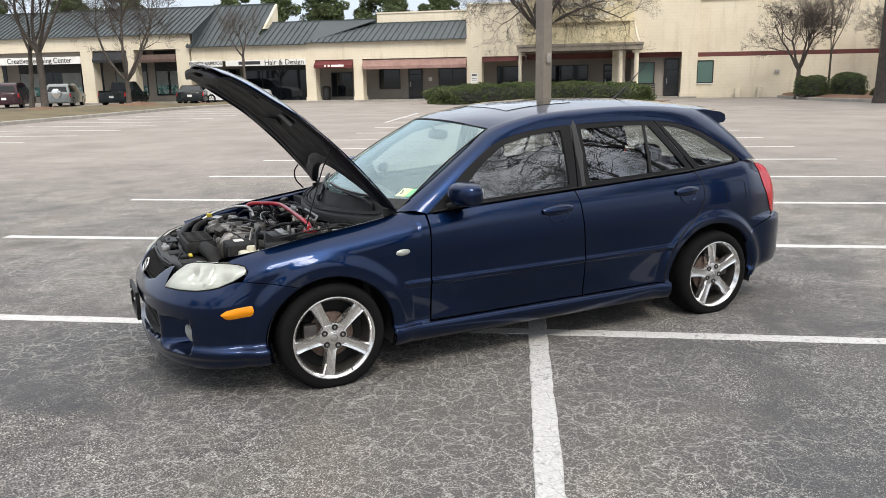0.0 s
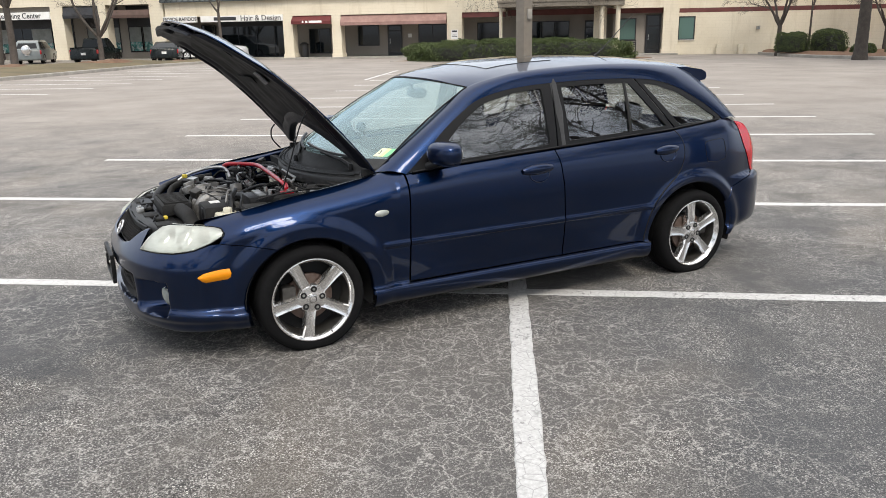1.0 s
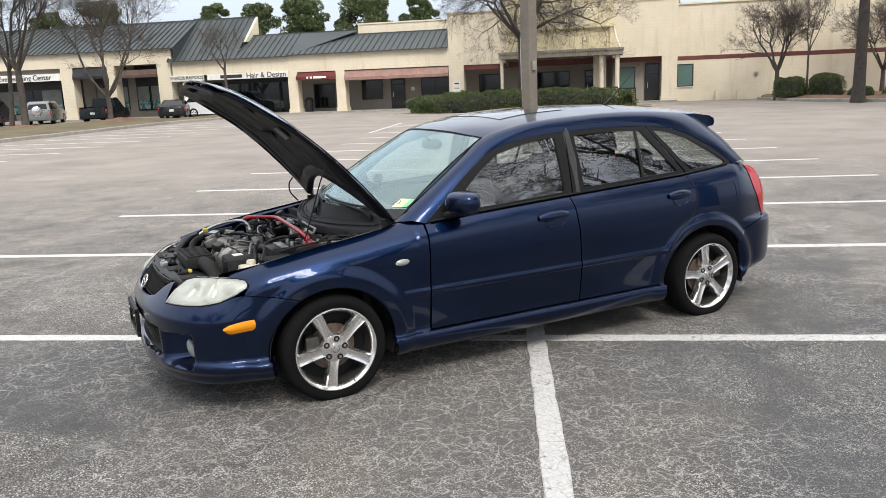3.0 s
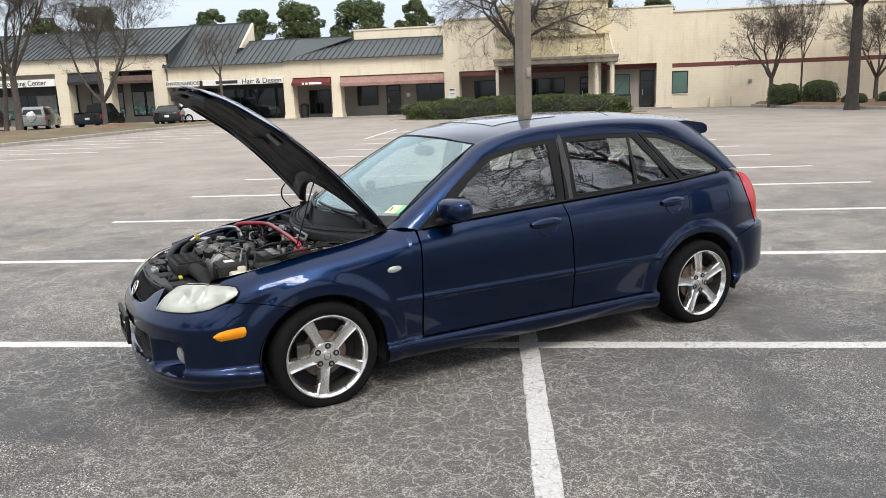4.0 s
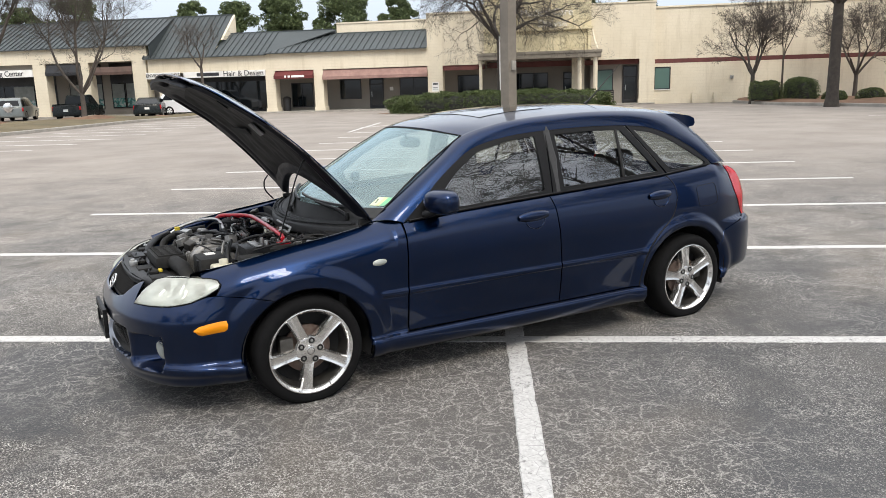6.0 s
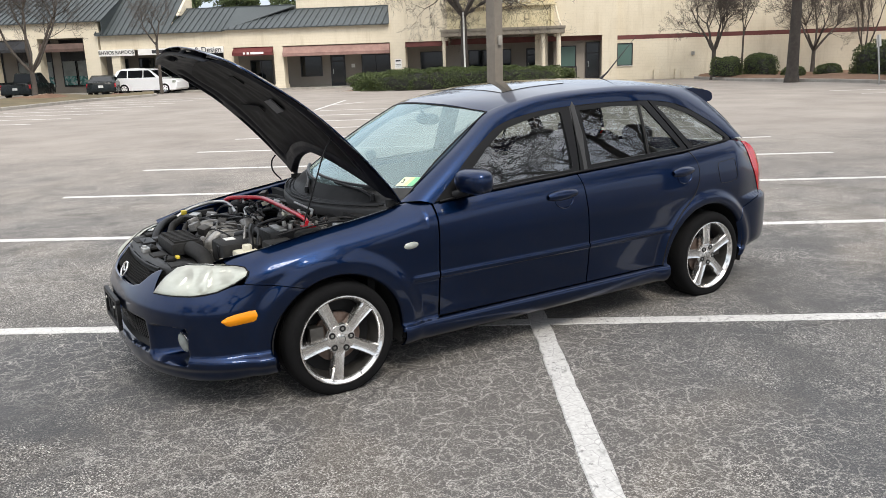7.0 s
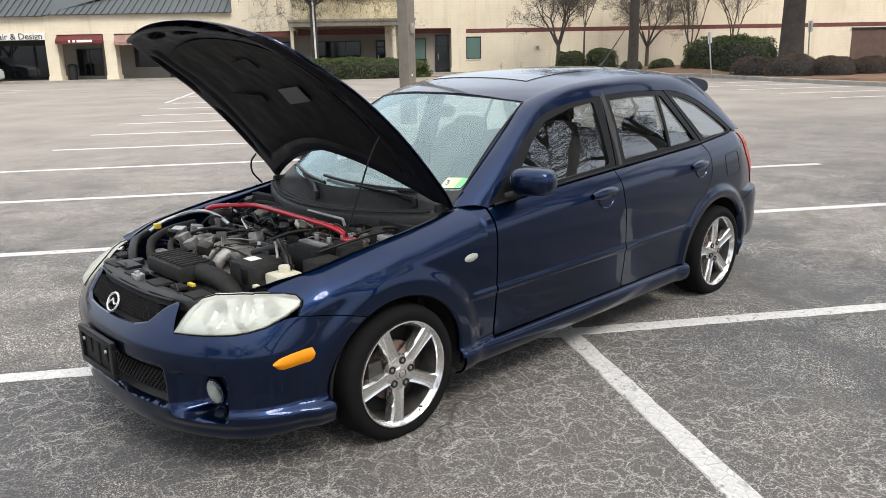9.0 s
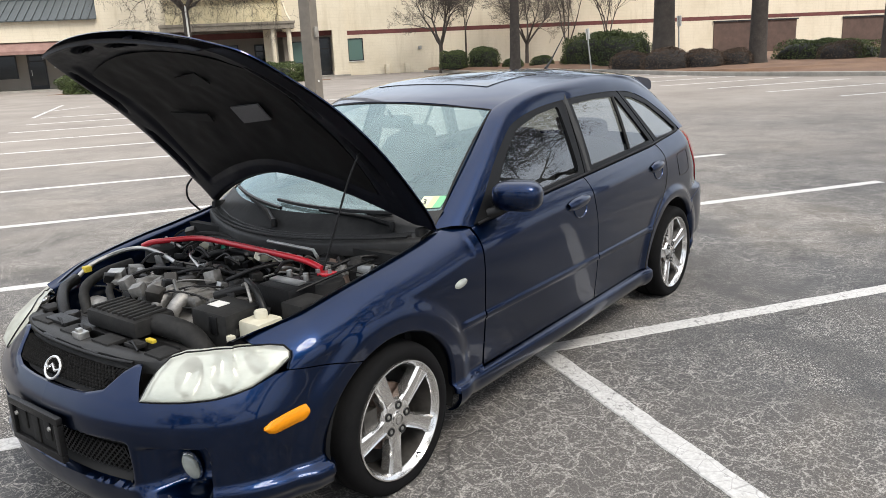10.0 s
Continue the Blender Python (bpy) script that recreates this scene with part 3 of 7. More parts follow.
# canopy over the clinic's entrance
boxes("canopy", MAT["soffit"], shops, (11.0, 18.6, -2.2, -0.25, 3.0, 3.28), (10.95, 18.65, -2.25, -0.25, 3.28, 3.42), label="flat canopy coloured dark for the shade beneath it")
for u in (11.15, 17.3, 18.25):
    tube("downpipe", [(u, -1.9, 0), (u, -1.9, 3.0)], 0.10 if u < 12 else 0.14, MAT["stucco"], shops, sides=10)
boxes("column", MAT["stucco"], shops, (16.8, 17.6, -0.2, 0.4, 0, 3.0))
# blank side block
boxes("wall", MAT["stucco"], shops, (21.96, 75, 0.35, 1.0, 0, 5.9), (21.96, 75, 0.27, 1.0, 5.9, 6.0), label="blank cream block wall")
boxes("stripe", MAT["stripe"], shops, (21.96, 75, 0.343, 0.35, 2.52, 2.78), label="maroon painted stripe")
boxes("stripe", MAT["stripe"], shops, (8.37, 11.2, 0.06, 0.2, 2.5, 2.82))
boxes("stripe", MAT["stripe"], shops, (11.3, 21.05, 0.46, 0.6, 2.55, 2.9))
for u0, u1 in ((-21.75, -20.75), (-13.9, -12.85), (-4.0, -3.3), (-0.52, 0.13), (7.37, 8.38), (21.03, 21.97), (-30.4, -29.4), (-39.0, -38.0), (-48, -47)):
    column(u0, u1, 3.85 if u1 < -12 else 2.9)
column(-17.9, -17.3, 3.85)
column(-12.0, -11.4, 2.9, 0.6)
# signs, awnings
boxes("sign_board", MAT["sign_white"], shops, (-28.8, -21.75, -0.10, 0.02, 2.98, 3.50), label="white shop sign with dark letters")
S = lambda u, z, v=-0.115: Matrix.Translation((u, v, z)) @ pose(0, 0, 0, 90, 0, 0)
lettering("Creative Learning Center", 0.54, MAT["sign_ink"], shops, S(-25.27, 3.24))
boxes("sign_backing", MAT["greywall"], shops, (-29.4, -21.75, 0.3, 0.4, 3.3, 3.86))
boxes("sign_board", MAT["sign_white"], shops, (-12.85, -10.3, -0.10, 0.02, 2.55, 2.98), label="white shop sign with dark letters")
lettering("ENVIOS RAPIDOS", 0.33, MAT["sign_ink"], shops, S(-11.57, 2.77))
boxes("sign_board", MAT["sign_white"], shops, (-10.0, -3.95, -0.10, 0.02, 2.55, 2.95), label="white shop sign with dark letters")
lettering("Hair & Design", 0.52, MAT["sign_ink"], shops, S(-5.55, 2.75))
boxes("sign_bar", MAT["sign_ink"], shops, (-9.0, -7.35, -0.115, -0.10, 2.64, 2.86))


def awning(u0, u1, z0, z1, mat, out=0.5):
    v = [(u0, 0.1, z1), (u1, 0.1, z1), (u1, -out, z0 + 0.2), (u0, -out, z0 + 0.2), (u0, -out, z0), (u1, -out, z0), (u0, 0.1, z0), (u1, 0.1, z0)]
    return obj("awning", v, [(3, 2, 1, 0), (4, 5, 2, 3), (0, 6, 4, 3), (1, 2, 5, 7), (0, 1, 7, 6), (6, 7, 5, 4)], MAT[mat], shops, "cloth shop awning")


awning(-3.28, -0.53, 2.28, 2.83, "awning", 0.35)
for a, b in ((-2.5, -2.38), (-2.25, -2.1), (-2.0, -1.1)):
    boxes("sign_bar", MAT["sign_pale"], shops, (a, b, -0.37, -0.352, 2.36, 2.50), label="pale sign lettering")
awning(0.15, 7.35, 2.15, 2.80, "awning_pale", 0.25)
awning(-17.2, -13.95, 2.95, 3.5, "door_brown", 0.06)
awning(-20.7, -17.95, 3.0, 3.8, "frame_dark", 0.15)
lettering("Medical Care", 0.62, MAT["sign_pale"], shops, S(15.2, 5.86, -0.28), 0.05)
lettering("Dialysis", 0.62, MAT["sign_pale"], shops, S(15.6, 5.18, -0.28), 0.05)
# shopfront openings
shop_window(0.53, 2.08, 0.77, 2.16, 2.5), shop_door(2.69, 3.72, 2.5), shop_window(4.88, 6.9, 0.77, 2.16, 2.5, bars=1)
shop_window(9.0, 10.56, 0.95, 2.2, 2.5), shop_window(12.3, 15.2, 0.95, 2.2, 2.5, bars=2), shop_door(16.2, 17.2, 2.5, 2.2)
shop_window(19.0, 19.9, 0.9, 2.2, 2.49, "green_glass"), shop_door(20.05, 20.95, 0.9, 2.45)
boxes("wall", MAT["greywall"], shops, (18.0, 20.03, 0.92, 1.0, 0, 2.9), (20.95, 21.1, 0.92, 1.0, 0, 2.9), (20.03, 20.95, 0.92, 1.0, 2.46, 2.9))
shop_window(18.38, 19.45, 0.9, 2.25, 0.91, "green_glass")
shop_window(21.98, 22.98, 0.9, 2.3, 0.35, "green_glass")
boxes("sill", MAT["sign_white"], shops, (21.97, 23.0, 0.29, 0.345, 0.86, 0.9))
shop_window(-3.1, -1.5, 0.3, 2.0, 2.5, bars=1), shop_window(-1.3, -0.6, 0.1, 2.1, 2.5)
for a, b in ((-29.3, -21.8), (-20.7, -17.95), (-17.25, -13.95), (-38, -30.5), (-47, -39.1)):
    shop_window(a, b, 0.55, 2.45, 2.5, "shop_glass", 4 if b - a > 5 else 2)
    boxes("bulkhead", MAT["frame_dark"], shops, (a, b, 2.42, 2.5, 2.45, 3.86))
POSTER = Nodes("printed_window_film", (0.2, 0.3, 0.29), 0.5)
POSTER.put("Base Color", POSTER.ramp(POSTER.noise(3.2, 5, 0.6), (0.36, (0.35, 0.37, 0.36)), (0.48, (0.05, 0.22, 0.20)), (0.60, (0.02, 0.06, 0.06)), (0.68, (0.30, 0.36, 0.34))))
# pale panels before the upper panes, coloured for their glare and reflection
GLARE = grained("pale_window_glare", (0.20, 0.215, 0.205), (0.26, 0.275, 0.26), 0.6, 6)
for a, b in ((-29.2, -27.3), (-25.4, -23.7), (-23.5, -21.9), (-20.6, -19.4), (-19.2, -18.0), (-17.15, -16.2), (-16.0, -15.15), (-15.0, -14.1)):
    boxes("window_poster", POSTER.mat, shops, (a, b, 2.40, 2.43, 0.65, 1.30), label="printed teal film on the lower glass")
    boxes("window_blind", GLARE, shops, (a, b, 2.405, 2.43, 1.30, 2.35), label="pale panel coloured as the glare on the upper glass")
boxes("wall", MAT["frame_dark"], shops, (-9.9, -4.1, 2.3, 2.45, 0.0, 2.95))
shop_window(-9.8, -4.2, 0.1, 2.3, 2.28, bars=3)
shop_window(-12.7, -12.1, 0.1, 2.4, 2.4), shop_window(-11.3, -10.2, 0.1, 2.4, 2.4)
boxes("notice", MAT["sign_white"], shops, (7.65, 8.1, -0.02, -0.004, 1.15, 1.75))
for a, b in ((1.60, 1.70), (1.40, 1.43), (1.30, 1.33)):
    boxes("notice_bar", MAT["sign_ink"], shops, (7.71, 8.04, -0.03, -0.021, a, b))
boxes("notice", MAT["sign_white"], shops, (4.15, 4.4, 2.48, 2.497, 1.3, 1.55))
# bench, bins and the canopy's slanting pipe
bench = empty("bench", BM @ Matrix.Translation((18.9, 0.35, 0.10)), "black metal bench before the shopfront", "bench")
boxes("seat", MAT["frame_dark"], bench, *[(-0.6, 0.6, -0.22 + 0.1 * k, -0.15 + 0.1 * k, 0.42, 0.45) for k in range(4)])
boxes("backrest", MAT["frame_dark"], bench, *[(-0.6, 0.6, 0.18, 0.21, 0.52 + 0.12 * k, 0.59 + 0.12 * k) for k in range(3)])
for u in (-0.55, 0.55):
    boxes("leg", MAT["frame_dark"], bench, (u - 0.025, u + 0.025, -0.2, -0.15, 0, 0.42), (u - 0.025, u + 0.025, 0.16, 0.21, 0, 0.86))
for u, v in ((-12.2, -1.0), (-2.9, 0.9)):
    bin_ = empty("litter_bin", BM @ Matrix.Translation((u, v, 0.0 if v < 0 else 0.10)), "round dark litter bin on the walkway", "litter bin")
    lathe("body", [(0.0, 0.0), (0.26, 0.0), (0.29, 0.8), (0.27, 0.82)], MAT["frame_dark"], bin_, "", 20, "z")
    lathe("lid", [(0.30, 0.80), (0.31, 0.86), (0.16, 0.98), (0.0, 1.0)], MAT["plastic_dull"], bin_, "domed lid", 20, "z")
tube("slanting_pipe", [(18.05, -0.33, 4.75), (18.25, -0.6, 3.95), (18.4, -1.9, 3.42)], 0.06, MAT["stucco"], shops, "", 8)
for u in (24.3, 25.6):
    boxes("wall_box", MAT["stucco"], shops, (u, u + 0.28, 0.0, 0.3, 0, 0.6), bevel=0.02)
boxes("wall_box", MAT["steel"], shops, (26.6, 26.8, 0.25, 0.342, 1.45, 1.65))
# loading doors in the blank wall
for a, b, z in ((48.2, 55.0, 2.35), (59.0, 65.5, 2.3)):
    boxes("roller_door", MAT["door_brown"], shops, (a, b, 0.30, 0.345, 0.0, z), label="brown roller loading door")
    boxes("lintel", MAT["frame_dark"], shops, (a - 0.1, b + 0.1, 0.22, 0.30, z, z + 0.1))
boxes("notice", MAT["sign_white"], shops, (66.5, 68.3, 0.28, 0.34, 1.3, 2.5))


def seam_roof(name, u0, u1, z0, z1, run, left_hip=0.0, right_cut=0.0, step=0.42):
    """A pitched roof of standing-seam metal: a sheet and its raised seams."""
    v0 = -0.25
    r = part("roof", bmesh.new(), MAT["roof"], shops, "dark green standing-seam metal roof")
    a, b = (u0, v0, z0), (u1, v0, z0)
    c, d = (u1 + right_cut, v0 + run, z1), (u0 + left_hip, v0 + run, z1)
    t = Vector((0, 0, -0.06))
    vv = [Vector(p) for p in (a, b, c, d)]
    r.data.from_pydata([tuple(p) for p in vv + [p + t for p in vv]], [], [(0, 1, 2, 3), (7, 6, 5, 4), (0, 4, 5, 1), (1, 5, 6, 2), (2, 6, 7, 3), (3, 7, 4, 0)])
    nrm = (vv[1] - vv[0]).cross(vv[3] - vv[0]).normalized()
    k = int((u1 - u0) / step)
    for i in range(k + 1):
        f = i / k
        p, q = vv[0].lerp(vv[1], f), vv[3].lerp(vv[2], f)
        if left_hip and f * (u1 - u0) < left_hip:
            q = p + Vector((0, run, z1 - z0)) * (f * (u1 - u0) / left_hip)
        elif left_hip or right_cut:
            q = p + Vector((0, run, z1 - z0))
        if q.x > max(u1, u1 + right_cut):
            continue
        s = Vector((0.025, 0, 0))
        obj("seam", [p - s, p + s, q + s, q - s, p - s + nrm * 0.06, p + s + nrm * 0.06, q + s + nrm * 0.06, q - s + nrm * 0.06], [(4, 5, 6, 7), (0, 4, 7, 3), (5, 1, 2, 6), (0, 1, 5, 4)], MAT["roof"], r)
    return r


seam_roof("roof", -62, -12.3, 4.9, 7.0, 4.0)
obj("roof_cheek", [(-12.3, -0.25, 4.9), (-12.3, -0.25, 3.95), (-12.3, 3.75, 7.0), (-12.36, -0.25, 4.9), (-12.36, -0.25, 3.95), (-12.36, 3.75, 7.0)], [(0, 1, 2), (5, 4, 3), (0, 3, 4, 1), (1, 4, 5, 2), (2, 5, 3, 0)], MAT["roof"], shops)
seam_roof("roof", -7.74, -3.9, 3.95, 5.6, 3.0, 0, 4.3)
seam_roof("roof", -12.9, -7.74, 3.95, 7.0, 4.0)
seam_roof("roof", -3.9, 7.38, 4.02, 5.3, 3.0, 4.1, 0)
boxes("ridge_cap", MAT["roof"], shops, (-62, -7.7, 3.7, 4.0, 6.96, 7.08), (-7.7, 0.1, 2.75, 2.95, 5.57, 5.68), (0.25, 7.38, 2.75, 3.0, 5.28, 5.38))
boxes("roof_valley", MAT["roof"], shops, (-7.7, 0.28, 2.9, 3.1, 4.0, 5.60))
boxes("back_block", MAT["stucco"], shops, (-62, 22, 6.0, 14, 0, 5.0), (22, 75, 4, 14, 0, 5.7))

# ---- pole, signs, posts ----
pole = empty("light_pole", Matrix.Translation((4.80, 4.53, 0)) @ pose(0, 0, 0, 0, 0, 12), "square weathered steel car-park light pole with a small grey box", "light pole")
bm = bmesh.new()
box(bm, -0.078, 0.078, -0.078, 0.078, 0.55, 9.0, 0.012)
sharp(part("shaft", bm, MAT["pole"], pole))
lathe("footing", [(0.0, 0.6), (0.27, 0.6), (0.3, 0.57), (0.3, 0.0)], MAT["curb"], pole, "round concrete footing", 24, "z")
boxes("switch_box", MAT["curb"], pole, (-0.035, 0.035, -0.108, -0.080, 1.72, 1.84), bevel=0.006, label="small pale grey cover plate")
boxes("decal", MAT["sign_white"], pole, (-0.025, 0.005, -0.0815, -0.0795, 1.20, 1.225))
post = tube("marker_post", [(24.2, 34.1, 0), (24.15, 34.1, 4.2)], 0.05, MAT["sign_white"], None)
tagged(post, "thin white post standing in the hedge bed", "post")


def sign_post(name, x, y, lean, h=2.3, board=True):
    ob = empty(name, Matrix.Translation((x, y, 0.1)) @ pose(0, 0, 0, 0, lean, 60), "leaning galvanised sign post in the mulch bed", "sign post")
    boxes("post", MAT["steel"], ob, (-0.03, 0.03, -0.02, 0.02, -0.1, h), label="galvanised steel post")
    if board:
        boxes("board", MAT["sign_white"], ob, (-0.16, 0.16, -0.035, -0.021, h - 0.5, h), label="small faded sign board")


sign_post("sign_post", 32.2, 14.5, 12, 2.0)
sign_post("sign_post", 36.5, 11.9, 3, 2.4)

# ---- vegetation ----


def branch_mesh(start, direction, length, radius, depth, rng, spread=0.55, gravity=0.05, kids=(2, 3), bend=0.22, minr=0.012, shrink=0.72):
    """Vertices and faces of tapered, forking limbs."""
    verts, faces = [], []

    def ring(p, d, r, sides):
        s = d.orthogonal().normalized()
        q = d.cross(s)
        o = len(verts)
        for k in range(sides):
            a = 2 * math.pi * k / sides
            verts.append(p + (s * math.cos(a) + q * math.sin(a)) * r)
        return o

    def grow(p, d, ln, r, lev):
        sides = 9 if lev == 0 else (5 if lev < 3 else 3)
        segs = 5 if lev < 2 else 3
        prev = ring(p, d, r, sides)
        tip = max(minr * 0.6, r * 0.55)
        for i in range(segs):
            d = (d + Vector((rng.gauss(0, 1), rng.gauss(0, 1), rng.gauss(0, 1))) * bend * 0.5 + Vector((0, 0, gravity))).normalized()
            p = p + d * (ln / segs)
            rr = r + (tip - r) * (i + 1) / segs
            cur = ring(p, d, rr, sides)
            s0 = verts[prev]
            for k in range(sides):
                k2 = (k + 1) % sides
                faces.append((prev + k, prev + k2, cur + k2, cur + k))
            prev = cur
            if lev < depth and i >= (2 if lev == 0 else 0) and rng.random() < (0.75 if lev else 0.6):
                ax = d.orthogonal().normalized()
                ax.rotate(Matrix.Rotation(rng.uniform(0, 6.28), 3, d))
                dd = (d + ax * spread * rng.uniform(0.8, 1.9)).normalized()
                grow(p, dd, ln * shrink * rng.uniform(0.55, 1.0), rr * rng.uniform(0.4, 0.62), lev + 1)
        if lev < depth:
            for j in range(rng.randint(*kids)):
                ax = d.orthogonal().normalized()
                ax.rotate(Matrix.Rotation(rng.uniform(0, 6.28), 3, d))
                dd = (d + ax * spread * rng.uniform(0.5, 1.3)).normalized()
                grow(p, dd, ln * shrink * rng.uniform(0.7, 1.05), tip * rng.uniform(0.7, 0.95), lev + 1)

    grow(Vector(start), Vector(direction).normalized(), length, radius, 0)
    return verts, faces


def bare_tree(x, y, height, trunk_r, seed, label, z=0.12, stems=1, depth=5, spread=0.6, trunk=0.3, mat="bark", gravity=0.05, lean=(0, 0), minr=0.012):
    rng = random.Random(seed)
    ob = empty("tree", Matrix.Translation((x, y, z)), label, "tree", "bare trees")
    tl = height * trunk
    top = Vector((lean[0] * tl, lean[1] * tl, tl))
    ps = [Vector((0, 0, -0.15)), Vector((0, 0, 0.05)) + top * 0.06, top * 0.5 + Vector((0.03, 0.02, 0)), top]
    tube("trunk", ps, [trunk_r * 1.45, trunk_r * 1.1, trunk_r * 0.95, trunk_r * 0.85], MAT[mat], ob, sides=12)
    V, F = [], []
    n = stems if stems > 1 else 3
    for i in range(n):
        a = 2 * math.pi * (i + rng.random() * 0.5) / n
        k = 0.35 if i == 0 and stems == 1 else spread
        d = Vector((math.cos(a) * k, math.sin(a) * k, 1))
        v, f = branch_mesh(top - Vector((0, 0, tl * 0.06)), d, (height - tl) * 0.42, trunk_r * 0.62, depth, rng, spread, gravity, minr=minr)
        o = len(V)
        V += v
        F += [tuple(o + q for q in fc) for fc in f]
    obj("crown", V, F, MAT[mat], ob, smooth=True)
    return ob


def leaf_cloud(name, points, size, mat, parent=None, rng=None, flat=0.35):
    """Many small leaf clumps (bent diamonds) at the points."""
    verts, faces = [], []
    for p in points:
        d = Vector((rng.gauss(0, 1), rng.gauss(0, 1), rng.gauss(0, 1))).normalized()
        s = d.orthogonal().normalized()
        s.rotate(Matrix.Rotation(rng.uniform(0, 6.28), 3, d))
        q = d.cross(s)
        r = size * rng.uniform(0.6, 1.4)
        o = len(verts)
        verts += [p - s * r, p + q * r * flat + d * r * 0.12, p + s * r, p - q * r * flat + d * r * 0.12]
        faces += [(o, o + 1, o + 2), (o, o + 2, o + 3)]
    return obj(name, verts, faces, MAT[mat] if isinstance(mat, str) else mat, parent)


def shrub(name, x, y, sx, sy, h, seed, mat, label, turn=0.0, count=2500, leaf=0.09, boxy=0.5, category="bush", z=0.1):
    """A clipped or loose shrub: a black core for the shade inside it and a shell of leaf clumps with an uneven outline.
    """
    rng = random.Random(seed)
    ob = empty(name, Matrix.Translation((x, y, z)) @ pose(0, 0, 0, 0, 0, turn), label, category)
    pts = []
    while len(pts) < count:
        a, b = rng.uniform(0, 2 * math.pi), rng.uniform(0.02, 0.5 * math.pi)
        d = Vector((math.cos(a) * math.cos(b), math.sin(a) * math.cos(b), math.sin(b)))
        e = 1.0 / (sum(abs(c) ** (2 + 4 * boxy) for c in d) ** (1 / (2 + 4 * boxy)))
        p = Vector((d.x * e * sx, d.y * e * sy, d.z * e * h))
        p *= 1 - abs(rng.gauss(0, 0.07)) + 0.16 * noise.noise(p * 1.3 + Vector((seed, 0, 0))) + 0.05 * noise.noise(p * 4)
        p.z = max(p.z, 0.03)
        pts.append(p)
    leaf_cloud("leaves", pts, leaf, mat, ob, rng)
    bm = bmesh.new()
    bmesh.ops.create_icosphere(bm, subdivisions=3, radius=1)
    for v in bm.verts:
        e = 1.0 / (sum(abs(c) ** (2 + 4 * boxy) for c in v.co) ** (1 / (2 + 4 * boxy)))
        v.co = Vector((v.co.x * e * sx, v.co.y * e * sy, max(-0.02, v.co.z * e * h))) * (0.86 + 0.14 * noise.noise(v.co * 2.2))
    part("core", bm, MAT["under"], ob, "solid black core standing in for the shade inside", True)
    return ob


def pine(x, y, height, seed, crown=0.62, width=4.0):
    rng = random.Random(seed)
    ob = empty("pine_tree", Matrix.Translation((x, y, 0)), "tall evergreen pine behind the roofs", "tree", "pines")
    tube("trunk", [(0, 0, -0.1), (0.1, 0, height * 0.5), (0, 0.1, height * 0.97)], [0.32, 0.22, 0.05], MAT["bark_dark"], ob)
    pts = []
    half = height * crown * 0.5
    mid = Vector((0, 0, height - half))
    for i in range(64):
        f = rng.uniform(-0.95, 0.98)
        a = rng.uniform(0, 6.28)
        r = width * math.sqrt(1 - f * f) * rng.uniform(0.30, 1.02) * (1.0 - 0.22 * f)
        c = mid + Vector((math.cos(a) * r, math.sin(a) * r, f * half * 0.9))
        k = rng.uniform(0.17, 0.33) * width
        for _ in range(230):
            d = Vector((rng.gauss(0, 1), rng.gauss(0, 1), rng.gauss(0, 1))).normalized() * rng.uniform(0.55, 1.0) ** 0.5
            pts.append(c + Vector((d.x * k, d.y * k, d.z * k * 0.66)))
    leaf_cloud("crown", pts, 0.20, "pine", ob, rng, 0.28)
    return ob


bare_tree(-1.6, 45.7, 11.0, 0.19, 6, "tall bare deciduous tree in the grass bed", stems=4, spread=0.55, trunk=0.30, gravity=0.05, minr=0.009)
bare_tree(-2.3, 46.9, 9.5, 0.13, 4, "slim bare tree with a forked stem in the grass bed", stems=3, spread=0.5, trunk=0.36, gravity=0.06, minr=0.009, lean=(0.08, 0))
bare_tree(-5.3, 44.5, 10.5, 0.17, 9, "leaning bare tree in the grass bed", stems=3, spread=0.6, trunk=0.34, gravity=0.05, minr=0.009, lean=(0.18, 0.05))
bare_tree(3.0, 47.3, 10.0, 0.15, 8, "bare multi-stemmed tree with a broad fan of twigs", stems=5, spread=0.80, trunk=0.16, gravity=0.07, minr=0.008)
bare_tree(10.6, 49.5, 6.6, 0.10, 12, "slim bare young tree before the shops", stems=1, spread=0.75, trunk=0.48, depth=4, minr=0.008)
bare_tree(24.9, 35.2, 11.5, 0.20, 22, "bare tree with wide drooping twigs behind the hedge", stems=7, spread=1.05, trunk=0.36, gravity=-0.012, mat="bark_dark", minr=0.008)
bare_tree(36.5, 26.6, 6.0, 0.13, 31, "bare fan-shaped tree before the blank wall", stems=5, spread=0.75, trunk=0.26, gravity=0.05, minr=0.007)
bare_tree(38.4, 26.1, 6.6, 0.06, 35, "slender bare tree before the blank wall", stems=1, spread=0.25, trunk=0.36, gravity=0.12, minr=0.006, depth=3)
bare_tree(41.5, 23.6, 5.8, 0.12, 37, "bare fan-shaped tree before the blank wall", stems=5, spread=0.75, trunk=0.24, gravity=0.05, minr=0.007)
bare_tree(44.6, 22.4, 6.6, 0.09, 39, "bare upright shrubby tree before the blank wall", stems=4, spread=0.3, trunk=0.14, gravity=0.12, minr=0.007, depth=4)
bare_tree(46.0, 20.3, 6.8, 0.09, 41, "bare upright shrubby tree before the blank wall", stems=4, spread=0.35, trunk=0.14, gravity=0.12, minr=0.007, depth=4)
bare_tree(33.8, 19.7, 14.5, 0.26, 43, "dark-barked bare oak in the mulch bed", stems=4, spread=0.95, trunk=0.34, mat="bark_dark", gravity=0.02)
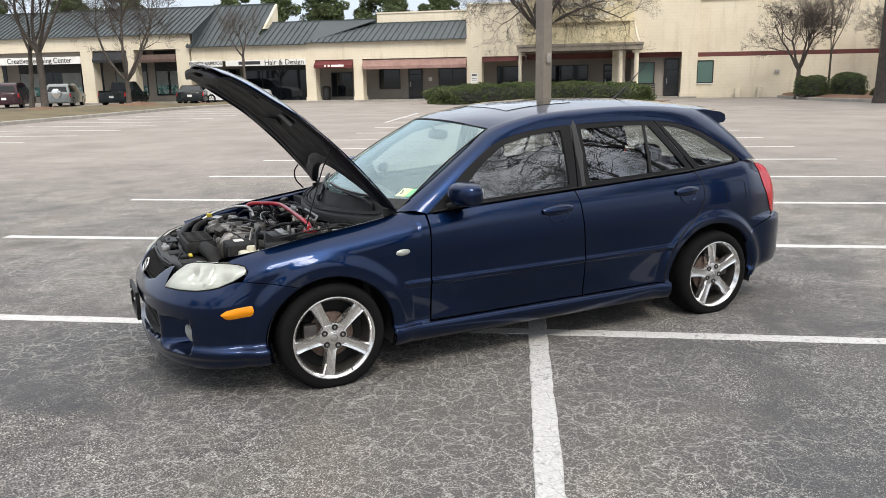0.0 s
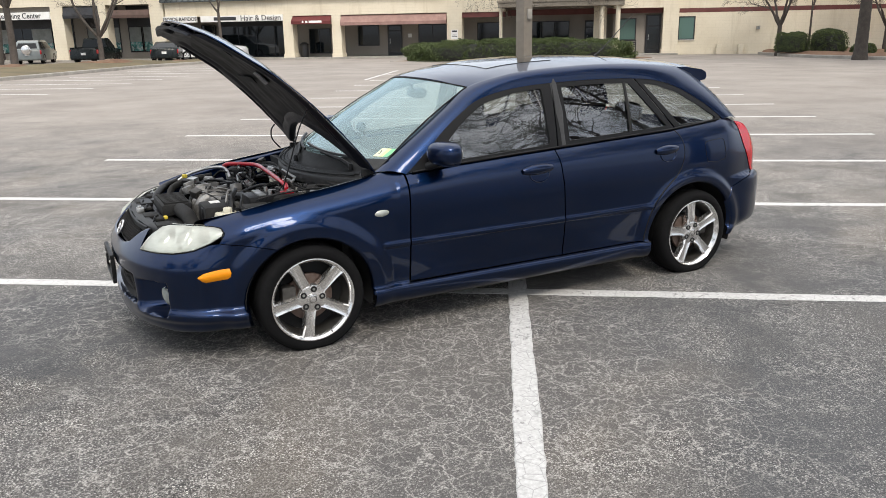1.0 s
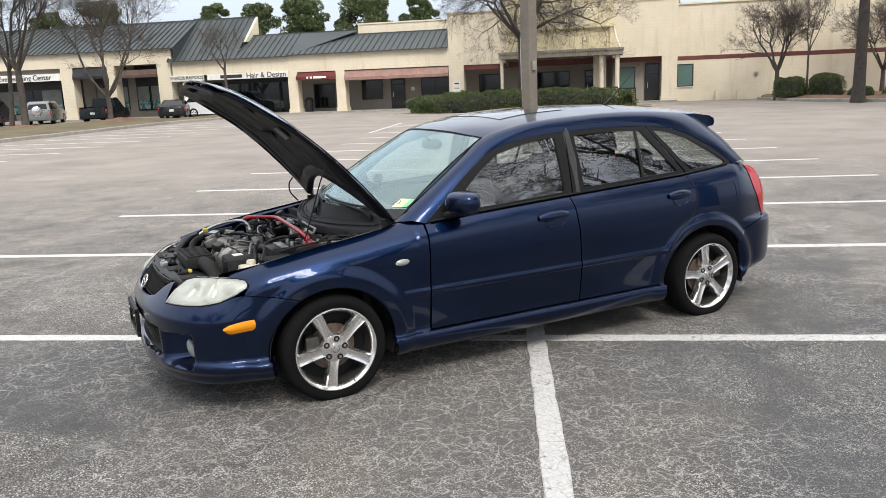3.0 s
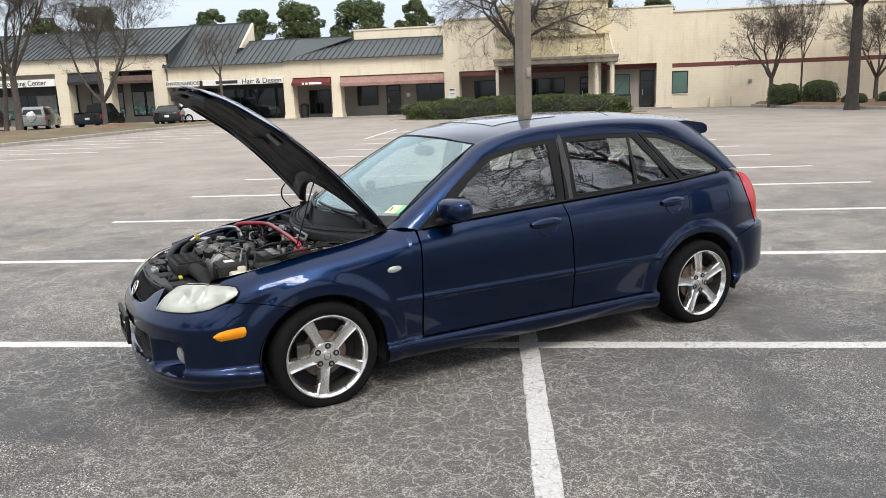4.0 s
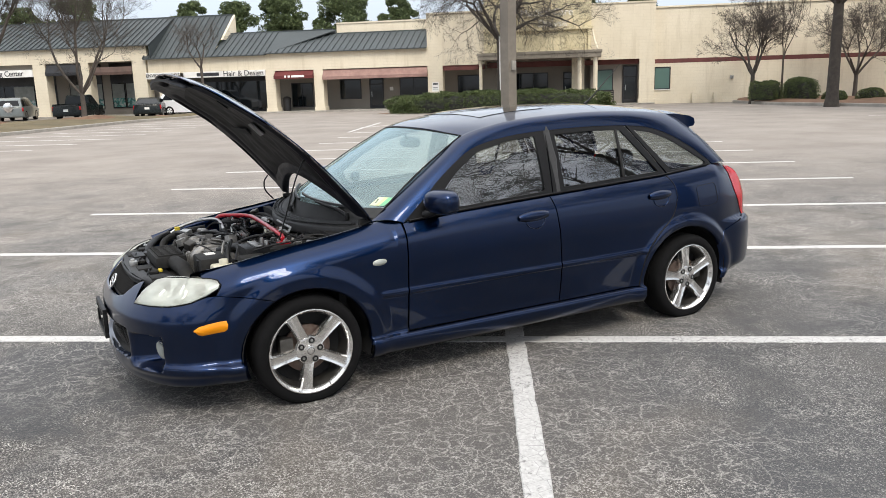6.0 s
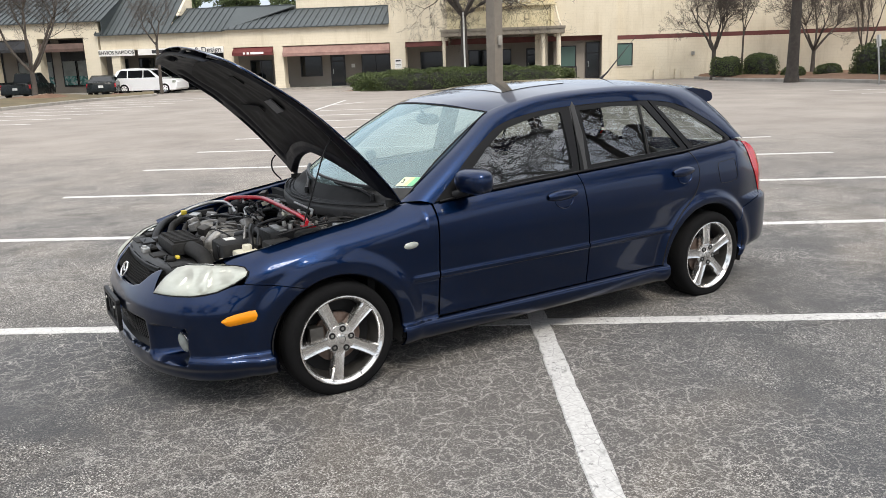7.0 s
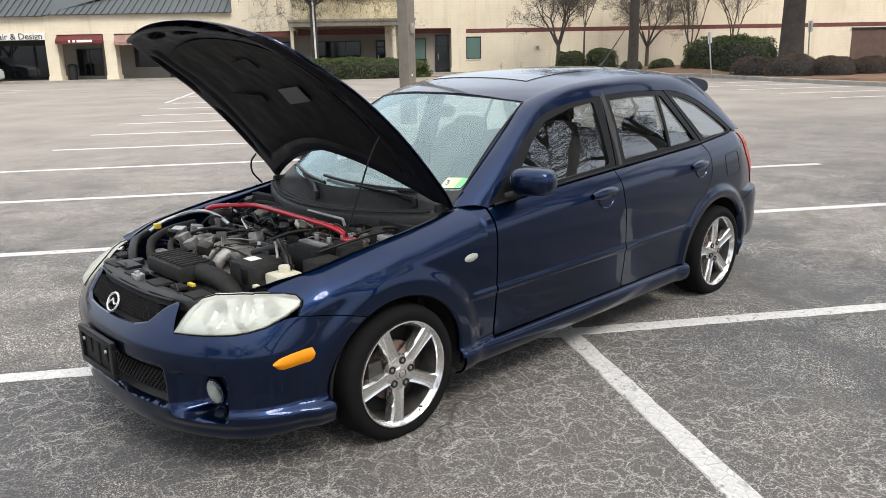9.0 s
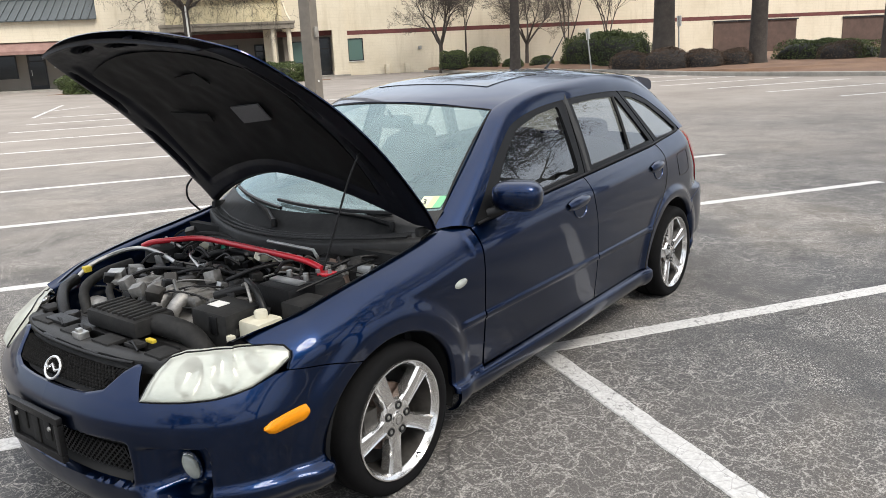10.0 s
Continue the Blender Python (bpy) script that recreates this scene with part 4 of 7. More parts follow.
bare_tree(33.5, 11.5, 15.0, 0.50, 47, "massive old bare oak in the mulch bed", stems=1, spread=0.85, trunk=0.30, mat="bark_dark", lean=(0.03, 0.02))
bare_tree(34.8, 7.7, 14.5, 0.36, 53, "large bare oak in the mulch bed", stems=1, spread=0.8, trunk=0.40, mat="bark_dark")
bare_tree(35.8, 2.6, 14.5, 0.40, 59, "large bare oak in the mulch bed", stems=1, spread=0.8, trunk=0.40, mat="bark_dark")

hedge_dir = math.degrees(math.atan2(30.6 - 37.0, 29.0 - 19.2))
shrub("hedge", 23.8, 33.45, 6.2, 1.2, 1.10, 5, "hedge", "long clipped dark green hedge", hedge_dir + 3, 36000, 0.062, 0.75, "hedge", 0.02)
shrub("bush", 36.3, 25.5, 0.73, 0.73, 1.02, 61, "hedge", "clipped rounded green bush by the wall", 0, 5200, 0.05, 0.7, z=0.25)
shrub("bush", 37.35, 24.1, 0.80, 0.80, 1.10, 62, "hedge", "clipped rounded green bush by the wall", 0, 6000, 0.05, 0.7, z=0.25)
shrub("hedge", 38.2, 16.6, 1.4, 3.0, 1.75, 63, "hedge", "dense dark green hedge in the mulch bed", -24, 14000, 0.065, 0.6, "hedge")
for i, (x, y, s) in enumerate(((33.0, 12.9, 1.1), (32.4, 10.9, 1.25), (33.0, 9.5, 1.1), (34.2, 8.6, 1.0), (38.2, 22.6, 0.7), (39.6, 21.4, 0.8), (40.5, 19.8, 0.9), (36.5, 4.6, 1.2))):
    shrub("bush", x, y, s * 0.85, s * 0.85, s * 0.80, 70 + i, "brush" if i not in (4, 5) else "hedge", "low rounded dry brown shrub in the mulch" if i not in (4, 5) else "low green shrub by the wall", 0, 5200, 0.036, 0.2)
shrub("hedge", 37.5, 5.4, 2.4, 1.2, 1.0, 90, "hedge", "low green hedge in the mulch bed", 70, 8000, 0.055, 0.5, "hedge")
for i, (x, y, h, w) in enumerate(((16.4, 79, 10.9, 2.3), (20.5, 78, 10.8, 2.5), (25.0, 77, 11.4, 3.2), (31.6, 74.5, 11.6, 3.7), (36.6, 72.2, 11.3, 2.2), (53.0, 61.4, 10.8, 2.0), (57.2, 58.2, 10.3, 2.7),
                                  (1.5, 88, 10.6, 2.4), (6.4, 87, 11.6, 3.3), (-6, 90, 10.6, 2.6), (74, 42, 12.6, 3.4), (78, 36, 13.4, 3.4), (82, 30, 13, 3.4), (84, 22, 13.5, 3.4), (80, 48, 11, 3.0))):
    pine(x, y, h, 200 + i, 0.62, w)

# trees on the near side of the car park, mirrored in the car's glass
for i, (x, y, h) in enumerate(((4.4, -13.0, 19.0), (15.5, -12.0, 18.0), (24.0, -12.5, 18.0), (-5.5, -16.5, 17.0), (-16.0, -12.0, 14.0), (-22.0, -2.0, 13.0))):
    bare_tree(x, y, h, 0.38, 301 + i, "large bare tree at the near edge of the car park", stems=1, spread=0.85, trunk=0.26, mat="bark_dark", z=0, depth=5, minr=0.022)


# ---- the parked hatchback: x runs from the front axle to the back, -y is the driver's side ----
car = empty("hatchback_car", None, "dark metallic blue five-door hatchback with its bonnet propped open", "car")
HUB_Z = 0.275                        # centre of the wheel openings' curve
AXLE_Z = 0.264
ARCHES = ((0.0, 0.328, 0.306), (2.585, 0.362, 0.328))   # centre, half width and height of the wheel openings
WHEELS_X = (0.0, 2.61)


def curve1(*pts):
    xs, ys = [p[0] for p in pts], [p[1] for p in pts]
    return lambda v: float(np.interp(v, xs, ys))


def ease(a, b, v):
    t = min(1.0, max(0.0, (v - a) / (b - a)))
    return t * t * (3 - 2 * t)


PLAN = smooth_path([(-0.845, 0.0), (-0.843, 0.10), (-0.835, 0.22), (-0.812, 0.34), (-0.772, 0.46), (-0.712, 0.575), (-0.64, 0.662), (-0.54, 0.730), (-0.42, 0.766), (-0.25, 0.789), (0.0, 0.803),
                    (0.3, 0.811), (0.6, 0.816), (1.5, 0.822), (2.2, 0.816), (2.6, 0.808), (2.9, 0.795), (3.10, 0.768), (3.24, 0.716), (3.345, 0.60), (3.41, 0.42), (3.44, 0.2), (3.445, 0.0)], 14)
PX, PH = np.array([p[0] for p in PLAN]), np.array([p[1] for p in PLAN])
PS = np.concatenate([[0], np.cumsum(np.hypot(np.diff(PX), np.diff(PH)))])
S_END = float(PS[-1])


def s_of(x):
    return float(np.interp(x, PX, PS))


def plan(s):
    x, h = float(np.interp(s, PS, PX)), float(np.interp(s, PS, PH))
    a, b = max(0.0, s - 0.03), min(S_END, s + 0.03)
    tx, th = float(np.interp(b, PS, PX) - np.interp(a, PS, PX)), float(np.interp(b, PS, PH) - np.interp(a, PS, PH))
    if s < 0.03:
        tx = 0.0
    if s > S_END - 0.03:
        tx = 0.0
    n = math.hypot(tx, th)
    return x, h, -th / n, tx / n


FRONT_PROF = smooth_path([(0.125, -0.10), (0.150, -0.035), (0.180, -0.010), (0.22, 0.0), (0.28, 0.0), (0.34, 0.0), (0.42, 0.006), (0.475, 0.006), (0.505, -0.004), (0.54, -0.024), (0.58, -0.055), (0.62, -0.092), (0.66, -0.135), (0.70, -0.185), (0.76, -0.26)], 5)
SIDE_PROF = smooth_path([(0.13, -0.10), (0.165, -0.028), (0.20, 0.0), (0.235, 0.006), (0.258, 0.0), (0.268, -0.022), (0.30, -0.024), (0.40, -0.014), (0.50, -0.006), (0.58, -0.004), (0.68, -0.002), (0.78, -0.010), (0.86, -0.022), (1.0, -0.05)], 5)
REAR_PROF = smooth_path([(0.20, -0.08), (0.25, -0.03), (0.30, 0.014), (0.45, 0.024), (0.57, 0.020), (0.602, 0.006), (0.62, -0.020), (0.75, -0.028), (0.88, -0.066), (1.0, -0.120)], 5)
prof_f, prof_s, prof_r = curve1(*FRONT_PROF), curve1(*SIDE_PROF), curve1(*REAR_PROF)
Z_TOP = curve1((-0.55, 0.688), (-0.45, 0.706), (-0.3, 0.736), (-0.15, 0.764), (0.0, 0.788), (0.15, 0.808), (0.3, 0.831), (0.46, 0.859), (0.56, 0.846), (0.7, 0.857), (0.88, 0.872), (1.2, 0.890), (1.5, 0.905), (2.0, 0.928), (2.4, 0.945), (2.9, 0.985), (3.2, 0.985))
CURL = curve1((-0.55, 0.12), (-0.3, 0.105), (0.0, 0.098), (0.3, 0.10), (0.46, 0.105), (0.56, 0.05), (1.0, 0.042), (2.4, 0.040), (3.1, 0.04))


def body(s, z, off=0.0):
    """A point of the body's skin: along the plan outline and up; x, half width, height."""
    x, h, nx, nh = plan(s)
    wf, wr = 1 - ease(-0.66, -0.30, x), ease(2.88, 3.14, x)
    o = wf * prof_f(z) + wr * prof_r(z) + (1 - wf - wr) * prof_s(z)
    top = Z_TOP(x)
    band = 0.12 if x < 0.5 else 0.10
    if z > top - band and wf < 0.9:
        o -= CURL(x) * min(1.3, (z - top + band) / band) ** 2 * (1 - wf)
    if 0.36 < x < 2.28:
        o += 0.0075 * ease(0.472, 0.480, z) * (1 - ease(0.497, 0.509, z)) * ease(0.38, 0.43, x) * (1 - ease(2.21, 2.25, x))
    for wx, aw, ah in ARCHES:
        r = math.hypot((x - wx) / aw, (z - HUB_Z) / ah)
        if r < 1.6:
            o += 0.019 * (1 - (ease(1.18, 1.42, r) if wx < 1 else ease(1.12, 1.28, r)))
            o -= 0.014 * (1 - ease(0.99, 1.035, r))
    if x < -0.3:
        # lower intake, fog-lamp pocket and the lip under the bumper
        a = ease(0.262, 0.280, z) * (1 - ease(0.405, 0.425, z)) * (1 - ease(0.37, 0.41, s))
        b = ease(0.240, 0.262, z) * (1 - ease(0.395, 0.415, z)) * ease(0.415, 0.57, s) * (1 - ease(0.652, 0.668, s))
        o -= 0.055 * a + 0.100 * b
        o += 0.016 * (1 - ease(0.255, 0.285, z)) * ease(0.2, 0.235, z) * ease(0.3, 0.5, s)
    o += off
    return x + nx * o, max(0.0, h + nh * o), z


def body_x(x, z, off=0.0):
    return body(s_of(x), z, off)


def resample(poly, n):
    p = np.array(poly, float)
    d = np.concatenate([[0], np.cumsum(np.linalg.norm(np.diff(p, axis=0), axis=1))])
    q = np.linspace(0, d[-1], n)
    return np.stack([np.interp(q, d, p[:, k]) for k in range(p.shape[1])], 1)


def coons(c0, c1, d0, d1, nu, nv):
    """A net of points inside four border lines (c0 and c1 run alike, d0 and d1 from c0 to c1)."""
    c0, c1, d0, d1 = resample(c0, nu), resample(c1, nu), resample(d0, nv), resample(d1, nv)
    g = np.zeros((nv, nu, c0.shape[1]))
    for j in range(nv):
        v = j / (nv - 1)
        for i in range(nu):
            u = i / (nu - 1)
            g[j, i] = (1 - v) * c0[i] + v * c1[i] + (1 - u) * d0[j] + u * d1[j] - ((1 - u) * (1 - v) * c0[0] + u * (1 - v) * c0[-1] + (1 - u) * v * c1[0] + u * v * c1[-1])
    return g


def net(name, grid, mat, parent, label="", side=1, flange=0.014, inward=(0, 1, 0), smooth=True):
    """A sheet through a net of (x, half width, z) points, with a turned-in edge; side 1: driver's side, -1: the other, 0: both joined."""
    nv, nu = len(grid), len(grid[0])
    verts, faces = [], []
    for sd in ((1, -1) if side == 0 else (side,)):
        o = len(verts)
        for row in grid:
            for x, h, z in row:
                verts.append((x, -h * sd, z))
        for j in range(nv - 1):
            for i in range(nu - 1):
                f = (o + j * nu + i, o + j * nu + i + 1, o + (j + 1) * nu + i + 1, o + (j + 1) * nu + i)
                faces.append(f if sd == 1 else f[::-1])
        if flange:
            rim = [j * nu for j in range(nv)][::-1] + list(range(1, nu)) + [j * nu + nu - 1 for j in range(1, nv)] + [(nv - 1) * nu + i for i in range(nu - 2, 0, -1)]
            q = len(verts)
            for k in rim:
                x, y, z = verts[o + k]
                verts.append((x + flange * inward[0], y + flange * inward[1] * sd, z + flange * inward[2]))
            m = len(rim)
            for k in range(m):
                k2 = (k + 1) % m
                f = (o + rim[k], q + k, q + k2, o + rim[k2])
                faces.append(f if sd == 1 else f[::-1])
    ob = obj(name, verts, faces, mat, parent, label)
    if side == 0:
        bm = bmesh.new()
        bm.from_mesh(ob.data)
        bmesh.ops.remove_doubles(bm, verts=bm.verts[:], dist=0.0006)
        bm.to_mesh(ob.data)
        bm.free()
    return sharp(ob, 50) if smooth else ob


def on_body(grid, off=0.0, along_s=False):
    return [[(body if along_s else body_x)(p[0], p[1], off) for p in row] for row in grid]


def arch(k, a0, a1, n=24):
    wx, aw, ah = ARCHES[k]
    return [(wx + aw * math.cos(radians(a0 + (a1 - a0) * i / n)), HUB_Z + ah * math.sin(radians(a0 + (a1 - a0) * i / n))) for i in range(n + 1)]


belt = lambda x0, x1, n=8, dz=0.0: [(x0 + (x1 - x0) * i / n, Z_TOP(x0 + (x1 - x0) * i / n) + dz) for i in range(n + 1)]
SPLIT = [(1.556, 0.272), (1.56, 0.40), (1.558, 0.52), (1.545, 0.70), (1.53, 0.80), (1.512, 0.905)]
REAR_EDGE = smooth_path([(2.175, 0.272), (2.20, 0.40), (2.245, 0.50), (2.335, 0.595), (2.43, 0.665), (2.478, 0.74), (2.495, 0.82), (2.475, 0.90), (2.445, 0.947)], 3)
shift = lambda poly, dx: [(x + dx, z) for x, z in poly]
LAMP_OUT = [(-0.430, 0.603), (-0.408, 0.635), (-0.402, 0.655), (-0.415, 0.668), (-0.45, 0.674), (-0.51, 0.676), (-0.525, 0.69)]

a_f = arch(0, 117, -7)
FENDER = coons(a_f, LAMP_OUT + belt(-0.48, 0.46, 14) + [(0.53, 0.862), (0.550, 0.845), (0.553, 0.70), (0.548, 0.40), (0.545, 0.245)],
               [a_f[0], (-0.26, 0.578), (-0.34, 0.592), (-0.430, 0.603)], [a_f[-1], (0.44, 0.236), (0.545, 0.245)], 200, 64)
LEVELS = (0.272, 0.29, 0.32, 0.36, 0.40, 0.44, 0.464, 0.472, 0.4745, 0.477, 0.480, 0.4885, 0.497, 0.501, 0.505, 0.509, 0.52, 0.55, 0.60)


def door_net(left, right, nu):
    """Rows at fixed heights up to the crease, then shared out to the belt line."""
    lz, lx, rz, rx = [p[1] for p in left], [p[0] for p in left], [p[1] for p in right], [p[0] for p in right]
    rows = []
    for z in LEVELS:
        a, b = float(np.interp(z, lz, lx)), float(np.interp(z, rz, rx))
        rows.append([(a + (b - a) * i / nu, z) for i in range(nu + 1)])
    for k in range(1, 25):
        row = []
        for i in range(nu + 1):
            u = i / nu
            z = 0.60
            for _ in range(4):
                a, b = float(np.interp(z, lz, lx)), float(np.interp(z, rz, rx))
                x = a + (b - a) * u
                z = 0.60 + (Z_TOP(x) - 0.60) * k / 24
            row.append((x, z))
        rows.append(row)
    return rows


FDOOR = door_net([(0.558, 0.27), (0.558, 0.5), (0.562, 0.85)], shift(SPLIT, -0.0038), 44)
RDOOR = door_net(shift(SPLIT, 0.0038), shift(REAR_EDGE, -0.005), 36)
a_r = arch(1, 187, 31)
QUARTER = coons(a_r, shift(REAR_EDGE, 0.006)[:1] + shift(REAR_EDGE, 0.006)[1:] + belt(2.46, 2.90, 6) + [(3.0, 0.983), (3.058, 0.965), (3.066, 0.90), (3.095, 0.80), (3.15, 0.69), (3.19, 0.614)],
                [a_r[0], (2.23, 0.236), (2.181, 0.272)], [a_r[-1], (2.95, 0.54), (3.05, 0.580), (3.19, 0.614)], 140, 48)
SILL = coons([(0.335, 0.150), (1.3, 0.150), (2.215, 0.160)], [(0.335, 0.262), (1.3, 0.2665), (2.215, 0.2665)], [(0.335, 0.150), (0.335, 0.262)], [(2.215, 0.160), (2.215, 0.2665)], 60, 16)
for sd in (1, -1):
    net("fender", on_body(FENDER), MAT["paint"], car, "dark metallic blue front wing", sd)
    net("sill", on_body(SILL, 0.001), MAT["paint"], car, "flared body-coloured side skirt", sd)
    net("quarter_panel", on_body(QUARTER), MAT["paint"], car, "", sd)

# bumpers, wrapped round both ends
sx = s_of
a_b = arch(0, 202, 118, 14)
LAMP_LOW = [(0.445, 0.545), (0.50, 0.546), (0.575, 0.547), (0.70, 0.552), (0.76, 0.559), (0.82, 0.570), (0.905, 0.596), (sx(-0.430), 0.600)]
b_top = [(0.0, 0.540), (0.12, 0.541), (0.22, 0.546), (0.29, 0.562), (0.345, 0.612), (0.385, 0.632), (0.41, 0.632), (0.425, 0.59)] + LAMP_LOW + [(sx(-0.34), 0.588), (sx(-0.26), 0.574), (sx(a_b[-1][0]), a_b[-1][1])]
BUMP = coons([(0.0, 0.155), (0.5, 0.155), (sx(a_b[0][0]), a_b[0][1])], b_top, [(0.0, 0.155), (0.0, 0.540)], [(sx(x), z) for x, z in a_b], 170, 64)
front_bumper = net("front_bumper", on_body(BUMP, 0, True), MAT["paint"], car, "dark blue front bumper with fog-lamp pockets", 0, inward=(0.6, 0.5, 0))
a_q = arch(1, -12, 30, 10)
RBUMP = coons([(sx(a_q[0][0]), a_q[0][1]), (sx(3.15), 0.235), (S_END, 0.26)], [(sx(a_q[-1][0]), a_q[-1][1]), (sx(2.95), 0.533), (sx(3.05), 0.573), (sx(3.19), 0.607), (S_END, 0.607)],
              [(sx(x), z) for x, z in a_q], [(S_END, 0.26), (S_END, 0.607)], 60, 24)
net("rear_bumper", on_body(RBUMP, 0, True), MAT["paint"], car, "", 0, inward=(-0.6, 0.5, 0))

# ---- upper body ----
H_RAIL = curve1((0.5, 0.545), (1.1, 0.558), (1.35, 0.578), (1.6, 0.592), (2.1, 0.586), (2.6, 0.548), (2.9, 0.505))


def upper(x, z, off=0.0):
    """A point of the sloping side above the belt line."""
    zb = Z_TOP(x)
    hb = body_x(x, zb)[1]
    t = max(0.0, (z - zb) / (1.30 - zb))
    return x, hb - (hb - H_RAIL(x)) * (0.78 * t + 0.22 * t * t) + off, z


RAIL_LOW = smooth_path([(0.566, 0.846), (0.70, 0.948), (0.82, 1.045), (0.96, 1.136), (1.095, 1.202), (1.31, 1.246), (1.55, 1.266), (1.9, 1.274), (2.22, 1.266), (2.42, 1.243), (2.58, 1.193), (2.75, 1.10), (2.872, 1.005), (2.892, 0.985)], 4)
RAIL_TOP = smooth_path([(0.425, 0.668, 0.858), (0.575, 0.633, 0.958), (0.72, 0.600, 1.052), (0.90, 0.560, 1.166), (1.06, 0.526, 1.262), (1.25, 0.545, 1.313), (1.5, 0.556, 1.346), (1.9, 0.556, 1.361), (2.22, 0.546, 1.357), (2.5, 0.528, 1.337),
                        (2.74, 0.498, 1.300), (2.93, 0.572, 1.15), (3.02, 0.630, 1.04), (3.065, 0.668, 0.975)], 4)
rail = []
for r in range(9):
    t = r / 8
    row = []
    for (x, z), top in zip(RAIL_LOW, RAIL_TOP):
        a, b = np.array(upper(x, z, 0.006)), np.array(top)
        p = a + (b - a) * t + np.array((0, 0.013, 0.013)) * math.sin(math.pi * t)
        row.append(tuple(p))
    rail.append(row)
for sd in (1, -1):
    net("roof_rail", rail, MAT["paint"], car, "blue roof rail and screen pillar", sd)

ROOF_EDGE = RAIL_TOP[16:41]
roof = []
for i, (x, h, z) in enumerate(ROOF_EDGE):
    f = i / (len(ROOF_EDGE) - 1)
    row = []
    for j in range(-14, 15):
        q = j / 14
        dip = (1 - q * q)
        row.append((x - dip * 0.10 * (1 - ease(0.0, 0.22, f)) + dip * 0.05 * ease(0.8, 1.0, f), h * q, z + 0.042 * (1 - abs(q) ** 2.4)))
    roof.append(row)
net("roof", roof, MAT["paint"], car, "blue metal roof panel", -1, 0.01, (0, 0, -1))


def roof_at(f, q, lift):
    a = min(f * (len(ROOF_EDGE) - 1), len(ROOF_EDGE) - 1.001)
    x, h, z = (1 - a % 1) * np.array(ROOF_EDGE[int(a)]) + (a % 1) * np.array(ROOF_EDGE[int(a) + 1])
    d = 1 - q * q
    return float(x - d * 0.10 * (1 - ease(0.0, 0.22, f)) + d * 0.05 * ease(0.8, 1.0, f)), float(h * q), float(z + 0.042 * (1 - abs(q) ** 2.4) + lift)


sun_grid = [[roof_at(0.20 + 0.24 * i / 10, 0.64 * j / 10, 0.0035) for j in range(-10, 11)] for i in range(11)]
net("sunroof", sun_grid, Nodes("sunroof_glass", (0.012, 0.014, 0.016), 0.04, 0.0, Coat_Weight=1.0).mat, car, "dark tinted glass sunroof", -1, 0.006, (0, 0, -1))

# windscreen
screen = []
for i in range(17):
    t = i / 16
    row = []
    for j in range(-12, 13):
        q = j / 12
        d = 1 - q * q
        lo = np.array((0.432 - 0.225 * d, 0.662 * q, 0.856 - 0.018 * d))
        hi = np.array((1.060 - 0.10 * d, 0.524 * q, 1.262 + 0.034 * d))
        p = lo + (hi - lo) * t + np.array((-0.010, 0, 0.016)) * math.sin(math.pi * t)
        row.append(tuple(p))
    screen.append(row)
net("windscreen", screen, MAT["glass"], car, "curved clear windscreen", -1, 0).visible_shadow = False
border = [screen[i][0] for i in range(17)] + [screen[16][j] for j in range(1, 25)] + [screen[i][24] for i in range(15, -1, -1)]
tube("windscreen_seal", [(x, -h, z + 0.001) for x, h, z in border], 0.0045, MAT["trim"], car, "black rubber windscreen seal", 6)

# doors: skin, window frame, glass, handle
GLASS_F = [(0.86, 0.892), (0.82, 0.975), (0.95, 1.082), (1.10, 1.172), (1.31, 1.220), (1.505, 1.240), (1.492, 0.928)]
CELL_F = [(0.572, 0.853)] + RAIL_LOW[2:25] + [(1.575, 1.267), (1.535, 0.912)] + belt(1.5, 0.6, 8, 0.006)
GLASS_R = [(1.632, 0.940), (1.645, 1.240), (1.90, 1.247), (2.165, 1.240), (2.392, 0.972)]
CELL_R = [(1.545, 0.914), (1.583, 1.267), (1.9, 1.273), (2.215, 1.265), (2.45, 0.956)] + belt(2.4, 1.6, 8, 0.006)
GLASS_Q = [(2.285, 1.232), (2.41, 1.214), (2.56, 1.165), (2.71, 1.080), (2.83, 1.002), (2.815, 0.984), (2.505, 0.972)]
CELL_Q = [(2.228, 1.265), (2.42, 1.242), (2.58, 1.192), (2.75, 1.099), (2.872, 1.004), (2.868, 0.978), (2.463, 0.957)]


def ring_part(name, outer, inner, mat, parent, sd, label=""):
    n = 96
    o, i = resample(outer + [outer[0]], n + 1)[:-1], resample(inner + [inner[0]], n + 1)[:-1]
    rows = []
    for t in (0.0, 0.5, 1.0):
        rows.append([upper(*(a + (b - a) * t), 0.004) for a, b in zip(o, i)])
    rows.append([(x, h - 0.016, z) for x, h, z in rows[-1]])
    rows = [[(x, h - 0.014, z) for x, h, z in rows[0]]] + rows
    verts = [(x, -h * sd, z) for row in rows for x, h, z in row]
    faces = []
    for r in range(len(rows) - 1):
        for k in range(n):
            f = (r * n + k, r * n + (k + 1) % n, (r + 1) * n + (k + 1) % n, (r + 1) * n + k)
            faces.append(f[::-1] if sd == 1 else f)
    return sharp(obj(name, verts, faces, mat, parent, label), 30)


